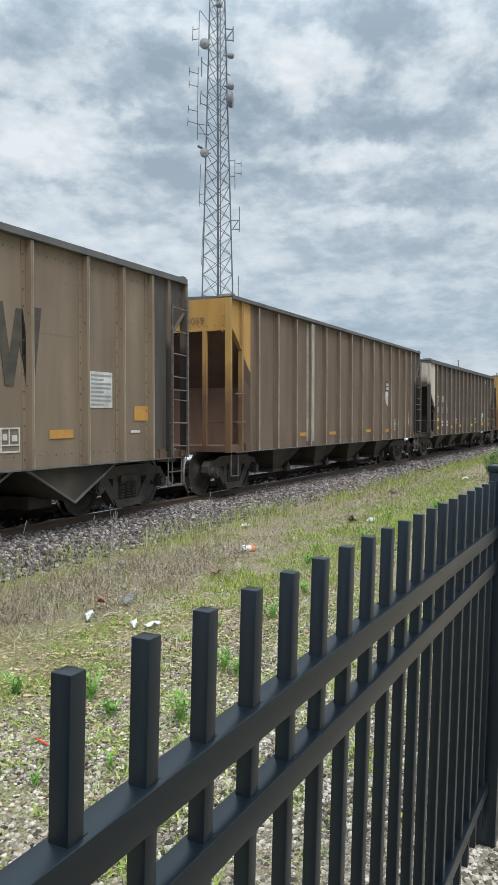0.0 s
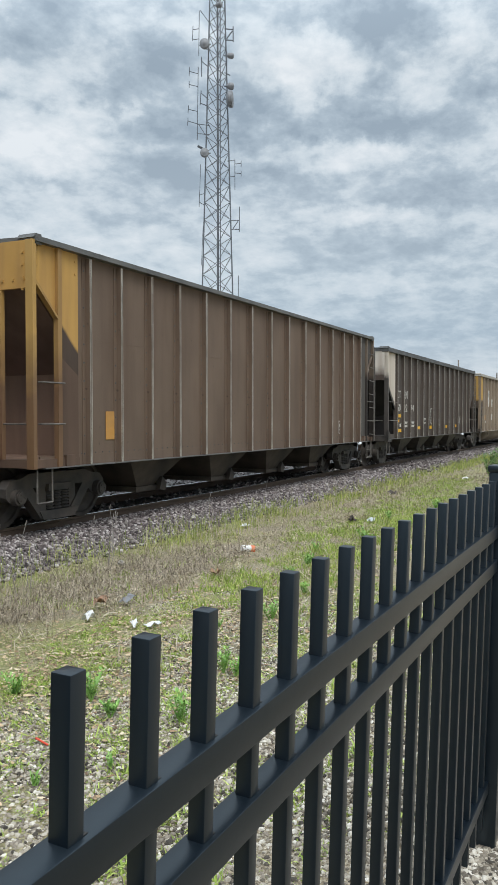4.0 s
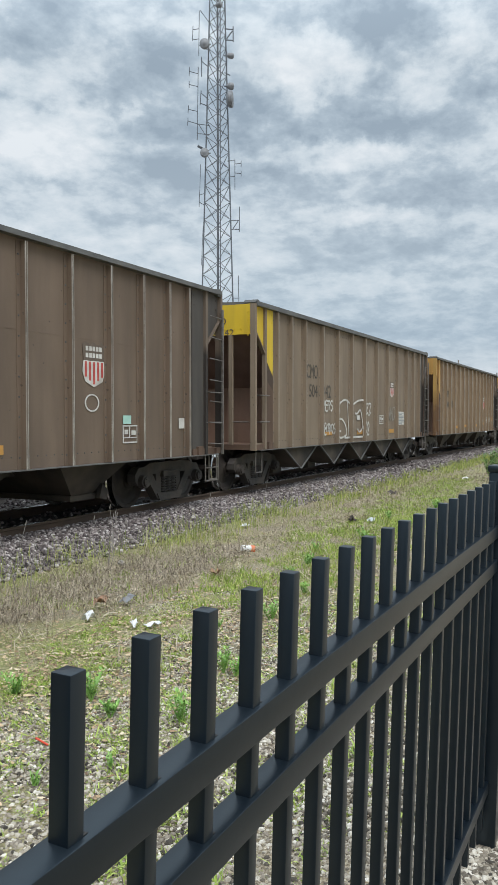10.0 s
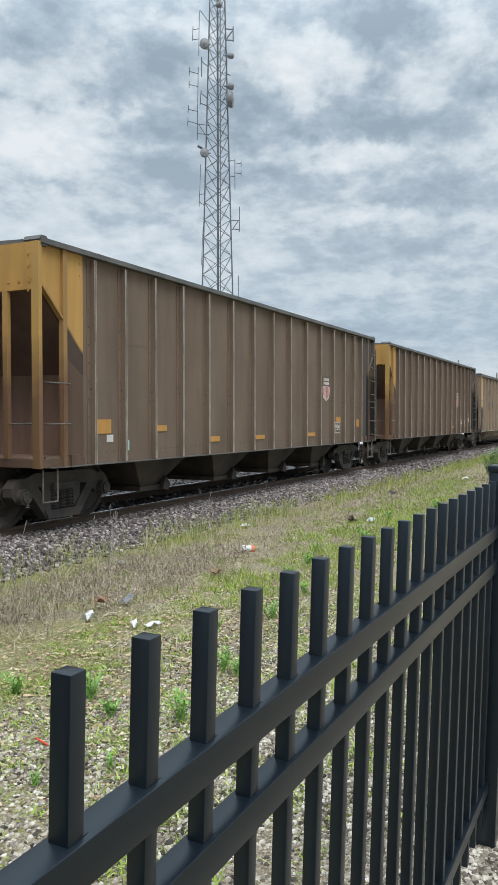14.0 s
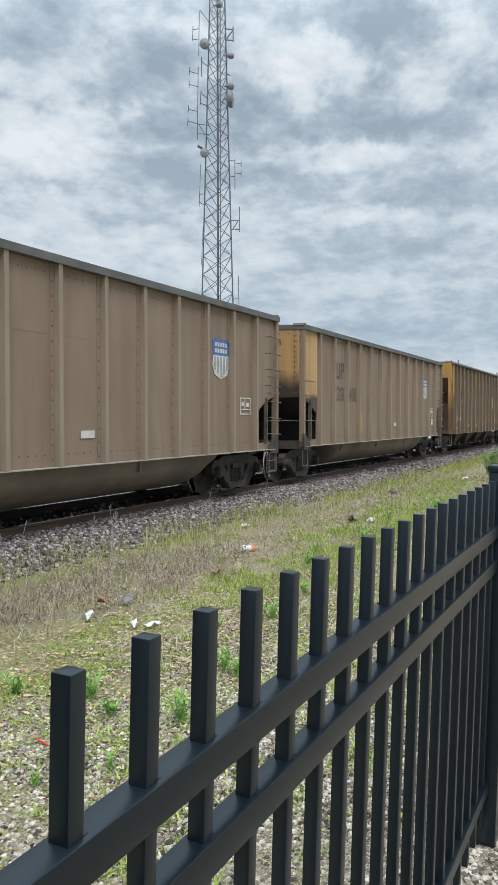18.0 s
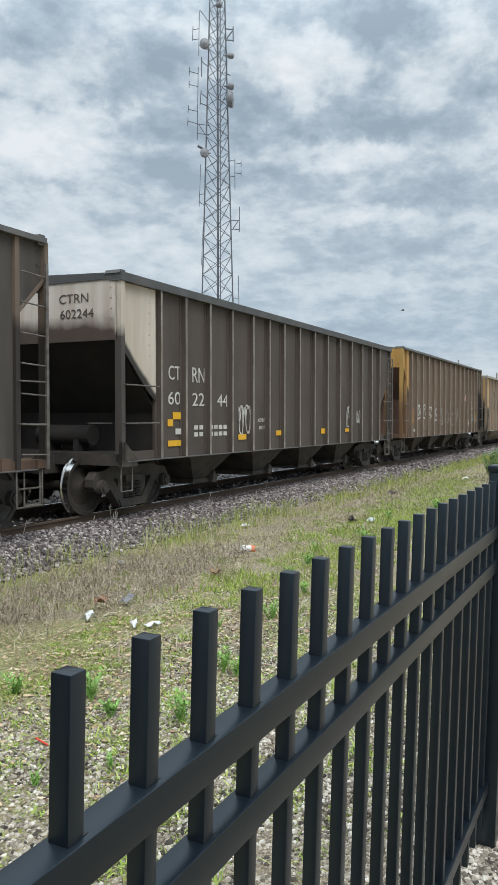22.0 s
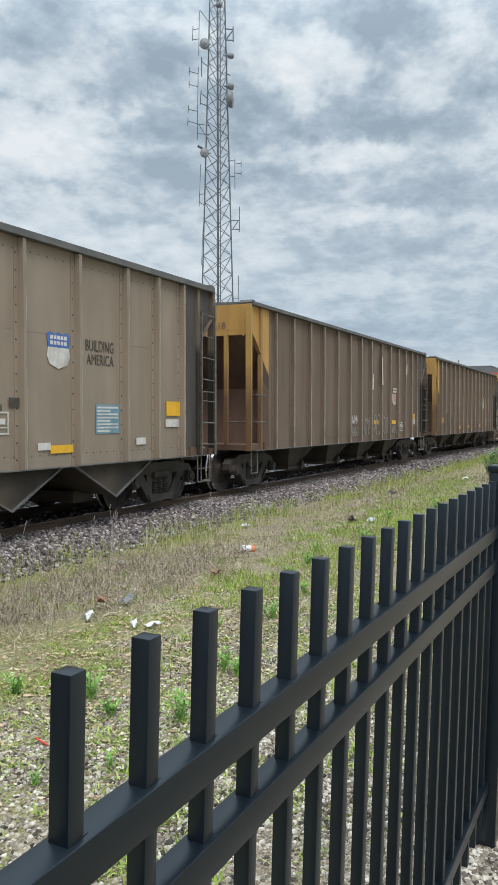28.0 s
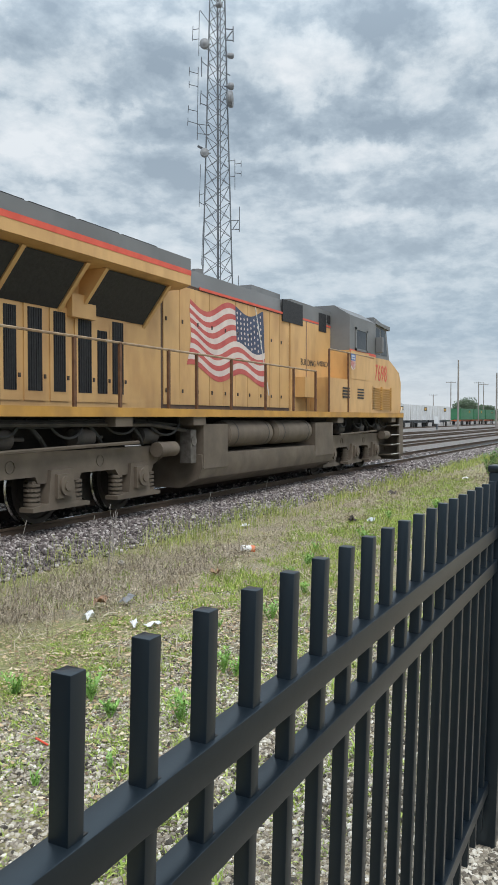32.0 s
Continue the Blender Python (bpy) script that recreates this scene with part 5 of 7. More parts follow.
deco(11, "U 2.47 3.06 2.56 2.98; K:28 2.5 3.06 1.99 2.38; K:527 3.5 4.1 1.98 2.38; S2 11.75 12.42 2.26 3.03; f 2.12 2.24 1.15 2.1; b 12.9 13.36 1.6 1.94; w 7.85 8.17 1.24 1.35; f 10.43 10.53 1.18 1.65")
deco(12, "U 2.47 3.06 2.57 2.99; F:28 2.5 3.06 1.99 2.37; F:408 3.5 4.1 1.98 2.38; S2 11.75 12.42 2.21 2.99; b 12.9 13.36 1.59 1.9; w 7.92 8.2 1.27 1.38; f 4.49 4.62 1.15 1.67; f 7.34 7.43 1.11 1.61; w 13.08 13.3 1.28 1.51; f 10.43 10.5 1.23 1.63")
deco(13, "f 1.62 1.77 1.41 1.61; w 2.33 2.51 1.41 1.57; f 4.06 4.43 1.11 1.23; f 6.07 6.56 1.11 1.22; f 7.96 8.13 1.13 1.23; S3 10.84 11.37 2.01 2.68; b 11.82 12.23 1.18 1.53; w 1.58 1.71 1.04 1.14; F:48 2.34 2.72 2.01 2.2; F:745 3.17 3.72 1.99 2.21; F:UP 2.37 2.75 2.43 2.68")
deco(14, "T:CT 1.49 1.88 2.18 2.42; T:RN 2.29 2.74 2.17 2.43; T:60 1.48 1.88 1.76 1.98; T:22 2.29 2.72 1.75 1.98; T:44 3.22 3.65 1.75 1.98; y 1.62 1.88 1.51 1.63; y 1.45 1.62 1.39 1.51; y 1.46 1.88 1.05 1.15; w 1.7 1.88 1.25 1.35; B 2.35 3.65 1.18 1.42; G 4.04 4.66 1.21 1.77; y 4.08 4.43 1.1 1.21; y 5.9 6.35 1.15 1.26; y 8.65 9.04 1.14 1.27; y 10.45 10.86 1.16 1.25; G 10.48 10.93 1.28 1.85; T:ALUMINUM 4.99 5.42 1.45 1.53; T:BODY 5.06 5.33 1.29 1.37; G 11.38 11.78 1.4 1.73")
deco(15, "Q:POW 2.05 2.78 1.62 2.02; Q:ER 2.80 3.42 1.66 2.02; Q:DZ 3.84 4.42 1.55 1.98; Q:VC 4.74 5.24 1.56 1.96; o 1.56 1.66 1.37 1.85; w 1.71 1.88 1.05 1.15; H 5.91 6.34 1.23 1.95; H 6.98 7.43 1.32 1.81; H 7.82 8.33 1.2 1.76; H 8.92 9.52 1.18 1.99; S3 10.81 11.36 2.3 2.63; Q:K 12.22 12.72 1.58 2.06; y 13.39 13.49 1.33 1.75; p 12.55 12.77 1.39 1.54; w 13.21 13.37 1.44 1.54; b 11.48 11.89 1.14 1.41")
deco(16, "U 2.47 3.06 2.55 2.98; K:28 2.5 3.06 2.01 2.39; K:436 3.5 4.1 1.98 2.39; S2 11.75 12.42 2.23 3.04; G 8.86 9.43 1.53 2.19; G 9.9 11 1.59 2.37; b 12.9 13.36 1.53 1.96; f 2.07 2.23 1.12 1.94; w 7.91 8.22 1.22 1.34; B 6.95 7.29 1.32 1.48")
deco(17, "C 5.48 5.82 2.23 2.58; w 6.69 6.97 1.33 1.44; y 6.57 7.08 1.22 1.31; w 6.98 7.26 1.09 1.19; b 8.93 9.36 1.32 1.61; k 8.86 9.24 1.62 1.7; S4 10.09 10.57 2.2 2.7; K:BUILDING 10.93 11.6 2.5 2.66; K:AMERICA 10.95 11.6 2.3 2.46; L 11.15 11.74 1.3 1.73; y 13.08 13.61 1.57 1.81; y 10.14 10.62 1.05 1.16; w 9.89 10.14 1.1 1.2; w 13.05 13.48 1.38 1.51; w 12.18 12.44 1.11 1.22; k 9.36 9.56 1.67 1.79; B 7.62 8.25 1.11 1.2; B 7.75 8.15 1.33 1.46")
deco(18, "y 8.53 9.01 1.34 1.46; y 10.49 10.98 1.34 1.46; y 13.17 13.5 1.5 1.68; w 13.19 13.43 1.31 1.5; b 11.42 11.93 1.1 1.4; S3 10.5 11.08 1.95 2.57; H 7.57 8.17 1.04 1.53; H 8.51 9.18 1 1.64; H 9.47 10.04 1.04 1.57; H 10.41 11.06 1.05 1.32; H 6.49 7.06 1.02 1.28; g 6.47 6.95 1.38 1.59")
deco(19, "f 1.44 1.88 1.34 1.55; f 4.9 5.33 1.06 1.19; f 6.83 7.33 1.06 1.19; f 9.86 10.21 1.09 1.23; S1 10.82 11.23 1.98 2.57; b 11.8 12.13 1.14 1.45; k 2.24 2.71 1.21 1.74; k 3.07 3.55 1.26 1.52; w 13.45 13.63 1.26 1.57")

throw_up(CARS[7][0])
for x0, x1, za, zb in ((2.10, 2.72, 1.40, 1.56), (2.78, 3.36, 1.56, 1.52), (4.80, 5.26, 1.46, 1.44)):
    stroke = Shape()
    ribbon(stroke, rounded([(0, 0), ((x1 - x0) * 0.4, (zb - za) * 0.55 + 0.02), (x1 - x0, zb - za)]), 0.030)
    part("graffiti", stroke.mesh("graffiti", white_ink), CARS[15][0], "spray-painted underline", at=(x0, SKIN, za))

# pale strip post on the second car, black lettering on the ends
part("pale_post", kept("pale_post", lambda s: (s.box(0.10, 0.25, -OUT - 0.008, -SHEET, SILL, 3.77), s.box(0, 0.10, -SHEET - 0.022, -SHEET, SILL, 3.77), rivets(s, 0.05, -SHEET - 0.022, 1.05, 3.7, 0.165)), chord_pale, chord_pale, chord_dark), CARS[1][0], "pale replacement post", at=(4.05, 0, 0))
for i, marks in ((2, ("CTRN", "602581")), (4, ("CTRN", "602274")), (14, ("CTRN", "602244")), (7, ("CMO", "504342"))):
    for k, m in enumerate(marks):
        me = letters(CARS[i][0], m, 0.2, black_ink, -0.008 if i != 7 else -0.06, -0.42 - 0.02 * k, (3.32 if i != 7 else 3.47) - 0.24 * k, turn=(0, 0, -90), squeeze=1.1)
for i, m in ((5, "28935"), (11, "28527"), (12, "28408"), (16, "28436"), (1, "49059"), (13, "48745"), (18, "48618"), (15, "48727")):
    letters(CARS[i][0], m, 0.19, black_ink if i in (5, 11, 12, 16) else redbrown, -0.008 if i in (5, 11, 12, 16) else -0.06, -0.5, 3.25 if i in (5, 11, 12, 16) else 3.36, turn=(0, 0, -90), squeeze=1.1)

# bent ribs rubbed bare on the dented car
for x, w, z0, z1, lean in ((8.07, 0.10, 2.36, 2.83, 0.05), (9.07, 0.10, 2.54, 3.38, -0.04), (11.85, 0.10, 3.00, 3.36, 0.03)):
    part("bare_scrape", kept(("bare_scrape", x), lambda s: s.hexa([(0, -0.006, 0), (w, -0.006, 0), (w, 0, 0), (0, 0, 0)], [(lean, -0.006, z1 - z0), (lean + w * 0.7, -0.006, z1 - z0), (lean + w * 0.7, 0, z1 - z0), (lean, 0, z1 - z0)]), rail_white), CARS[18][0], "pale rubbed-bare streak", at=(x, -OUT - 0.004, z0))


# ---------------------------------------------------------------- locomotive
def build_locomotive():
    lo = thing("locomotive", "dusty yellow and grey diesel locomotive with flag", "locomotive")
    A, B = -1.2, 20.3
    hy = 0.90

    def mk(name, make, *mats, label="", at=None, turn=None):
        return part(name, kept(("loco", name, len(MESHES)), make, *mats), lo, label, at, turn)

    # Deck and centre box coloured near black for the shade below the walkway.
    mk("deck", lambda s: (s.box(A, B, -1.53, 1.53, 1.58, 1.67), s.box(A + 0.3, B - 0.2, -0.55, 0.55, 1.05, 1.58)), shade)
    for g in (-1, 1):
        mk("deck_edge", lambda s: s.box(A + 1.4, B, *sorted((g * 1.53, g * 1.56)), 1.55, 1.69), walk_yellow, label="yellow walkway edge stripe")
    # radiator end
    mk("rear_hood", lambda s: s.box(0.75, 6.25, -hy, hy, 1.67, 4.05), loco_yellow)
    mk("rear_box", lambda s: (s.box(0.62, 0.76, -0.75, 0.25, 1.75, 2.2), s.tube([(0.7, -0.45, 2.35), (0.66, -0.45, 3.1)], 0.02, 6)), loco_yellow)

    def wing(s):
        x0, x1 = 0.20, 6.25
        s.slot = 0
        s.prism([(-1.53, 4.32), (-0.95, 4.50), (0, 4.54), (0.95, 4.50), (1.53, 4.32), (1.53, 4.12), (-1.53, 4.12)], x0, x1, "x")
        s.slot = 1
        s.box(x0 - 0.006, x1 + 0.006, -1.536, 1.536, 4.03, 4.118)
        s.slot = 2
        s.prism([(-1.53, 4.03), (1.53, 4.03), (1.53, 3.86), (1.30, 3.80), (-1.30, 3.80), (-1.53, 3.86)], x0, x1, "x")
    mk("radiator_wing", wing, loco_grey, loco_red, loco_yellow, label="grey radiator housing with red and yellow stripes")
    mk("radiator_grille", lambda s: [s.box(0.5 + 1.12 * q, 1.52 + 1.12 * q, -0.98, 0.98, 4.47, 4.55) for q in range(5)], screen_black, label="black roof radiator screens")
    for g in (-1, 1):
        for xa, xb in ((0.95, 2.15), (2.25, 3.5), (4.05, 5.75)):
            mk("radiator_screen", lambda s: s.hexa([(xa, g * 1.34, 3.79), (xb, g * 1.34, 3.79), (xb - 0.12, g * 0.93, 3.14), (xa - 0.12, g * 0.93, 3.14)],
                                                   [(xa, g * 1.30, 3.79), (xb, g * 1.30, 3.79), (xb - 0.12, g * 0.89, 3.14), (xa - 0.12, g * 0.89, 3.14)]), screen_black)
        for xa in (0.84, 2.16, 3.52, 3.98, 5.78):
            mk("screen_bracket", lambda s: s.hexa([(xa, g * 1.38, 3.80), (xa + 0.08, g * 1.38, 3.80), (xa - 0.04, g * 0.90, 3.08), (xa - 0.12, g * 0.90, 3.08)],
                                                  [(xa, g * 0.90, 3.80), (xa + 0.08, g * 0.90, 3.80), (xa - 0.04, g * 0.88, 3.08), (xa - 0.12, g * 0.88, 3.08)]), loco_yellow)
        mk("sloped_panel", lambda s: s.box(3.62, 4.2, *sorted((g * 0.9, g * 1.02)), 3.05, 3.4), loco_yellow)
        # louvred doors
        for n, (xa, xb, zt) in enumerate(((1.22, 1.48, 3.08), (1.74, 2.0, 2.86), (2.28, 2.53, 3.08), (2.76, 3.06, 3.10), (3.31, 3.58, 3.10), (3.88, 4.21, 3.10), (4.36, 4.62, 2.92), (4.76, 5.07, 3.10))):
            d = mk("hood_door", lambda s: s.box(xa - 0.075, xb + 0.075, *sorted((g * hy, g * (hy + 0.018))), 1.78, 3.18), loco_yellow, label="yellow hood door")

            def louvre(s):
                s.box(xa, xb, *sorted((g * (hy + 0.018), g * (hy + 0.022))), 1.92, zt)
                for q in range(6):
                    x = xa + (xb - xa) * (q + 0.5) / 6
                    s.box(x - 0.006, x + 0.006, *sorted((g * (hy + 0.022), g * (hy + 0.030))), 1.92, zt)
            part("louvre", kept(("louvre", g, n), louvre, screen_black), d, "black louvre")
            part("latch", kept(("latch", g, n), lambda s: s.box(xb + 0.03, xb + 0.07, *sorted((g * (hy + 0.018), g * (hy + 0.035))), 2.10, 2.16), dark_scrap), d)
    # engine hood with its tall doors
    mk("engine_hood", lambda s: s.box(6.25, 12.1, -hy, hy, 1.67, 4.06), end_panel)

    def hood_top(s):
        s.prism([(-hy - 0.002, 4.06), (hy + 0.002, 4.06), (hy - 0.05, 4.38), (-hy + 0.05, 4.38)], 6.25, 12.1, "x")
        s.box(6.4, 7.3, -0.5, 0.5, 4.38, 4.46)
        s.rod((8.1, -0.6, 4.38), (8.1, -0.6, 4.52), 0.12, 10)
    mk("hood_roof", hood_top, loco_grey)
    for g in (-1, 1):
        for k in range(10):
            x = 6.32 + k * 0.575
            d = mk("hood_door", lambda s: s.box(x, x + 0.557, *sorted((g * hy, g * (hy + 0.016))), 1.78, 4.0), loco_yellow)
            for z in (2.0, 3.3):
                part("latch", kept(("latch2", g, k, z), lambda s: s.box(x + 0.06, x + 0.10, *sorted((g * (hy + 0.016), g * (hy + 0.032))), z, z + 0.07), dark_scrap), d)
        mk("red_line", lambda s: s.box(7.6, 14.9, *sorted((g * (hy + 0.030), g * (hy + 0.046))), 4.02, 4.07), loco_red)
    # inverter section and cab
    mk("inverter_cabinet", lambda s: s.box(12.1, 14.9, -hy - 0.04, hy + 0.04, 1.67, 4.0), loco_yellow)
    mk("inverter_roof", lambda s: (s.box(12.1, 14.9, -hy - 0.042, hy + 0.042, 4.0, 4.45), s.box(10.4, 12.0, -0.7, 0.7, 4.38, 4.56), s.box(13.0, 14.5, -0.6, 0.6, 4.45, 4.53)), loco_grey)
    for g in (-1, 1):
        for xa, xb, za, zb in ((11.6, 12.85, 3.86, 4.38), (14.0, 14.55, 3.85, 4.34), (14.62, 14.86, 4.12, 4.34)):
            mk("air_intake", lambda s: s.box(xa, xb, *sorted((g * (hy + 0.02), g * (hy + 0.055))), za, zb), screen_black)
        mk("wall_seam", lambda s: s.box(13.1, 13.13, *sorted((g * (hy + 0.04), g * (hy + 0.05))), 1.7, 4.0), redbrown)
    mk("cab", lambda s: s.box(14.9, 17.3, -1.50, 1.50, 1.67, 3.40), loco_yellow)
    mk("cab_roof", lambda s: s.prism([(-1.50, 3.40), (1.50, 3.40), (1.50, 4.36), (1.05, 4.64), (-1.05, 4.64), (-1.50, 4.36)], 14.9, 17.3, "x"), loco_grey)
    mk("windshield_frame", lambda s: s.prism([(17.3, 3.36), (17.3, 4.56), (18.55, 4.40), (18.95, 3.40), (18.95, 3.36)], -1.44, 1.44), loco_grey)
    mk("roof_visor", lambda s: s.prism([(17.25, 4.36), (17.25, 4.44), (18.75, 4.40), (18.75, 4.28)], -1.52, 1.52), loco_grey)
    mk("nose", lambda s: s.prism([(17.3, 1.67), (17.3, 3.36), (18.95, 3.36), (20.05, 3.02), (20.28, 2.7), (20.28, 1.67)], -1.46, 1.46), loco_yellow)
    for g in (-1, 1):
        mk("cab_window", lambda s: s.box(15.45, 16.35, *sorted((g * 1.502, g * 1.52)), 3.48, 4.0), cab_glass)
        mk("window_frame", lambda s: (s.box(15.36, 15.45, *sorted((g * 1.50, g * 1.53)), 3.42, 4.06), s.box(16.35, 16.44, *sorted((g * 1.50, g * 1.53)), 3.42, 4.06),
                                      s.box(15.36, 16.44, *sorted((g * 1.50, g * 1.53)), 4.0, 4.06), s.box(15.36, 16.44, *sorted((g * 1.50, g * 1.53)), 3.42, 3.48)), loco_grey)
        for xa, xb in ((17.4, 17.95), (18.03, 18.5)):
            mk("side_windshield", lambda s: s.prism([(xa, 3.48), (xa, 4.28), (xb - 0.08, 4.24), (xb + 0.18 * (xb > 18.2), 3.48)], *sorted((g * 1.442, g * 1.452))), cab_glass)
        mk("windshield", lambda s: s.hexa([(18.60, g * 0.2, 4.26), (18.60, g * 1.3, 4.26), (18.93, g * 1.3, 3.46), (18.93, g * 0.2, 3.46)],
                                          [(18.58, g * 0.2, 4.24), (18.58, g * 1.3, 4.24), (18.91, g * 1.3, 3.44), (18.91, g * 0.2, 3.44)]), cab_glass)
        mk("cab_stripe", lambda s: s.box(14.9, 17.3, *sorted((g * 1.498, g * 1.506)), 3.36, 3.43), loco_red)
        mk("side_mirror", lambda s: s.box(17.25, 17.4, *sorted((g * 1.52, g * 1.72)), 3.5, 3.95), loco_grey)

        def vents(s, xa):
            for q in range(9):
                s.box(xa, xa + 0.95, *sorted((g * 1.46, g * 1.50)), 1.80 + 0.075 * q, 1.84 + 0.075 * q)
            s.box(xa - 0.04, xa, *sorted((g * 1.46, g * 1.505)), 1.77, 2.48)
            s.box(xa + 0.95, xa + 0.99, *sorted((g * 1.46, g * 1.505)), 1.77, 2.48)
        for xa in (17.0, 18.05):
            mk("nose_vent", lambda s: vents(s, xa), walk_yellow)
        for xa in (14.35, 15.6):
            mk("cab_louvre", lambda s: [s.box(xa, xa + 0.55, *sorted((g * 1.50, g * 1.515)), 2.08 + 0.08 * q, 2.12 + 0.08 * q) for q in range(4)], screen_black)
        mk("side_cabinet", lambda s: s.box(13.4, 14.9, *sorted((g * 1.49, g * hy)), 1.67, 2.58), loco_yellow)
        mk("cab_door", lambda s: s.box(15.0, 16.6, *sorted((g * 1.50, g * 1.512)), 2.62, 3.40), loco_yellow)
    mk("side_locker", lambda s: s.box(12.4, 13.2, -1.2, -hy, 2.05, 2.55), loco_yellow)
    mk("horn", lambda s: [s.rod((16.2 + 0.15 * q, -0.2 + 0.1 * q, 4.72), (16.55 + 0.15 * q, -0.2 + 0.1 * q, 4.76), 0.03, 8, 0.07) for q in range(3)], loco_grey)
    # flag on the hood
    fl = Shape()
    x0, x1, z0, z1, n = 7.35, 10.55, 2.25, 3.86, 26

    def wave(u, v):
        zz = z0 + 0.18 + (z1 - z0 - 0.30) * v + 0.13 * math.sin(u * 10.5 + 0.9 + 1.8 * v) * (1.1 - 0.35 * u) - 0.10 * u * (1 - v) + 0.16 * u * v
        return (x0 + (x1 - x0) * u + 0.08 * math.sin(v * 5.0) * (1 - u) - 0.22 * (1 - v) * (1 - u) + 0.25 * u * (1 - v) * 0.6, -hy - 0.022, zz)
    for r in range(13):
        for c in range(n):
            u0, u1, v0, v1 = c / n, (c + 1) / n, r / 13, (r + 1) / 13
            fl.slot = 2 if (u0 > 0.56 and r >= 6) else (0 if r % 2 == 0 else 1)
            fl.add([wave(u0, v0), wave(u1, v0), wave(u1, v1), wave(u0, v1)], [(0, 1, 2, 3)])
    fl.slot = 1
    for i in range(8):
        for j in range(6):
            u, v = 0.60 + 0.05 * i, 0.51 + 0.08 * j + (0.035 if i % 2 else 0)
            p = wave(u, min(v, 0.97))
            fl.add([(p[0] + 0.035 * math.cos(a), p[1] - 0.003, p[2] + 0.035 * math.sin(a)) for a in (0.3, 1.6, 2.8, 4.1, 5.4)], [(0, 1, 2, 3, 4)])
    part("flag_mural", fl.mesh("flag_mural", flag_red, flag_white, flag_blue), lo, "painted waving striped flag with stars")
    part("flag_staff", kept("flag_staff", lambda s: s.hexa([(10.12, -hy - 0.024, 4.0), (10.16, -hy - 0.024, 4.0), (10.16, -hy - 0.018, 4.0), (10.12, -hy - 0.018, 4.0)],
                                                         [(10.85, -hy - 0.024, 2.05), (10.90, -hy - 0.024, 2.05), (10.90, -hy - 0.018, 2.05), (10.85, -hy - 0.018, 2.05)]), white_ink), lo)
    fitted_letters(lo, "BUILDING", black_ink, 12.75, 13.75, 2.88, 3.04, y=-hy - 0.048)
    fitted_letters(lo, "AMERICA", faded_ink, 13.85, 14.75, 2.92, 3.06, y=-hy - 0.048)
    fitted_letters(lo, "7698", loco_red, 17.35, 18.6, 2.66, 3.16, y=-1.468)
    rear = letters(lo, "7698", 0.36, loco_red, 0.742, 0.42, 3.30, turn=(0, 0, -90))
    sh = Shape()
    shield(sh, 0.42, 0.45, "S2")
    part("shield_emblem", sh.mesh("shield_emblem", white_ink, blue_ink, red_ink), lo, at=(14.95, -1.516, 2.86))

    # tank, reservoirs, trucks
    mk("fuel_tank", lambda s: s.prism([(-1.48, 0.86), (-1.50, 0.62), (-1.42, 0.42), (-1.05, 0.24), (1.05, 0.24), (1.42, 0.42), (1.50, 0.62), (1.48, 0.86), (0.9, 0.90), (-0.9, 0.90)], 6.7, 13.7, "x"), loco_frame, label="dust-covered fuel tank")
    for g in (-1, 1):
        mk("tank_cabinet", lambda s: s.box(6.75, 7.7, *sorted((g * 0.9, g * 1.5)), 0.6, 1.42), loco_frame)
        mk("tank_cabinet", lambda s: s.box(12.35, 13.6, *sorted((g * 0.9, g * 1.5)), 0.6, 1.42), loco_frame)
        for xa in (7.75, 10.05):
            r = mk("air_reservoir", lambda s: s.lathe([(0.02, 0.0), (0.18, 0.02), (0.26, 0.10), (0.27, 0.2), (0.27, 1.95), (0.26, 2.05), (0.18, 2.13), (0.02, 2.15)], n=20), loco_frame, label="cylindrical air reservoir",
                   at=(xa, g * 1.25, 1.22), turn=(0, 0, -90))
            for q in (0.35, 1.8):
                part("strap", kept("reservoir_strap", lambda s: s.lathe([(0.278, 0), (0.278, 0.05)], n=20), grime), r, at=(0, q, 0))
        mk("pipe", lambda s: s.tube([(1.5, g * 1.35, 1.45), (5.2, g * 1.35, 1.42), (6.5, g * 1.3, 1.30)], 0.035, 6), grime)

    def bogie(x):
        tr = part("truck", kept("loco_bolster", lambda s: (s.box(-2.2, 2.2, -0.6, 0.6, 0.6, 0.85), s.rod((0, 0, 0.8), (0, 0, 1.05), 0.4, 16)), grime), lo, "dusty three-axle locomotive truck", at=(x, 0, 0))

        def sf(s):
            y0, y1 = -0.10, 0.10
            s.prism([(-2.60, 0.98), (-2.3, 1.06), (2.3, 1.06), (2.80, 1.12), (2.92, 0.92), (2.45, 0.74), (2.40, 0.62), (1.45, 0.62), (1.35, 0.72), (0.50, 0.72), (0.45, 0.62), (-0.45, 0.62), (-0.50, 0.72), (-1.40, 0.72), (-1.45, 0.62), (-2.40, 0.62), (-2.60, 0.72)], y0, y1)
            for a in (-1.95, 0, 1.95):
                s.prism([(a - 0.30, 0.34), (a - 0.24, 0.80), (a + 0.24, 0.80), (a + 0.30, 0.34), (a + 0.62, 0.30), (a + 0.62, 0.24), (a - 0.62, 0.24), (a - 0.62, 0.30)], y0 - 0.06, y1 - 0.02)
                s.box(a - 0.17, a + 0.17, y0 - 0.12, y0 - 0.05, 0.40, 0.74)
                s.rod((a, y0 - 0.16, 0.57), (a, y0 - 0.10, 0.57), 0.14, 18)
                s.rod((a, y0 - 0.18, 0.57), (a, y0 - 0.15, 0.57), 0.07, 12)
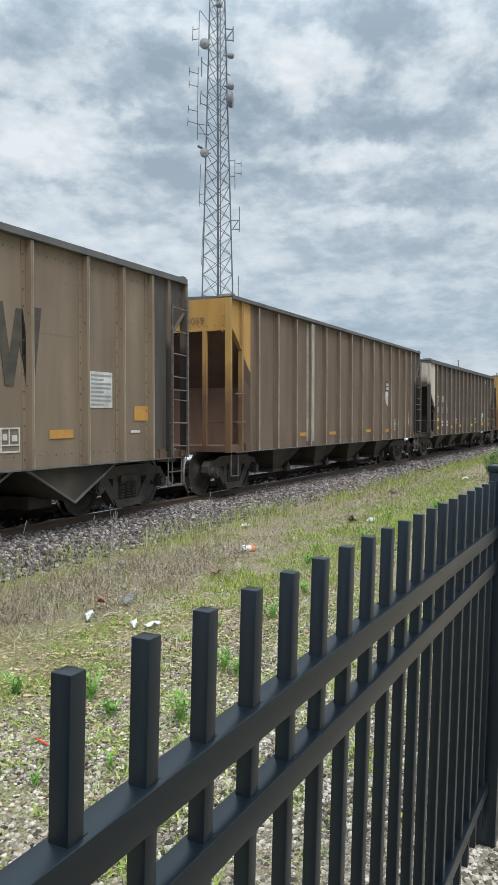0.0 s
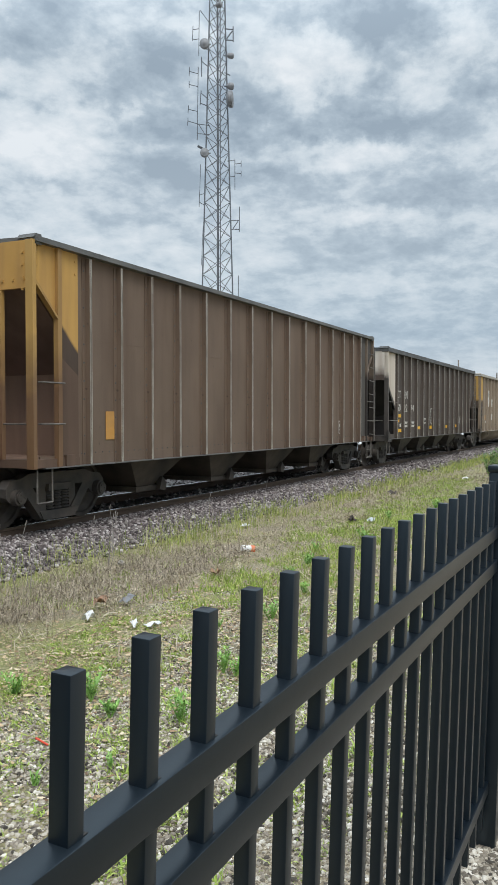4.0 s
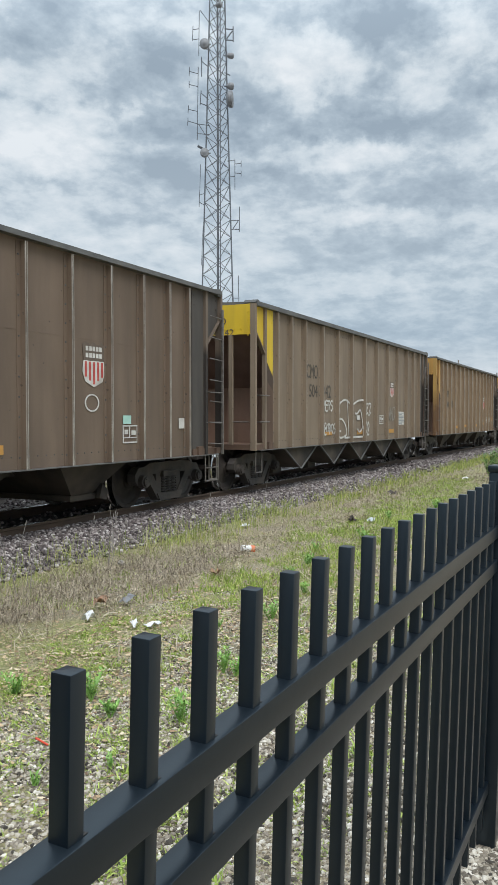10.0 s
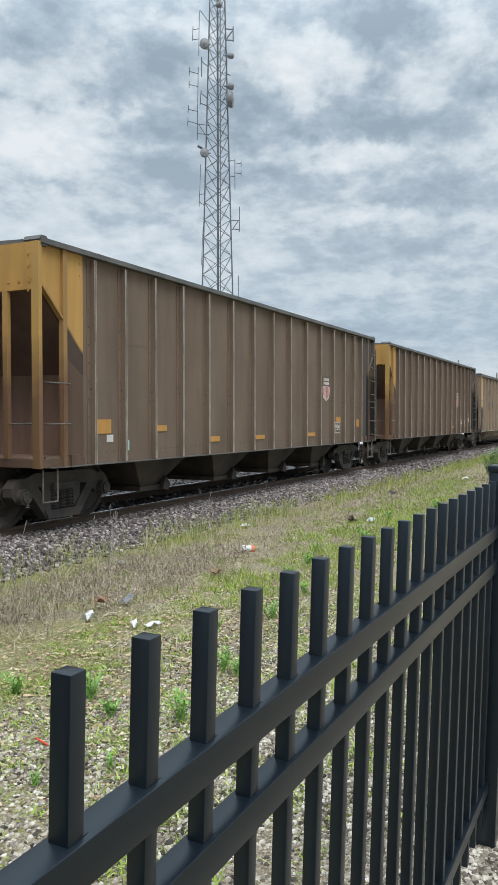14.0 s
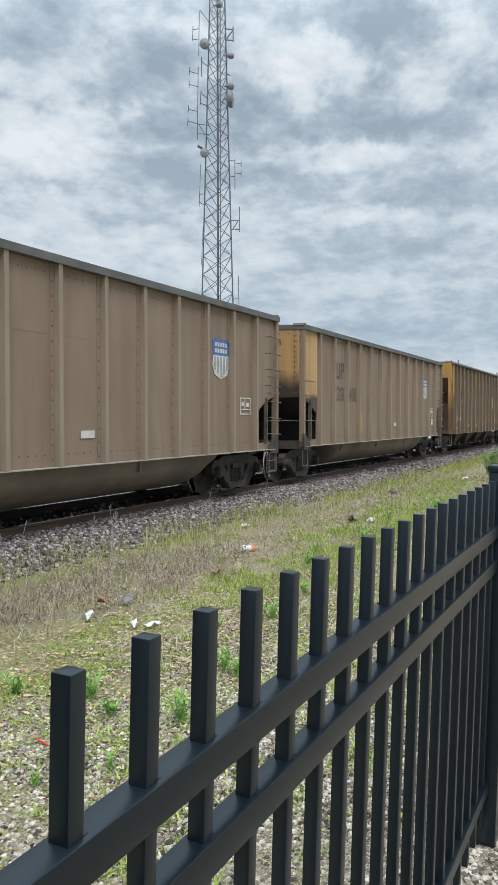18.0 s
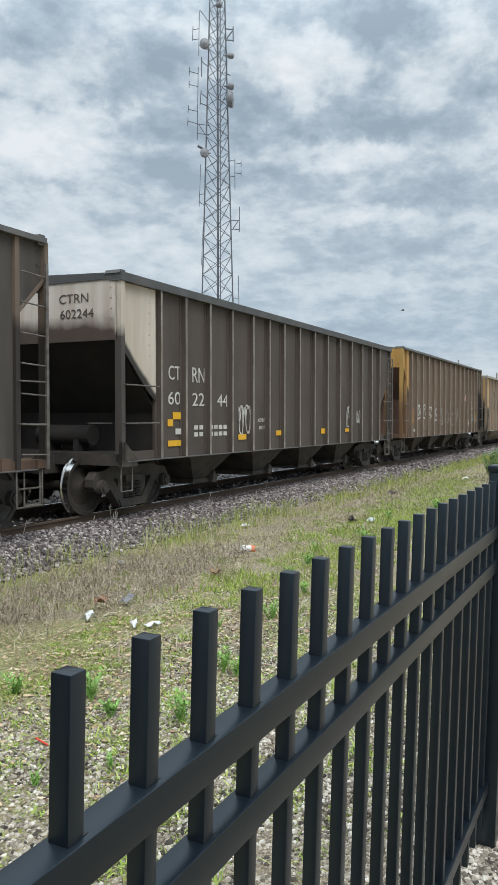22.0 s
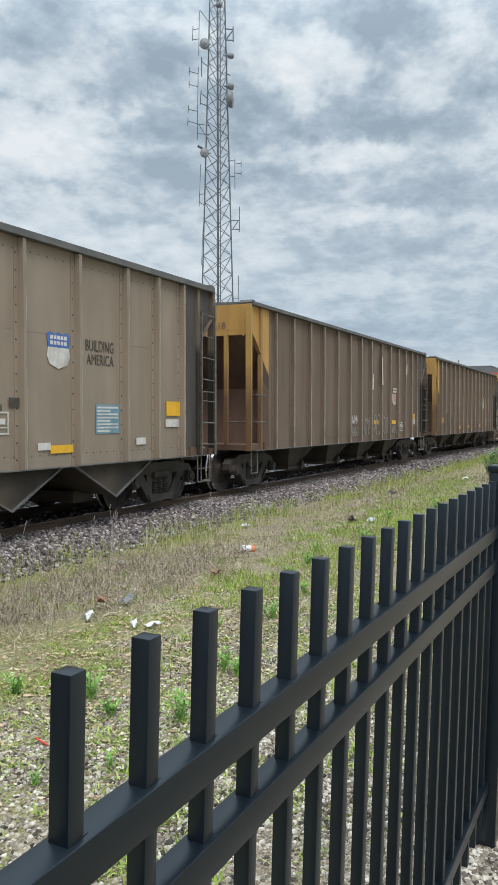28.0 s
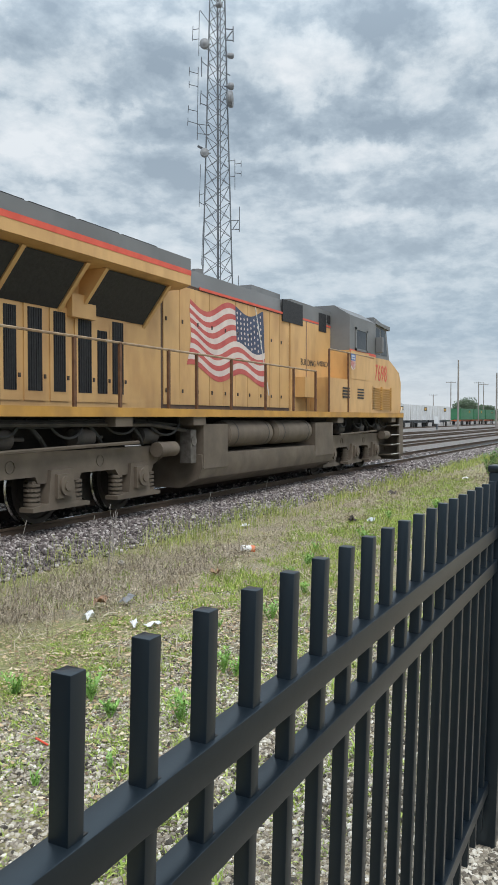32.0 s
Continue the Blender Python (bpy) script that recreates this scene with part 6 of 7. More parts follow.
            for a in (-1.0, 0.95, 2.55):
                s.lathe([(0.085, y0 - 0.012), (0.085, y0 - 0.001), (0.05, y0 - 0.001)], n=14, at=(a, 0, 0.88))
            s.rod((2.3, -0.26, 1.0), (2.85, -0.26, 1.0), 0.13, 12)
            s.rod((-1.5, -0.24, 1.08), (1.8, -0.24, 1.14), 0.03, 6)

        def sp(s):
            for a in (-1.95, 0, 1.95):
                for k in range(5):
                    for q in (-0.46, 0.46):
                        s.rod((a + q, 0, 0.32 + 0.066 * k), (a + q, 0, 0.36 + 0.066 * k), 0.115, 12)
                for q in (-0.46, 0.46):
                    s.rod((a + q, 0, 0.29), (a + q, 0, 0.66), 0.075, 8)
        for g in (-1, 1):
            turn = (0, 0, 0) if g < 0 else (0, 0, 180)
            part("side_frame", kept("loco_side_frame", sf, loco_frame), tr, at=(0, g * 1.12, 0), turn=turn)
            part("coil_springs", kept("loco_springs", sp, loco_frame), tr, at=(0, g * 1.12, 0), turn=turn)
        for a in (-1.95, 0, 1.95):
            w = part("wheelset", wheelset_mesh(), tr, at=(a, 0, 0.533))
            w.scale = (1.167, 1, 1.167)
            WHEELS.append((w, (a, 0, 0.533), 0.533))
        part("traction_motor", kept("traction_motor", lambda s: [s.rod((a + 0.5, -0.6, 0.55), (a + 0.5, 0.6, 0.55), 0.36, 14) for a in (-1.95, 0, 1.0)], grime), tr)
    bogie(3.05)
    bogie(16.05)
    # Boxes over the trucks, with the under-deck shade put into their colour.
    mk("under_gear", lambda s: (s.box(0.6, 6.4, -0.7, 0.7, 1.2, 1.55), s.box(14.0, 19.5, -0.7, 0.7, 1.2, 1.55)), shade)
    for xa in (0.9, 13.9):
        for q in range(3):
            mk("brake_cylinder", lambda s: s.lathe([(0.02, 0.0), (0.13, 0.02), (0.15, 0.08), (0.15, 0.42), (0.10, 0.48), (0.03, 0.5), (0.03, 0.75)], n=14), grime, at=(xa + 0.7 + 1.75 * q, -1.18, 1.24), turn=(0, 0, -90))
        for q in range(4):
            mk("cable_loop", lambda s: s.tube([(xa + 0.9 + 1.3 * q - (0.32 + 0.06 * q) * math.cos(a * math.pi / 10), -1.3 - 0.06 * math.sin(a * math.pi / 10), 1.52 - (0.24 + 0.04 * (q % 2)) * math.sin(a * math.pi / 10)) for a in range(11)], 0.02, 6), rubber)
    mk("deck_bracket", lambda s: [s.box(x, x + 0.45, -1.52, -1.2, 1.40, 1.57) for x in (4.0, 6.35, 13.9, 19.0)], loco_frame)
    mk("sand_valve", lambda s: (s.box(6.42, 6.62, -1.42, -1.2, 0.72, 1.32), s.rod((6.52, -1.44, 1.12), (6.52, -1.2, 1.12), 0.09, 12)), rung_metal)
    mk("hose_bundle", lambda s: [s.tube([(0.7, -1.3 - 0.02 * q, 1.44 + 0.03 * q), (2.6, -1.33, 1.40 + 0.04 * q), (4.6, -1.3, 1.46 + 0.03 * q), (6.3, -1.28, 1.40)], 0.018, 5) for q in range(3)], rubber)
    mk("cable_bundle", lambda s: [s.tube([(x, -1.25, 1.5), (x + 0.25, -1.3, 1.25), (x + 0.5, -1.2, 1.1)], 0.035, 6) for x in (1.2, 2.3, 3.6, 4.7, 14.6, 16.9)], rubber)
    mk("pilot", lambda s: s.box(B - 0.15, B + 0.05, -1.45, 1.45, 0.25, 1.58), loco_frame)
    mk("end_plate", lambda s: s.box(A - 0.05, A + 0.15, -1.45, 1.45, 0.25, 1.58), loco_frame)
    mk("snow_plow", lambda s: s.prism([(B + 0.05, 0.9), (B + 0.35, 0.15), (B + 0.05, 0.15)], -1.4, 1.4), loco_frame)
    # steps at both ends
    for xa in (A + 0.1, B - 1.35):
        for g in (-1, 1):
            for k in range(4):
                st = mk("step", lambda s: (s.box(xa, xa + 0.95, *sorted((g * 1.0, g * 1.52)), 0.34 + 0.31 * k, 0.37 + 0.31 * k), s.box(xa, xa + 0.95, *sorted((g * 1.0, g * 1.02)), 0.34 + 0.31 * k, 0.65 + 0.31 * k)), loco_frame)
                part("step_edge", kept(("step_edge", xa, g, k), lambda s: s.box(xa, xa + 0.95, *sorted((g * 1.51, g * 1.54)), 0.368 + 0.31 * k, 0.385 + 0.31 * k), white_ink), st)
            mk("step_side", lambda s: s.box(xa + 0.95, xa + 1.45, *sorted((g * 1.46, g * 1.52)), 0.34, 1.56), loco_frame)
    for g in (-1, 1):
        y = g * 1.5
        mk("handrail", lambda s: s.tube([(0.15, y, 0.85), (0.15, y, 1.9), (0.0, y, 2.4), (0.08, y, 2.62), (0.25, y, 2.68), (12.4, y, 2.68)], 0.02, 6), rail_brown, label="pale walkway handrail")
        mk("end_handrail", lambda s: s.tube([(-1.1, g * 0.9, 2.66), (-0.85, g * 1.1, 2.64), (-0.72, y, 2.4), (-0.20, y, 1.62), (-0.20, y, 1.0), (-0.35, y, 0.9)], 0.02, 6), rail_white)
        mk("end_grab", lambda s: s.tube([(-1.15, y, 1.72), (-0.95, y, 1.72), (-0.75, y, 1.45), (-0.72, y, 1.15)], 0.018, 6), rail_white)
        for x in (1.55, 3.05, 4.15, 5.55, 6.5, 7.86, 9.44, 10.97, 12.35):
            mk("stanchion", lambda s: s.box(x - 0.03, x + 0.03, *sorted((g * 1.48, g * 1.52)), 1.55, 2.68), stanchion_rust)
        mk("cab_handrail", lambda s: s.tube([(13.3, y, 2.1), (13.3, y, 3.3), (17.1, y, 3.32)], 0.02, 6), rail_brown)
        for x in (13.3, 14.8):
            mk("stanchion", lambda s: s.box(x - 0.03, x + 0.03, *sorted((g * 1.48, g * 1.52)), 1.67, 3.3), stanchion_rust)
        mk("nose_handrail", lambda s: s.tube([(20.1, y, 1.7), (20.3, y, 1.9), (20.35, y, 1.2), (20.3, y, 0.5)], 0.018, 6), rail_white)
    mk("end_chain_post", lambda s: (s.box(-1.12, -1.06, -0.95, -0.89, 1.67, 2.66), s.box(-0.98, -0.92, -0.95, -0.89, 1.67, 2.66)), stanchion_rust)
    coupler(lo, A + 0.35, -1)
    coupler(lo, B - 0.1, 1)
    CARS.append((lo, FIRST + PITCH * 19 + LOCO_SHIFT))
    return lo


LOCO_SHIFT = -0.1
flag_red = material("flag_red", (0.46, 0.075, 0.07), (0.54, 0.12, 0.10), 0.55, scale=4, bump=0)
flag_white = material("flag_white", (0.60, 0.50, 0.46), (0.70, 0.60, 0.55), 0.55, scale=4, bump=0)
flag_blue = material("flag_blue", (0.035, 0.05, 0.10), (0.055, 0.075, 0.14), 0.55, scale=4, bump=0)
build_locomotive()


# ---------------------------------------------------------------- radio tower
def build_tower():
    bx, by, bz = 0.8804 * 62, 0.4743 * 62, -0.28
    right = Vector((0.439, -0.898, 0))
    away = Vector((0.898, 0.439, 0))
    tw = thing("radio_tower", "grey galvanised lattice radio tower with antennas", "tower", at=(bx, by, bz))
    H = 46.0

    def half(z):
        return (2.95 - 0.0545 * z) / 2 if z < 44 else 0.27

    def leg(k, z):
        h = half(z)
        o = (-right * h - away * h * 0.58, right * h - away * h * 0.58, away * h * 1.15)[k]
        return (o.x, o.y, z)
    for k in range(3):
        part("tower_leg", kept(("tower_leg", k), lambda s: [s.rod(leg(k, a), leg(k, b), 0.055, 8) for a, b in ((0, 15), (15, 30), (30, H))], galvanised), tw)
    z, n = 0.0, 0
    while z < H - 1.2:
        d = 0.75 * half(z) * 1.15 + 0.45
        for f in range(3):
            a, b = f, (f + 1) % 3
            part("brace", kept(("brace", n, f), lambda s: (s.rod(leg(a, z), leg(b, z + d), 0.026, 5), s.rod(leg(b, z), leg(a, z + d), 0.026, 5)), galvanised), tw)
        z += d
        n += 1
    part("cable_ladder", kept("cable_ladder", lambda s: [s.box(q - 0.035, q + 0.035, 0.05, 0.12, 0, H) for q in (-0.03, 0.20)], galvanised), tw, turn=(0, 0, -64))

    def at(px, py, off=-0.9):
        d = 61.9 + off
        p = right * ((px - 385) * d / 1410) + away * off
        return Vector((p.x, p.y, d * math.tan(math.atan((784 - py) / 1410) - 0.0307) + 1.43 - bz))

    def dish(px, py, r, turn):
        me = kept(("dish", r), lambda s: s.lathe([(0.02, -0.25), (0.5 * r, -0.24), (r, -0.05), (r * 1.02, 0.0), (r * 1.02, 0.22), (r * 0.92, 0.25), (0.02, 0.30)], n=24), dish_grey)
        p = at(px, py, -1.2)
        ob = part("dish_antenna", me, tw, "grey drum dish antenna", at=tuple(p), turn=(0, 0, turn))
        q = at(px + (385 - px) * 0.45, py, -0.6)
        part("dish_mount", kept(("dish_mount", px, py), lambda s: s.rod(tuple(p), tuple(q), 0.05, 6), galvanised), tw)
    for px, py, r, a in ((407, 175, 0.60, 200), (364, 78, 0.36, 110), (408, 98, 0.21, 215), (408, 152, 0.26, 215), (363, 271, 0.32, 120), (388, 8, 0.2, 180)):
        dish(px, py, r, a)

    def rods(name, lines, r=0.028):
        part(name, kept((name, lines[0]), lambda s: [s.rod(tuple(at(*p)), tuple(at(*q)), r, 5) for p, q in lines], galvanised), tw)
    rods("dipole_array", [((352, 118), (350, 248)), ((337, 118), (336, 134)), ((337, 126), (352, 130)), ((336, 143), (336, 155)), ((336, 149), (352, 153)), ((335, 186), (334, 200)), ((335, 193), (351, 197)),
                          ((334, 208), (333, 222)), ((334, 214), (351, 219)), ((351, 219), (372, 222)), ((351, 236), (372, 238)), ((352, 219), (364, 238))])
    rods("dipole_array", [((354, 18), (353, 98)), ((343, 45), (342, 72)), ((343, 52), (354, 50)), ((342, 70), (354, 68)), ((354, 80), (370, 88)), ((356, 18), (372, 40))])
    rods("side_bracket", [((398, 50), (414, 52)), ((400, 70), (414, 71)), ((413, 46), (413, 74)), ((402, 68), (412, 54))], 0.045)
    rods("side_bracket", [((402, 90), (402, 130)), ((398, 128), (408, 133))], 0.04)
    rods("side_bracket", [((403, 285), (416, 283)), ((405, 313), (416, 312)), ((416, 281), (416, 336)), ((416, 290), (427, 289)), ((416, 306), (427, 307)), ((427, 284), (427, 296)), ((427, 302), (427, 312))])
    rods("whip_antenna", [((409, 390), (424, 390)), ((409, 406), (424, 406)), ((424, 366), (424, 410)), ((412, 406), (422, 391))], 0.032)
    rods("side_bracket", [((354, 340), (353, 366)), ((354, 345), (364, 342)), ((354, 358), (364, 364))])
    rods("whip_antenna", [((422, 488), (423, 540)), ((412, 528), (423, 528))])
    rods("whip_antenna", [((356, 290), (354, 345))], 0.02)
    rods("whip_antenna", [((360, 400), (357, 470))], 0.02)
    rods("side_bracket", [((358, 100), (358, 135)), ((358, 108), (370, 118)), ((357, 160), (355, 186)), ((357, 164), (370, 176)), ((355, 182), (370, 188))], 0.035)
    rods("camera_mount", [((351, 258), (358, 262)), ((358, 262), (363, 268))], 0.10)


build_tower()


# ---------------------------------------------------------------- yard behind the train
def reefer(x, label):
    me = thing("boxcar", label, "boxcar", "white boxcars on the yard track", at=(x, 12.9, RAIL_TOP))
    part("body", kept("reefer_body", lambda s: s.box(0, 17.0, -1.55, 1.55, 1.05, 4.35), box_white), me)
    for k in range(17):
        part("rib", kept("reefer_rib", lambda s: s.box(0, 0.05, -1.58, -1.55, 1.08, 4.30), box_white), me, at=(0.4 + k, 0, 0))
    part("roof", kept("reefer_roof", lambda s: s.prism([(-1.6, 4.35), (1.6, 4.35), (0, 4.52)], -0.05, 17.05, "x"), box_white), me)
    part("underframe", kept("reefer_frame", lambda s: s.box(-0.5, 17.5, -0.5, 0.5, 0.75, 1.05), grime), me)
    part("door", kept("reefer_door", lambda s: s.box(6.9, 10.1, -1.60, -1.56, 1.1, 4.2), box_white), me, "sliding plug door")
    for q in (1.8, 15.2):
        bol = kept("truck_bolster", lambda s: s.box(-0.2, 0.2, -1, 1, 0.46, 0.66), grime)
        tr = part("truck", bol, me, at=(q, 0, 0))
        for sg in (-1, 1):
            part("side_frame", side_frame_mesh(), tr, at=(0, sg * 0.99, 0), turn=(0, 0, 0 if sg < 0 else 180))
            part("wheelset", wheelset_mesh(), tr, at=(sg * AXLE, 0, 0.457))


reefer(-3.2, "white insulated boxcar standing on the yard track")
reefer(-21.4, "white insulated boxcar standing behind the train")


def trailer(x, y, length, skin, label, chassis, group, turn=0):
    tr = thing("container_trailer", label, "trailer", group, at=(x, y, -0.28), turn=(0, 0, turn))
    part("box", kept(("trailer_box", length, 1), lambda s: s.box(0, length, -1.25, 1.25, 1.35, 4.05), skin), tr)
    for k in range(int(length / 1.22)):
        part("rib", kept(("trailer_rib", 1), lambda s: s.box(0, 0.07, -1.28, -1.25, 1.25, 4.0), skin), tr, at=(0.3 + 1.22 * k, 0, 0))
    part("chassis", kept(("trailer_chassis", length), lambda s: (s.box(0.1, length - 0.1, -0.5, -0.38, 0.85, 1.34), s.box(0.1, length - 0.1, 0.38, 0.5, 0.85, 1.34), s.box(0, 0.15, -1.2, 1.2, 1.0, 1.2), s.box(length - 0.15, length, -1.2, 1.2, 1.0, 1.2)), chassis), tr)
    part("emblem", kept("trailer_emblem", lambda s: s.box(0, 1.9, -1.29, -1.282, 3.0, 3.7), dark_scrap), tr, at=(length * 0.6, 0, 0))
    part("emblem_letters", kept("trailer_letters", lambda s: [s.box(0.25 + 0.5 * k, 0.55 + 0.5 * k, -1.298, -1.29, 3.15, 3.55) for k in range(3)], sticker), tr, at=(length * 0.6, 0, 0))
    for q in (1.6, 2.9, length - 3.2):
        for g in (-1, 1):
            part("wheel", kept("trailer_wheel", lambda s: s.lathe([(0.02, 0), (0.28, 0.01), (0.30, -0.03), (0.48, -0.02), (0.5, 0.04), (0.5, 0.24), (0.46, 0.27), (0.02, 0.27)], n=18), rubber), tr, at=(q, g * 1.02 - 0.12, 0.5))
    part("landing_leg", kept("landing_leg", lambda s: (s.box(0, 0.12, -0.7, -0.58, 0, 1.0), s.box(0, 0.12, 0.58, 0.7, 0, 1.0)), galvanised), tr, at=(length - 3.9, 0, 0))


for k in range(3):
    trailer(119.0 + 16.3 * k, 36.5, 15.9, box_white, "white ribbed box trailer parked in the yard", galvanised, "parked white trailers")
trailer(199.0, 40.5, 15.9, box_green, "green container on an orange chassis", chassis_orange, "green containers in the yard")
trailer(216.5, 40.5, 15.9, box_green, "green container on an orange chassis", chassis_orange, "green containers in the yard")
trailer(234.0, 40.5, 15.9, box_green, "green container on an orange chassis", chassis_orange, "green containers in the yard")


def utility_pole(px, depth, h, arms, label):
    x = depth * (0.898 + 0.439 * (px - 441) / 1410)
    y = depth * (0.4388 - 0.8985 * (px - 441) / 1410)
    p = thing("utility_pole", label, "pole", "poles in the yard", at=(x, y, -0.3))
    part("pole", kept(("pole", h), lambda s: s.rod((0, 0, -0.3), (0, 0, h), 0.17, 10, 0.11), pole_wood), p)
    for z in arms:
        part("crossarm", kept(("crossarm", 1), lambda s: s.box(-0.06, 0.06, -1.3, 1.3, -0.06, 0.06), pole_wood), p, at=(0, 0, z))
        for q in (-1.2, -0.5, 0.5, 1.2):
            part("insulator", kept("insulator", lambda s: s.rod((0, 0, 0.06), (0, 0, 0.22), 0.05, 6), galvanised), p, at=(0, q, z))


utility_pole(810, 122, 10.6, (), "tall plain grey utility pole in the yard")
utility_pole(878, 128, 9.0, (), "plain grey utility pole in the yard")
utility_pole(797, 215, 11.6, (11.3,), "grey utility pole with one crossarm")
utility_pole(846, 215, 11.5, (11.2,), "grey utility pole with one crossarm")
utility_pole(855, 225, 11.5, (11.2,), "grey utility pole with one crossarm")
utility_pole(766, 260, 9.5, (9.2,), "far grey utility pole with one crossarm")
CABIN = thing("relay_cabinet", "small white relay cabinet on a post", "cabinet", at=(118.0, 26.8, -0.3))
part("post", kept("relay_post", lambda s: s.box(-0.1, 0.1, -0.1, 0.1, 0, 0.9), galvanised), CABIN)
part("box", kept("relay_box", lambda s: s.box(-0.45, 0.45, -0.3, 0.3, 0.9, 2.0), box_white), CABIN)


def clumps(n, rx, ry, rz, leaf, seed):
    """A crown of many small leaf clumps with an uneven outline."""
    rnd = np.random.RandomState(seed)
    d = rnd.normal(size=(n, 3))
    d /= np.linalg.norm(d, axis=1)[:, None]
    r = 0.55 + 0.5 * rnd.rand(n) + 0.25 * np.sin(d[:, 0] * 5 + seed) * np.cos(d[:, 2] * 4)
    return d * r[:, None] * np.array([rx, ry, rz]), leaf * (0.6 + 0.8 * rnd.rand(n))


ICO_V = np.array([(-0.53, 0, 0.85), (0.53, 0, 0.85), (-0.53, 0, -0.85), (0.53, 0, -0.85), (0, 0.85, 0.53), (0, 0.85, -0.53), (0, -0.85, 0.53), (0, -0.85, -0.53), (0.85, 0.53, 0), (-0.85, 0.53, 0), (0.85, -0.53, 0), (-0.85, -0.53, 0)])
ICO_F = np.array([(0, 4, 1), (0, 9, 4), (9, 5, 4), (4, 5, 8), (4, 8, 1), (8, 10, 1), (8, 3, 10), (5, 3, 8), (5, 2, 3), (2, 7, 3), (7, 10, 3), (7, 6, 10), (7, 11, 6), (11, 0, 6), (0, 1, 6), (6, 1, 10), (9, 0, 11), (9, 11, 2), (9, 2, 5), (7, 2, 11)])
OCT_V = np.array([(1, 0, 0), (-1, 0, 0), (0, 1, 0), (0, -1, 0), (0, 0, 1), (0, 0, -1.0)])
OCT_F = np.array([(0, 2, 4), (2, 1, 4), (1, 3, 4), (3, 0, 4), (2, 0, 5), (1, 2, 5), (3, 1, 5), (0, 3, 5)])


def scatter(name, base_v, base_f, pos, size, seed, mat, flat=(0.6, 1.0), jitter=0.25):
    """Many small turned and squeezed solids as one mesh."""
    rnd = np.random.RandomState(seed)
    n, k = len(pos), len(base_v)
    v = base_v[None] * (1 + jitter * rnd.uniform(-1, 1, (n, k, 3)))
    v = v * np.stack([rnd.uniform(0.8, 1.3, n), rnd.uniform(0.7, 1.1, n), rnd.uniform(*flat, n)], 1)[:, None]
    a, b = rnd.uniform(0, 6.28, n), rnd.uniform(-0.5, 0.5, n)
    ca, sa_, cb, sb = np.cos(a), np.sin(a), np.cos(b), np.sin(b)
    x, y, z = v[..., 0], v[..., 1], v[..., 2]
    y, z = y * cb[:, None] - z * sb[:, None], y * sb[:, None] + z * cb[:, None]
    x, y = x * ca[:, None] - y * sa_[:, None], x * sa_[:, None] + y * ca[:, None]
    v = np.stack([x, y, z], 2) * np.asarray(size)[:, None, None] + np.asarray(pos)[:, None]
    f = base_f[None] + (np.arange(n) * k)[:, None, None]
    me = bpy.data.meshes.new(name)
    me.from_pydata(v.reshape(-1, 3).tolist(), [], f.reshape(-1, base_f.shape[1]).tolist())
    me.materials.append(mat)
    return me


def tree(x, y, h, w, seed):
    t = thing("tree", "leafy green tree beyond the yard", "tree", "trees beyond the yard", at=(x, y, -0.3))

    def trunk(s):
        s.rod((0, 0, -0.2), (0, 0, h * 0.45), 0.28, 9, 0.18)
        for k in range(6):
            a = k * 1.05
            s.rod((0, 0, h * (0.3 + 0.02 * k)), (w * 0.3 * math.cos(a), w * 0.3 * math.sin(a), h * 0.68), 0.11, 6, 0.04)
    part("trunk", kept(("trunk", seed), trunk, bark), t)
    pos, size = clumps(900, w / 2, w / 2, h * 0.34, 0.34, seed)
    part("crown", scatter("crown", OCT_V, OCT_F, pos + np.array([0, 0, h * 0.62]), size, seed, far_leaf), t)


for x, y, h, w, sd in ((380, 72, 11.5, 9.5, 3), (390, 77, 10.5, 8.5, 4), (330, 92, 8.0, 6.5, 5), (380, 98, 7.5, 7.0, 6), (400, 66, 8.0, 8.0, 7), (430, 74, 9, 9, 8)):
    tree(x, y, h, w, sd)
rs = np.random.RandomState(11)
wx = rs.uniform(-300, 900, 9000)
wy = 420 + 60 * rs.rand(9000) + 30 * np.sin(wx / 90)
wz = rs.rand(9000) ** 1.3 * (4.5 + 2.0 * np.sin(wx / 37) + 1.2 * np.sin(wx / 11))
tagged(new("far_woods", scatter("far_woods", OCT_V, OCT_F, np.stack([wx, wy, wz], 1), 1.2 + rs.rand(9000) * 1.3, 12, far_leaf)), "low green tree line on the horizon", "woods", kind="stuff")
wx = rs.uniform(420, 1200, 5000)
wy = wx * 0.09 + rs.uniform(-60, 90, 5000)
wz = rs.rand(5000) ** 1.3 * (3.5 + 1.5 * np.sin(wy / 17))
tagged(new("far_woods", scatter("far_woods", OCT_V, OCT_F, np.stack([wx, wy, wz], 1), 1.2 + rs.rand(5000) * 1.3, 13, far_leaf)), "low green tree line past the yard's end", "woods", kind="stuff")


# ---------------------------------------------------------------- stones, grass and litter
def zs_of(y):
    return np.interp(y, [p[0] for p in PROFILE], [p[1] for p in PROFILE])


def relief(x, y):
    near = np.maximum(0, 1 - np.maximum(np.abs(x - 12) / 24, np.abs(y - 3) / 3.6))
    return np.array([0.05 * k * noise.noise((a * 0.7, b * 0.9, 0.3)) + 0.02 * k * noise.noise((a * 2.3, b * 2.3, 1.3)) for a, b, k in zip(x, y, near)])


def spread(n, x0, x1, y0, y1, seed, keep=None):
    r = np.random.RandomState(seed)
    x, y = r.uniform(x0, x1, n), r.uniform(y0, y1, n)
    if keep is not None:
        m = keep(x, y, r)
        x, y = x[m], y[m]
    return x, y, zs_of(y) + relief(x, y)


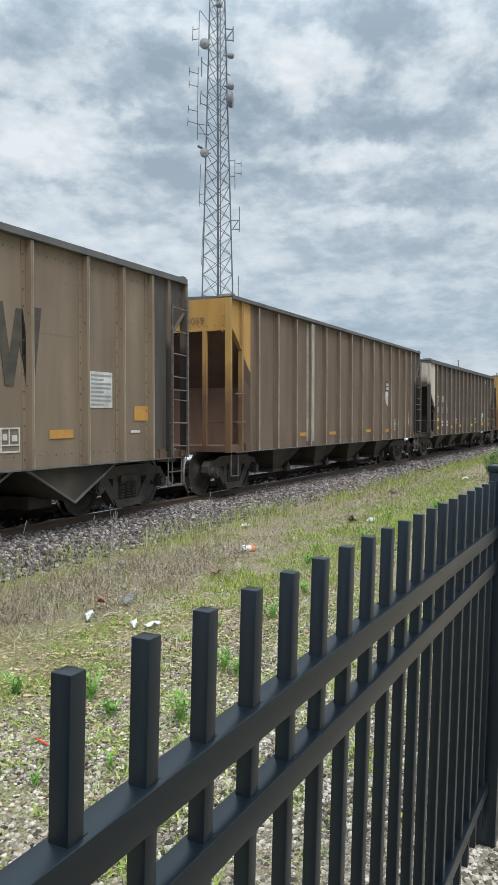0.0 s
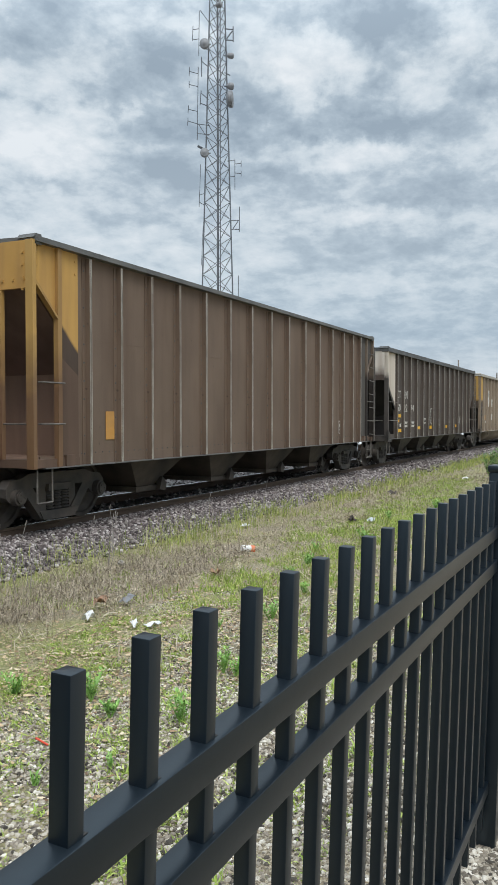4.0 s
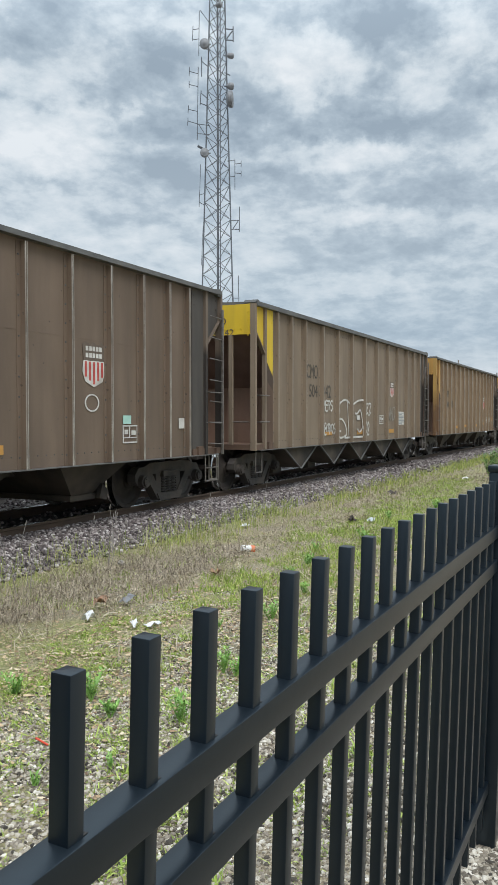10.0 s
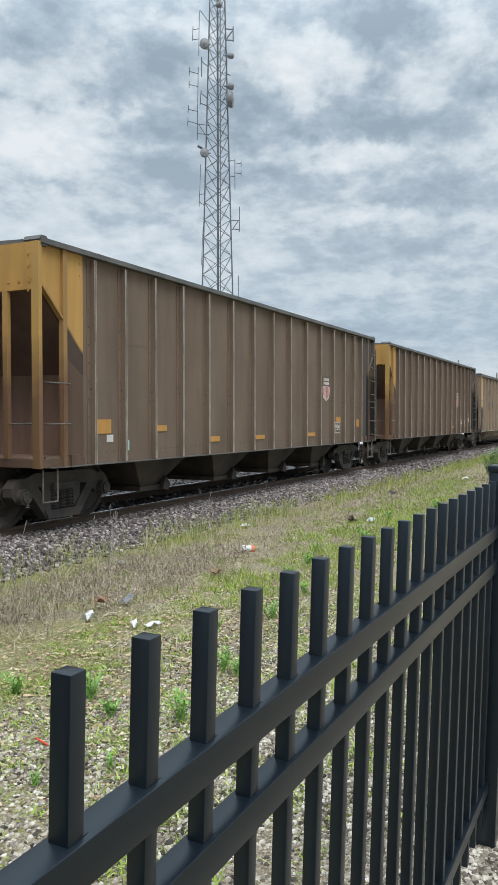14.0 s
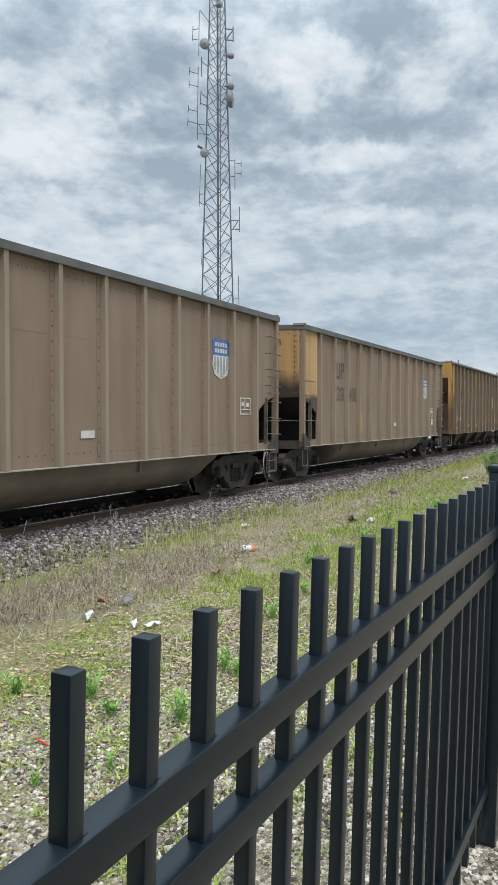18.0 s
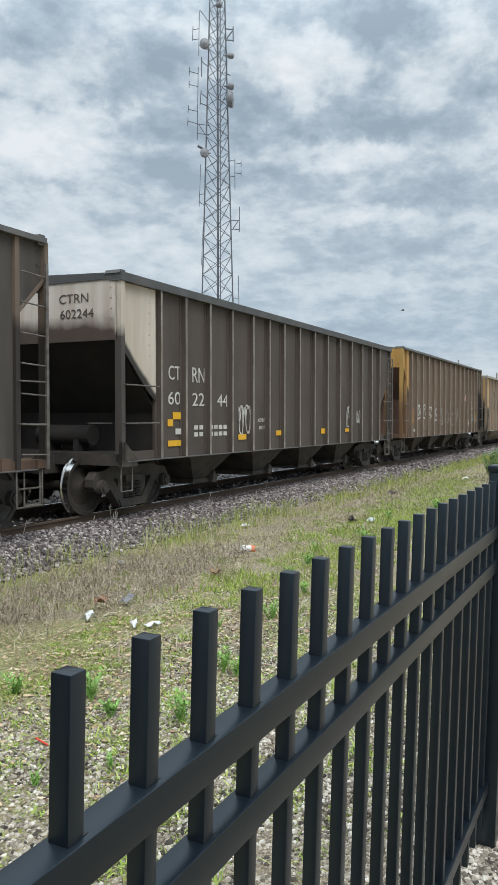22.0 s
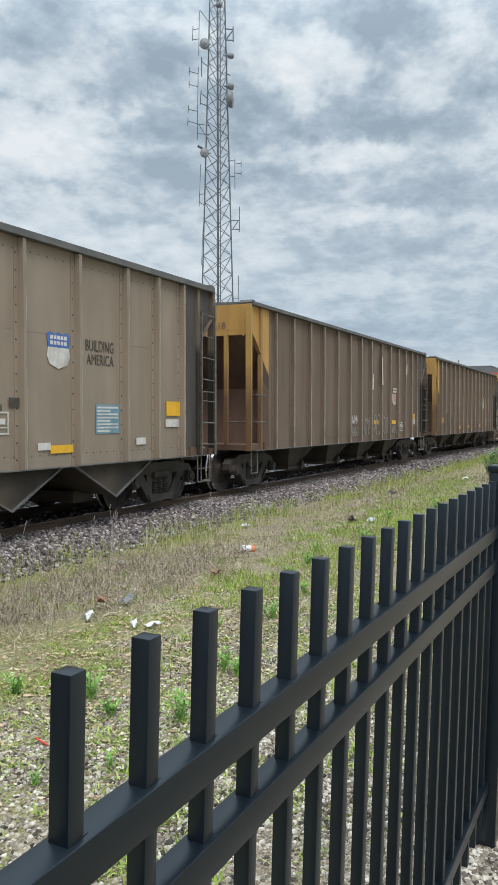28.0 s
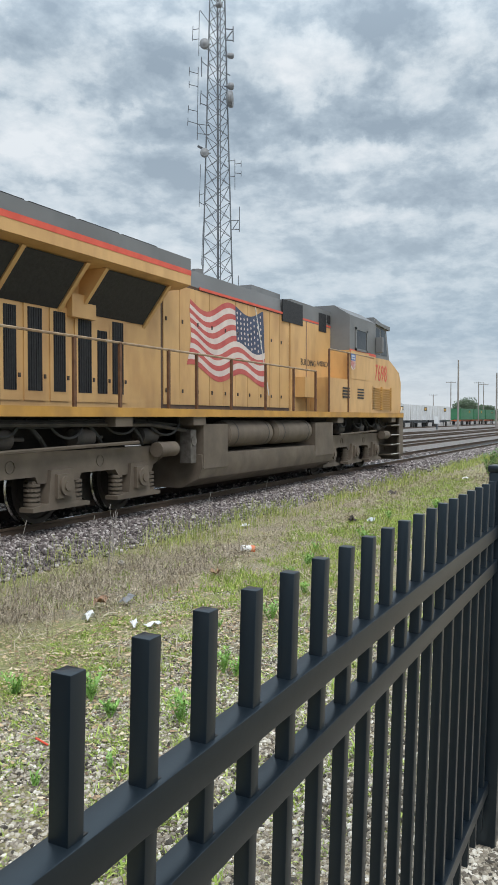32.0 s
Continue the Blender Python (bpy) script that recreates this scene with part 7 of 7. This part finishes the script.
def patches(x, y, sc, seed):
    return np.array([noise.noise((a * sc, b * sc, seed)) for a, b in zip(x, y)])


x, y, z = spread(135000, 1.3, 6.6, 0.3, 3.9, 21, lambda x, y, r: (r.rand(len(x)) < np.clip(1.5 - x / 6.5, 0.3, 1)) & ((y < 2.5 + 0.7 * r.rand(len(x))) | (patches(x, y, 0.9, 5.0) > 0.05)))
r = np.random.RandomState(22)
size = 0.0034 + 0.0078 * r.rand(len(x)) ** 2.4
for near, solid, label in ((True, (ICO_V, ICO_F), "loose grey and tan gravel below the fence"), (False, (OCT_V, OCT_F), "loose grey and tan gravel out on the verge")):
    m = (x < 2.95) == near
    tagged(new("gravel", scatter("gravel", *solid, np.stack([x, y, z + size * 0.3], 1)[m], size[m] * 1.2, 23, pebble, (0.55, 0.95), 0.18)), label, "gravel", kind="stuff")
x, y, z = spread(42000, 1.3, 3.5, -0.5, 0.6, 24)
size = 0.0045 + 0.0085 * np.random.RandomState(25).rand(len(x)) ** 2
tagged(new("gravel", scatter("gravel", ICO_V, ICO_F, np.stack([x, y, z + size * 0.3], 1), size * 1.2, 26, pebble, (0.55, 0.95))), "loose gravel round the fence posts", "gravel", kind="stuff")
x, y, z = spread(30000, 5, 24, 6.15, 7.95, 27, lambda x, y, r: y > 6.25 + 0.45 * r.rand(len(x)))
x2, y2, z2 = spread(17000, 24, 75, 6.0, 7.95, 28, lambda x, y, r: y > 6.3 + 0.4 * r.rand(len(x)))
x, y, z = np.concatenate([x, x2]), np.concatenate([y, y2]), np.concatenate([z, z2])
r = np.random.RandomState(29)
size = 0.014 + 0.020 * r.rand(len(x))
size[x > 24] *= 1.25
tagged(new("ballast", scatter("ballast", ICO_V, ICO_F, np.stack([x, y, z + 0.012 + 0.02 * r.rand(len(x))], 1), size, 30, ballast_mix, (0.6, 0.95))), "grey and purplish crushed-stone ballast beside the rails", "ballast", kind="stuff")
x, y, z = spread(5000, 5, 40, 8.0, 11.8, 31)
tagged(new("ballast", scatter("ballast", OCT_V, OCT_F, np.stack([x, y, z + 0.015], 1), 0.025 + 0.025 * r.rand(len(x)), 32, ballast_mix, (0.6, 0.95))), "crushed-stone ballast between the tracks", "ballast", kind="stuff")


def blades(name, x, y, z, h, w, lean, seed, mat):
    r = np.random.RandomState(seed)
    n = len(x)
    a, b = r.uniform(0, 6.28, n), r.uniform(0, 6.28, n)
    base = np.stack([x, y, z - 0.01], 1)
    side = np.stack([np.cos(a), np.sin(a), np.zeros(n)], 1) * (w / 2)[:, None]
    out = np.stack([np.cos(b), np.sin(b), np.zeros(n)], 1) * (h * lean * r.rand(n))[:, None]
    up = np.zeros((n, 3))
    up[:, 2] = h
    v = np.stack([base - side, base + side, base + 0.55 * up + 0.35 * out + 0.7 * side, base + 0.55 * up + 0.35 * out - 0.7 * side, base + 0.97 * up + out], 1)
    f = (np.arange(n) * 5)[:, None]
    quads = (f + np.array([[0, 1, 2, 3]])).tolist()
    tris = (f + np.array([[3, 2, 4]])).tolist()
    me = bpy.data.meshes.new(name)
    me.from_pydata(v.reshape(-1, 3).tolist(), [], quads + tris)
    me.materials.append(mat)
    return me


def grass(name, n, x0, x1, y0, y1, keep, hmin, hmax, w, lean, seed, mat, label):
    x, y, z = spread(n, x0, x1, y0, y1, seed, keep)
    r = np.random.RandomState(seed + 1)
    h = hmin + (hmax - hmin) * r.rand(len(x)) ** 1.6
    scale = np.clip(x / 9, 0.8, 2.2)
    tagged(new(name, blades(name, x, y, z, h, w * scale * (0.6 + 0.8 * r.rand(len(x))), lean, seed + 2, mat)), label, "grass", kind="stuff")


def away_from(x, y, cx, cy, rx, ry):
    return ((x - cx) / rx) ** 2 + ((y - cy) / ry) ** 2


def verge_green(x, y):
    """Where the fresh grass stands: along a strip that runs on beside the brush."""
    return np.exp(-((y - (3.1 + 0.10 * (x - 7))) / 0.62) ** 2) * np.clip((x - 4.2) / 3.5, 0, 1)


grass("green_grass", 36000, 4.5, 24, 2.0, 5.6, lambda x, y, r: 0.55 * patches(x, y, 0.9, 9.0) + 0.5 * patches(x, y, 2.6, 4.0) + 0.5 * verge_green(x, y) + 0.1 * r.randn(len(x)) > 0.2, 0.015, 0.07, 0.007, 1.1, 41, grass_green, "short fresh green grass on the verge")
grass("dry_grass", 15000, 14, 60, 2.6, 6.0, lambda x, y, r: patches(x, y, 0.5, 19.0) + 0.25 * r.randn(len(x)) > -0.02, 0.02, 0.12, 0.008, 1.2, 344, grass_dry, "tan dead grass further along the verge")
grass("green_grass", 11000, 22, 60, 1.0, 6.3, lambda x, y, r: patches(x, y, 0.5, 9.0) + 0.25 * r.randn(len(x)) > 0.06, 0.02, 0.10, 0.008, 0.8, 44, grass_green, "green grass further along the verge")
grass("green_grass", 16000, 5.0, 40, 5.3, 6.75, lambda x, y, r: patches(x, y, 1.1, 2.0) + 0.2 * r.randn(len(x)) > 0.05, 0.05, 0.24, 0.006, 0.5, 47, grass_green, "green grass along the foot of the ballast")
grass("dry_grass", 46000, 4.0, 26, 2.4, 6.4, lambda x, y, r: 0.6 * patches(x, y, 0.8, 30.0) + 0.5 * patches(x, y, 3.1, 7.0) + 0.2 * r.randn(len(x)) > 0.06, 0.02, 0.12, 0.005, 2.0, 50, grass_dry, "dry tan grass on the verge")
def tangle(name, n, x0, x1, y0, y1, hmin, hmax, reach, w, seed, mat, label, keep):
    """Arching dead stems that fall across one another."""
    x, y, z = spread(n, x0, x1, y0, y1, seed, keep)
    r = np.random.RandomState(seed + 1)
    n = len(x)
    a = r.uniform(0, 6.28, n)
    d = np.stack([np.cos(a), np.sin(a), 0 * a], 1) * (reach * (0.3 + r.rand(n)))[:, None]
    side = np.stack([-np.sin(a), np.cos(a), 0.5 * r.randn(n)], 1) * (w / 2)
    h = hmin + (hmax - hmin) * r.rand(n) ** 1.4
    base = np.stack([x, y, z - 0.005], 1)
    rows = [(0.0, 0.0), (0.3, 0.75), (0.65, 1.0), (1.0, 0.0)]
    tip = r.uniform(0.2, 1.0, n)
    v = []
    for f, u in rows:
        c = base + d * f + np.stack([0 * h, 0 * h, h * (u if f < 1 else tip)], 1) + 0.012 * r.randn(n, 3) * (f > 0)
        v += [c - side, c + side]
    v = np.stack(v, 1)
    o = (np.arange(n) * 8)[:, None]
    f = np.concatenate([o + np.array([[k, k + 1, k + 3, k + 2]]) for k in (0, 2, 4)]).tolist()
    me = bpy.data.meshes.new(name)
    me.from_pydata(v.reshape(-1, 3).tolist(), [], f)
    me.materials.append(mat)
    tagged(new(name, me), label, "brush", kind="stuff")


tangle("dry_brush", 22000, 4.2, 11.0, 3.7, 6.2, 0.02, 0.19, 0.24, 0.0032, 53, brush_grey, "tangled grey-brown dry brush near the ballast", lambda x, y, r: (away_from(x, y, 6.6, 4.9, 2.9, 0.95) < 0.3 + 0.8 * r.rand(len(x))) & (patches(x, y, 2.2, 8.0) + 0.3 * r.randn(len(x)) > -0.05))
tangle("straw", 16000, 4.0, 22, 2.3, 6.3, 0.01, 0.08, 0.18, 0.005, 66, grass_dry, "loose straw lying over the verge", lambda x, y, r: patches(x, y, 1.3, 77.0) + 0.3 * r.randn(len(x)) > 0.05)
grass("dry_grass", 9000, 1.6, 5.0, 0.9, 3.6, lambda x, y, r: patches(x, y, 1.5, 3.0) > 0.1, 0.006, 0.03, 0.004, 3.0, 56, grass_dry, "flattened straw among the gravel")
grass("green_sprouts", 110000, 1.5, 7.5, 0.7, 3.9, lambda x, y, r: 0.6 * patches(x, y, 2.2, 13.0) + 0.6 * patches(x, y, 6.0, 21.0) + 0.08 * r.randn(len(x)) > 0.06, 0.012, 0.028, 0.011, 1.9, 59, moss_green, "low yellow-green sprouts among the gravel")


def tufts(name, n, each, x0, x1, y0, y1, wide, hmin, hmax, w, seed, mat, label, keep=None, lean=1.0):
    """Separate little clumps, each of many blades."""
    cx, cy, _ = spread(n, x0, x1, y0, y1, seed, keep)
    r = np.random.RandomState(seed + 1)
    sc = 0.5 + r.rand(len(cx))
    x = np.repeat(cx, each) + r.randn(len(cx) * each) * wide * np.repeat(sc, each)
    y = np.repeat(cy, each) + r.randn(len(cx) * each) * wide * np.repeat(sc, each)
    h = (hmin + (hmax - hmin) * r.rand(len(x))) * np.repeat(sc, each)
    z = zs_of(y) + relief(x, y)
    tagged(new(name, blades(name, x, y, z, h, w * (0.6 + 0.8 * r.rand(len(x))), lean, seed + 2, mat)), label, "grass", kind="stuff")


tufts("green_tufts", 1050, 40, 1.6, 6.5, 0.9, 3.8, 0.030, 0.012, 0.032, 0.010, 159, moss_green, "small clumps of yellow-green seedlings in gravel", lean=2.4)
tangle("straw", 13000, 6.0, 24, 3.6, 5.9, 0.01, 0.06, 0.14, 0.0045, 266, grass_dry, "dull brown dead grass along the middle of the verge", lambda x, y, r: np.exp(-((y - (4.4 + 0.065 * (x - 8))) / 0.5) ** 2) + 0.5 * patches(x, y, 1.7, 31.0) > 0.25 + 0.5 * r.rand(len(x)))
tangle("tall_stems", 420, 4.6, 20, 4.6, 6.7, 0.20, 0.46, 0.30, 0.004, 270, grass_dry, "long arching straw-coloured grass stems", lambda x, y, r: patches(x, y, 0.9, 61.0) + 0.3 * r.randn(len(x)) > 0.0)
tangle("tall_stems", 1500, 4.4, 14, 5.6, 6.75, 0.10, 0.34, 0.14, 0.004, 272, grass_green, "tall thin green grass in the ballast edge", lambda x, y, r: patches(x, y, 1.4, 67.0) + 0.2 * r.randn(len(x)) > 0.12)
tufts("green_tufts", 1400, 46, 5.6, 22, 2.2, 5.2, 0.06, 0.02, 0.085, 0.010, 162, moss_green, "clumps of fresh grass on the verge", lambda x, y, r: verge_green(x, y) + 0.12 > r.rand(len(x)))
x, y, z = spread(60000, 2.2, 11.0, 1.6, 5.4, 62, lambda x, y, r: np.exp(-away_from(x, y, 4.9, 3.0, 2.0, 1.0)) * (0.55 + patches(x, y, 2.5, 40.0)) + 0.07 > r.rand(len(x)))
LEAF_V = np.array([(1, 0, 0.1), (0.3, 0.5, 0), (-0.8, 0.35, 0.12), (-1, -0.2, 0.2), (0.2, -0.5, 0.0)])
LEAF_F = np.array([(0, 1, 4), (1, 2, 4), (2, 3, 4)])
tagged(new("dead_leaves", scatter("dead_leaves", LEAF_V, LEAF_F, np.stack([x, y, z + 0.012], 1), 0.006 + 0.014 * np.random.RandomState(63).rand(len(x)), 64, leaf_dead, (0.5, 1.5))), "scattered dead brown leaves on the gravel", "leaves", kind="stuff")


def stalks():
    r = random.Random(5)
    for px, py, n in ((11.0, 6.35, 3), (8.6, 6.3, 4), (9.1, 6.5, 3), (6.9, 6.4, 2), (13.5, 6.4, 2), (18.5, 6.3, 2), (7.6, 5.6, 4), (6.0, 5.4, 3)):
        t = thing("dry_stalk", "thin dry grass stalks with pale seed heads", "weed", "dry stalks by the rails", at=(px, py, ground_z(py)))
        for k in range(n):
            h, a, l = r.uniform(0.35, 0.62), r.uniform(0, 6.28), r.uniform(0.05, 0.25)
            p = (0.06 * math.cos(a), 0.06 * math.sin(a), 0)
            q = (p[0] + l * math.cos(a) * 0.4, p[1] + l * math.sin(a) * 0.4, h * 0.6)
            e = (p[0] + l * math.cos(a), p[1] + l * math.sin(a), h)
            part("stem", kept(("stalk", px, k), lambda s: (s.rod(p, q, 0.004, 4), s.rod(q, e, 0.003, 4), s.rod(e, (e[0] + 0.02, e[1], e[2] + 0.06), 0.007, 4, 0.002)), pole_wood), t)


stalks()


def weed(x, y, h, seed, spread_=0.5, coat=None, count=14, size=1.0):
    tall = coat is not None
    coat = coat or weed_green
    t = thing("weed", "tall dark-green leafy weed beside the fence" if tall else "bright green leafy weed in gravel", "weed", "tall weeds" if tall else "green weeds", at=(x, y, ground_z(y) + 0.0))
    r = random.Random(seed)
    n = 6 + int(h * 12)
    for k in range(n):
        a, l = r.uniform(0, 6.28), r.uniform(0.15, spread_) * h
        top = (l * math.cos(a), l * math.sin(a), h * r.uniform(0.6, 1.0))
        st = part("stem", kept(("weed_stem", seed, k), lambda s: s.rod((0, 0, -0.02), top, 0.004, 5, 0.002), coat), t)

        def leaves(s):
            for q in range(count):
                f = 0.15 + 0.85 * q / (count - 1)
                c = Vector(top) * f
                b = r.uniform(0, 6.28)
                d = Vector((math.cos(b), math.sin(b), 0.6)) * h * size * r.uniform(0.18, 0.32)
                w = Vector((-d.y, d.x, 0)).normalized() * h * size * 0.05
                s.add([tuple(c), tuple(c + d * 0.5 + w), tuple(c + d), tuple(c + d * 0.5 - w)], [(0, 1, 2, 3)])
        part("leaves", kept(("weed_leaves", seed, k), leaves, coat), st)


for n, (x, y, h) in enumerate(((3.33, 2.0, 0.15), (3.53, 2.70, 0.16), (3.48, 3.2, 0.14), (4.17, 2.21, 0.13), (4.12, 2.10, 0.10), (5.47, 2.49, 0.14), (3.32, 2.42, 0.12), (5.2, 2.8, 0.08), (2.75, 2.0, 0.06),
                               (2.5, 2.2, 0.06), (2.3, 1.5, 0.06), (8.0, 3.2, 0.15), (9.5, 3.0, 0.16), (10.2, 3.3, 0.15), (7.1, 3.0, 0.13), (12.5, 3.6, 0.14), (11.0, 2.9, 0.16), (6.4, 2.6, 0.12), (9.0, 3.5, 0.12), (14.0, 3.2, 0.18))):
    weed(x, y, h, 100 + n)
for n, (x, y, h) in enumerate(((21.8, 3.5, 0.75), (22.6, 3.2, 0.85), (23.4, 3.0, 0.8), (24.5, 3.3, 0.75), (20.9, 3.2, 0.45), (22.0, 2.7, 0.6))):
    weed(x, y, h, 200 + n, 0.7, tall_green, 34, 0.5)


def crumple(s, w, d, h, seed):
    r = random.Random(seed)
    n = 5
    v = [(w * (i / (n - 1) - 0.5), d * (j / (n - 1) - 0.5), h * r.random() + 0.004) for i in range(n) for j in range(n)]
    o = [(a, b, c - 0.004) for a, b, c in v]
    s.add(v, [(i * n + j, (i + 1) * n + j, (i + 1) * n + j + 1, i * n + j + 1) for i in range(n - 1) for j in range(n - 1)])
    s.add(o, [(i * n + j, i * n + j + 1, (i + 1) * n + j + 1, (i + 1) * n + j) for i in range(n - 1) for j in range(n - 1)])


def litter(name, label, category, x, y, w, d, h, mat, seed, turn=0):
    me = kept((name, seed), lambda s: crumple(s, w, d, h, seed), mat)
    ob = new(name, me)
    ob.matrix_basis = pose(x, y, ground_z(y) + 0.02, 0, 0, turn)
    tagged(ob, label, category, "litter on the verge")


CUP = thing("paper_cup", "white paper cup with orange print lying in grass", "cup", "litter on the verge", at=(8.99, 4.42, ground_z(4.42) + 0.05), turn=(0, 8, -35))
part("cup_wall", kept("cup_wall", lambda s: s.rod((-0.09, 0, 0), (0.07, 0, 0), 0.034, 16, 0.043), paper_white), CUP)
part("print_band", kept("print_band", lambda s: s.rod((0.035, 0, 0), (0.092, 0, 0), 0.0425, 16, 0.0455), cup_orange), CUP, "orange printed band")
litter("paper_scrap", "crumpled white paper on dead leaves", "paper", 5.22, 4.02, 0.12, 0.08, 0.07, paper_white, 1)
litter("paper_scrap", "torn white paper on dead leaves", "paper", 5.12, 3.50, 0.16, 0.05, 0.04, paper_white, 2, 40)
litter("paper_scrap", "flat white paper strip on dead leaves", "paper", 5.13, 3.34, 0.14, 0.06, 0.03, paper_white, 3, -20)
litter("plastic_wrapper", "clear grey plastic wrapper in dry grass", "wrapper", 5.93, 4.12, 0.16, 0.1, 0.06, dish_grey, 4)
litter("cardboard_piece", "brown torn cardboard in the grass", "cardboard", 7.31, 3.98, 0.24, 0.1, 0.06, cardboard, 5, 15)
litter("cardboard_piece", "small brown torn cardboard in dry grass", "cardboard", 5.72, 4.26, 0.12, 0.1, 0.1, cardboard, 6)
litter("plastic_bag", "small pale plastic bag in green grass", "bag", 12.04, 3.76, 0.15, 0.10, 0.07, bag_grey, 7)
litter("scrap", "dark rusty scrap in the grass", "scrap", 12.1, 4.08, 0.2, 0.12, 0.09, dark_scrap, 8)
litter("scrap", "dark rusty scrap in the grass", "scrap", 17.4, 4.95, 0.35, 0.15, 0.1, dark_scrap, 9)
litter("paper_scrap", "white paper scrap near the ballast", "paper", 11.6, 5.75, 0.2, 0.1, 0.05, paper_white, 10)
litter("paper_scrap", "white paper scrap in far grass", "paper", 21.7, 4.15, 0.3, 0.15, 0.1, paper_white, 12)
STRAW = new("plastic_straw", kept("plastic_straw", lambda s: s.rod((-0.035, 0, 0), (0.035, 0, 0), 0.005, 8), red_plastic))
STRAW.matrix_basis = pose(2.87, 2.48, ground_z(2.48) + 0.03, 0, 25, -75)
tagged(STRAW, "short red plastic straw piece on gravel", "straw", "litter on the verge")
for n, (x, y, sz, lab) in enumerate(((7.90, 5.57, 0.10, "grey broken concrete lump by the ballast"), (2.58, 2.41, 0.035, "pale rounded stone on the gravel"), (2.3, 1.9, 0.022, "pale rounded stone on the gravel"))):
    ob = new("rock", scatter("rock", ICO_V, ICO_F, np.array([[0, 0, 0.0]]), [sz * 0.6], 80 + n, material("rock_grey", (0.30, 0.29, 0.28), (0.42, 0.41, 0.39), 0.9, scale=14, bump=0.4)))
    ob.location = (x, y, ground_z(y) + sz * 0.3)
    tagged(ob, lab, "rock")


def build_bird():
    b = thing("bird", "small dark bird flying past the tower", "bird")
    part("body", kept("bird_body", lambda s: s.lathe([(0.005, -0.13), (0.03, -0.09), (0.045, 0.0), (0.03, 0.08), (0.022, 0.11), (0.004, 0.15)], n=10), dark_scrap), b)
    for g in (-1, 1):
        part("wing", kept(("bird_wing", g), lambda s: s.hexa([(0, -0.04, 0.01), (0, 0.06, 0.01), (g * 0.16, 0.05, 0.07), (g * 0.16, -0.03, 0.07)], [(0, -0.04, 0.02), (0, 0.06, 0.02), (g * 0.16, 0.05, 0.078), (g * 0.16, -0.03, 0.078)]), dark_scrap), b)
        part("wing_tip", kept(("bird_wing_tip", g), lambda s: s.hexa([(g * 0.16, -0.03, 0.07), (g * 0.16, 0.05, 0.07), (g * 0.30, -0.01, 0.03), (g * 0.30, -0.05, 0.03)], [(g * 0.16, -0.03, 0.078), (g * 0.16, 0.05, 0.078), (g * 0.30, -0.01, 0.036), (g * 0.30, -0.05, 0.036)]), dark_scrap), b)
    part("tail", kept("bird_tail", lambda s: s.hexa([(-0.02, -0.12, 0), (0.02, -0.12, 0), (0.035, -0.22, 0), (-0.035, -0.22, 0)], [(-0.02, -0.12, 0.008), (0.02, -0.12, 0.008), (0.035, -0.22, 0.006), (-0.035, -0.22, 0.006)]), dark_scrap), b)
    return b


BIRD = build_bird()


# ---------------------------------------------------------------- movement
def motions():
    for car, start in CARS:
        walk(car, [(t, pose(start - TRAVEL[t], TRACK_Y, RAIL_TOP)) for t in range(33)])
    walk(BIRD, [(t, pose(*p, 0, 0, -153.5)) for t, p in ((0.0, (-60.44, 255.96, 8.04)), (20.0, (48.49, 37.93, 8.04)), (32.0, (113.85, -92.89, 46.97)))])
    step = 1 / 15
    for w, at, r in WHEELS:
        rows = []
        for k in range(481):
            t = k * step
            i = min(int(t), 31)
            d = TRAVEL[i] + (TRAVEL[i + 1] - TRAVEL[i]) * (t - i)
            rows.append((t, pose(*at, 0, -math.degrees(d / r) % 360, 0)))
        walk(w, rows)


motions()
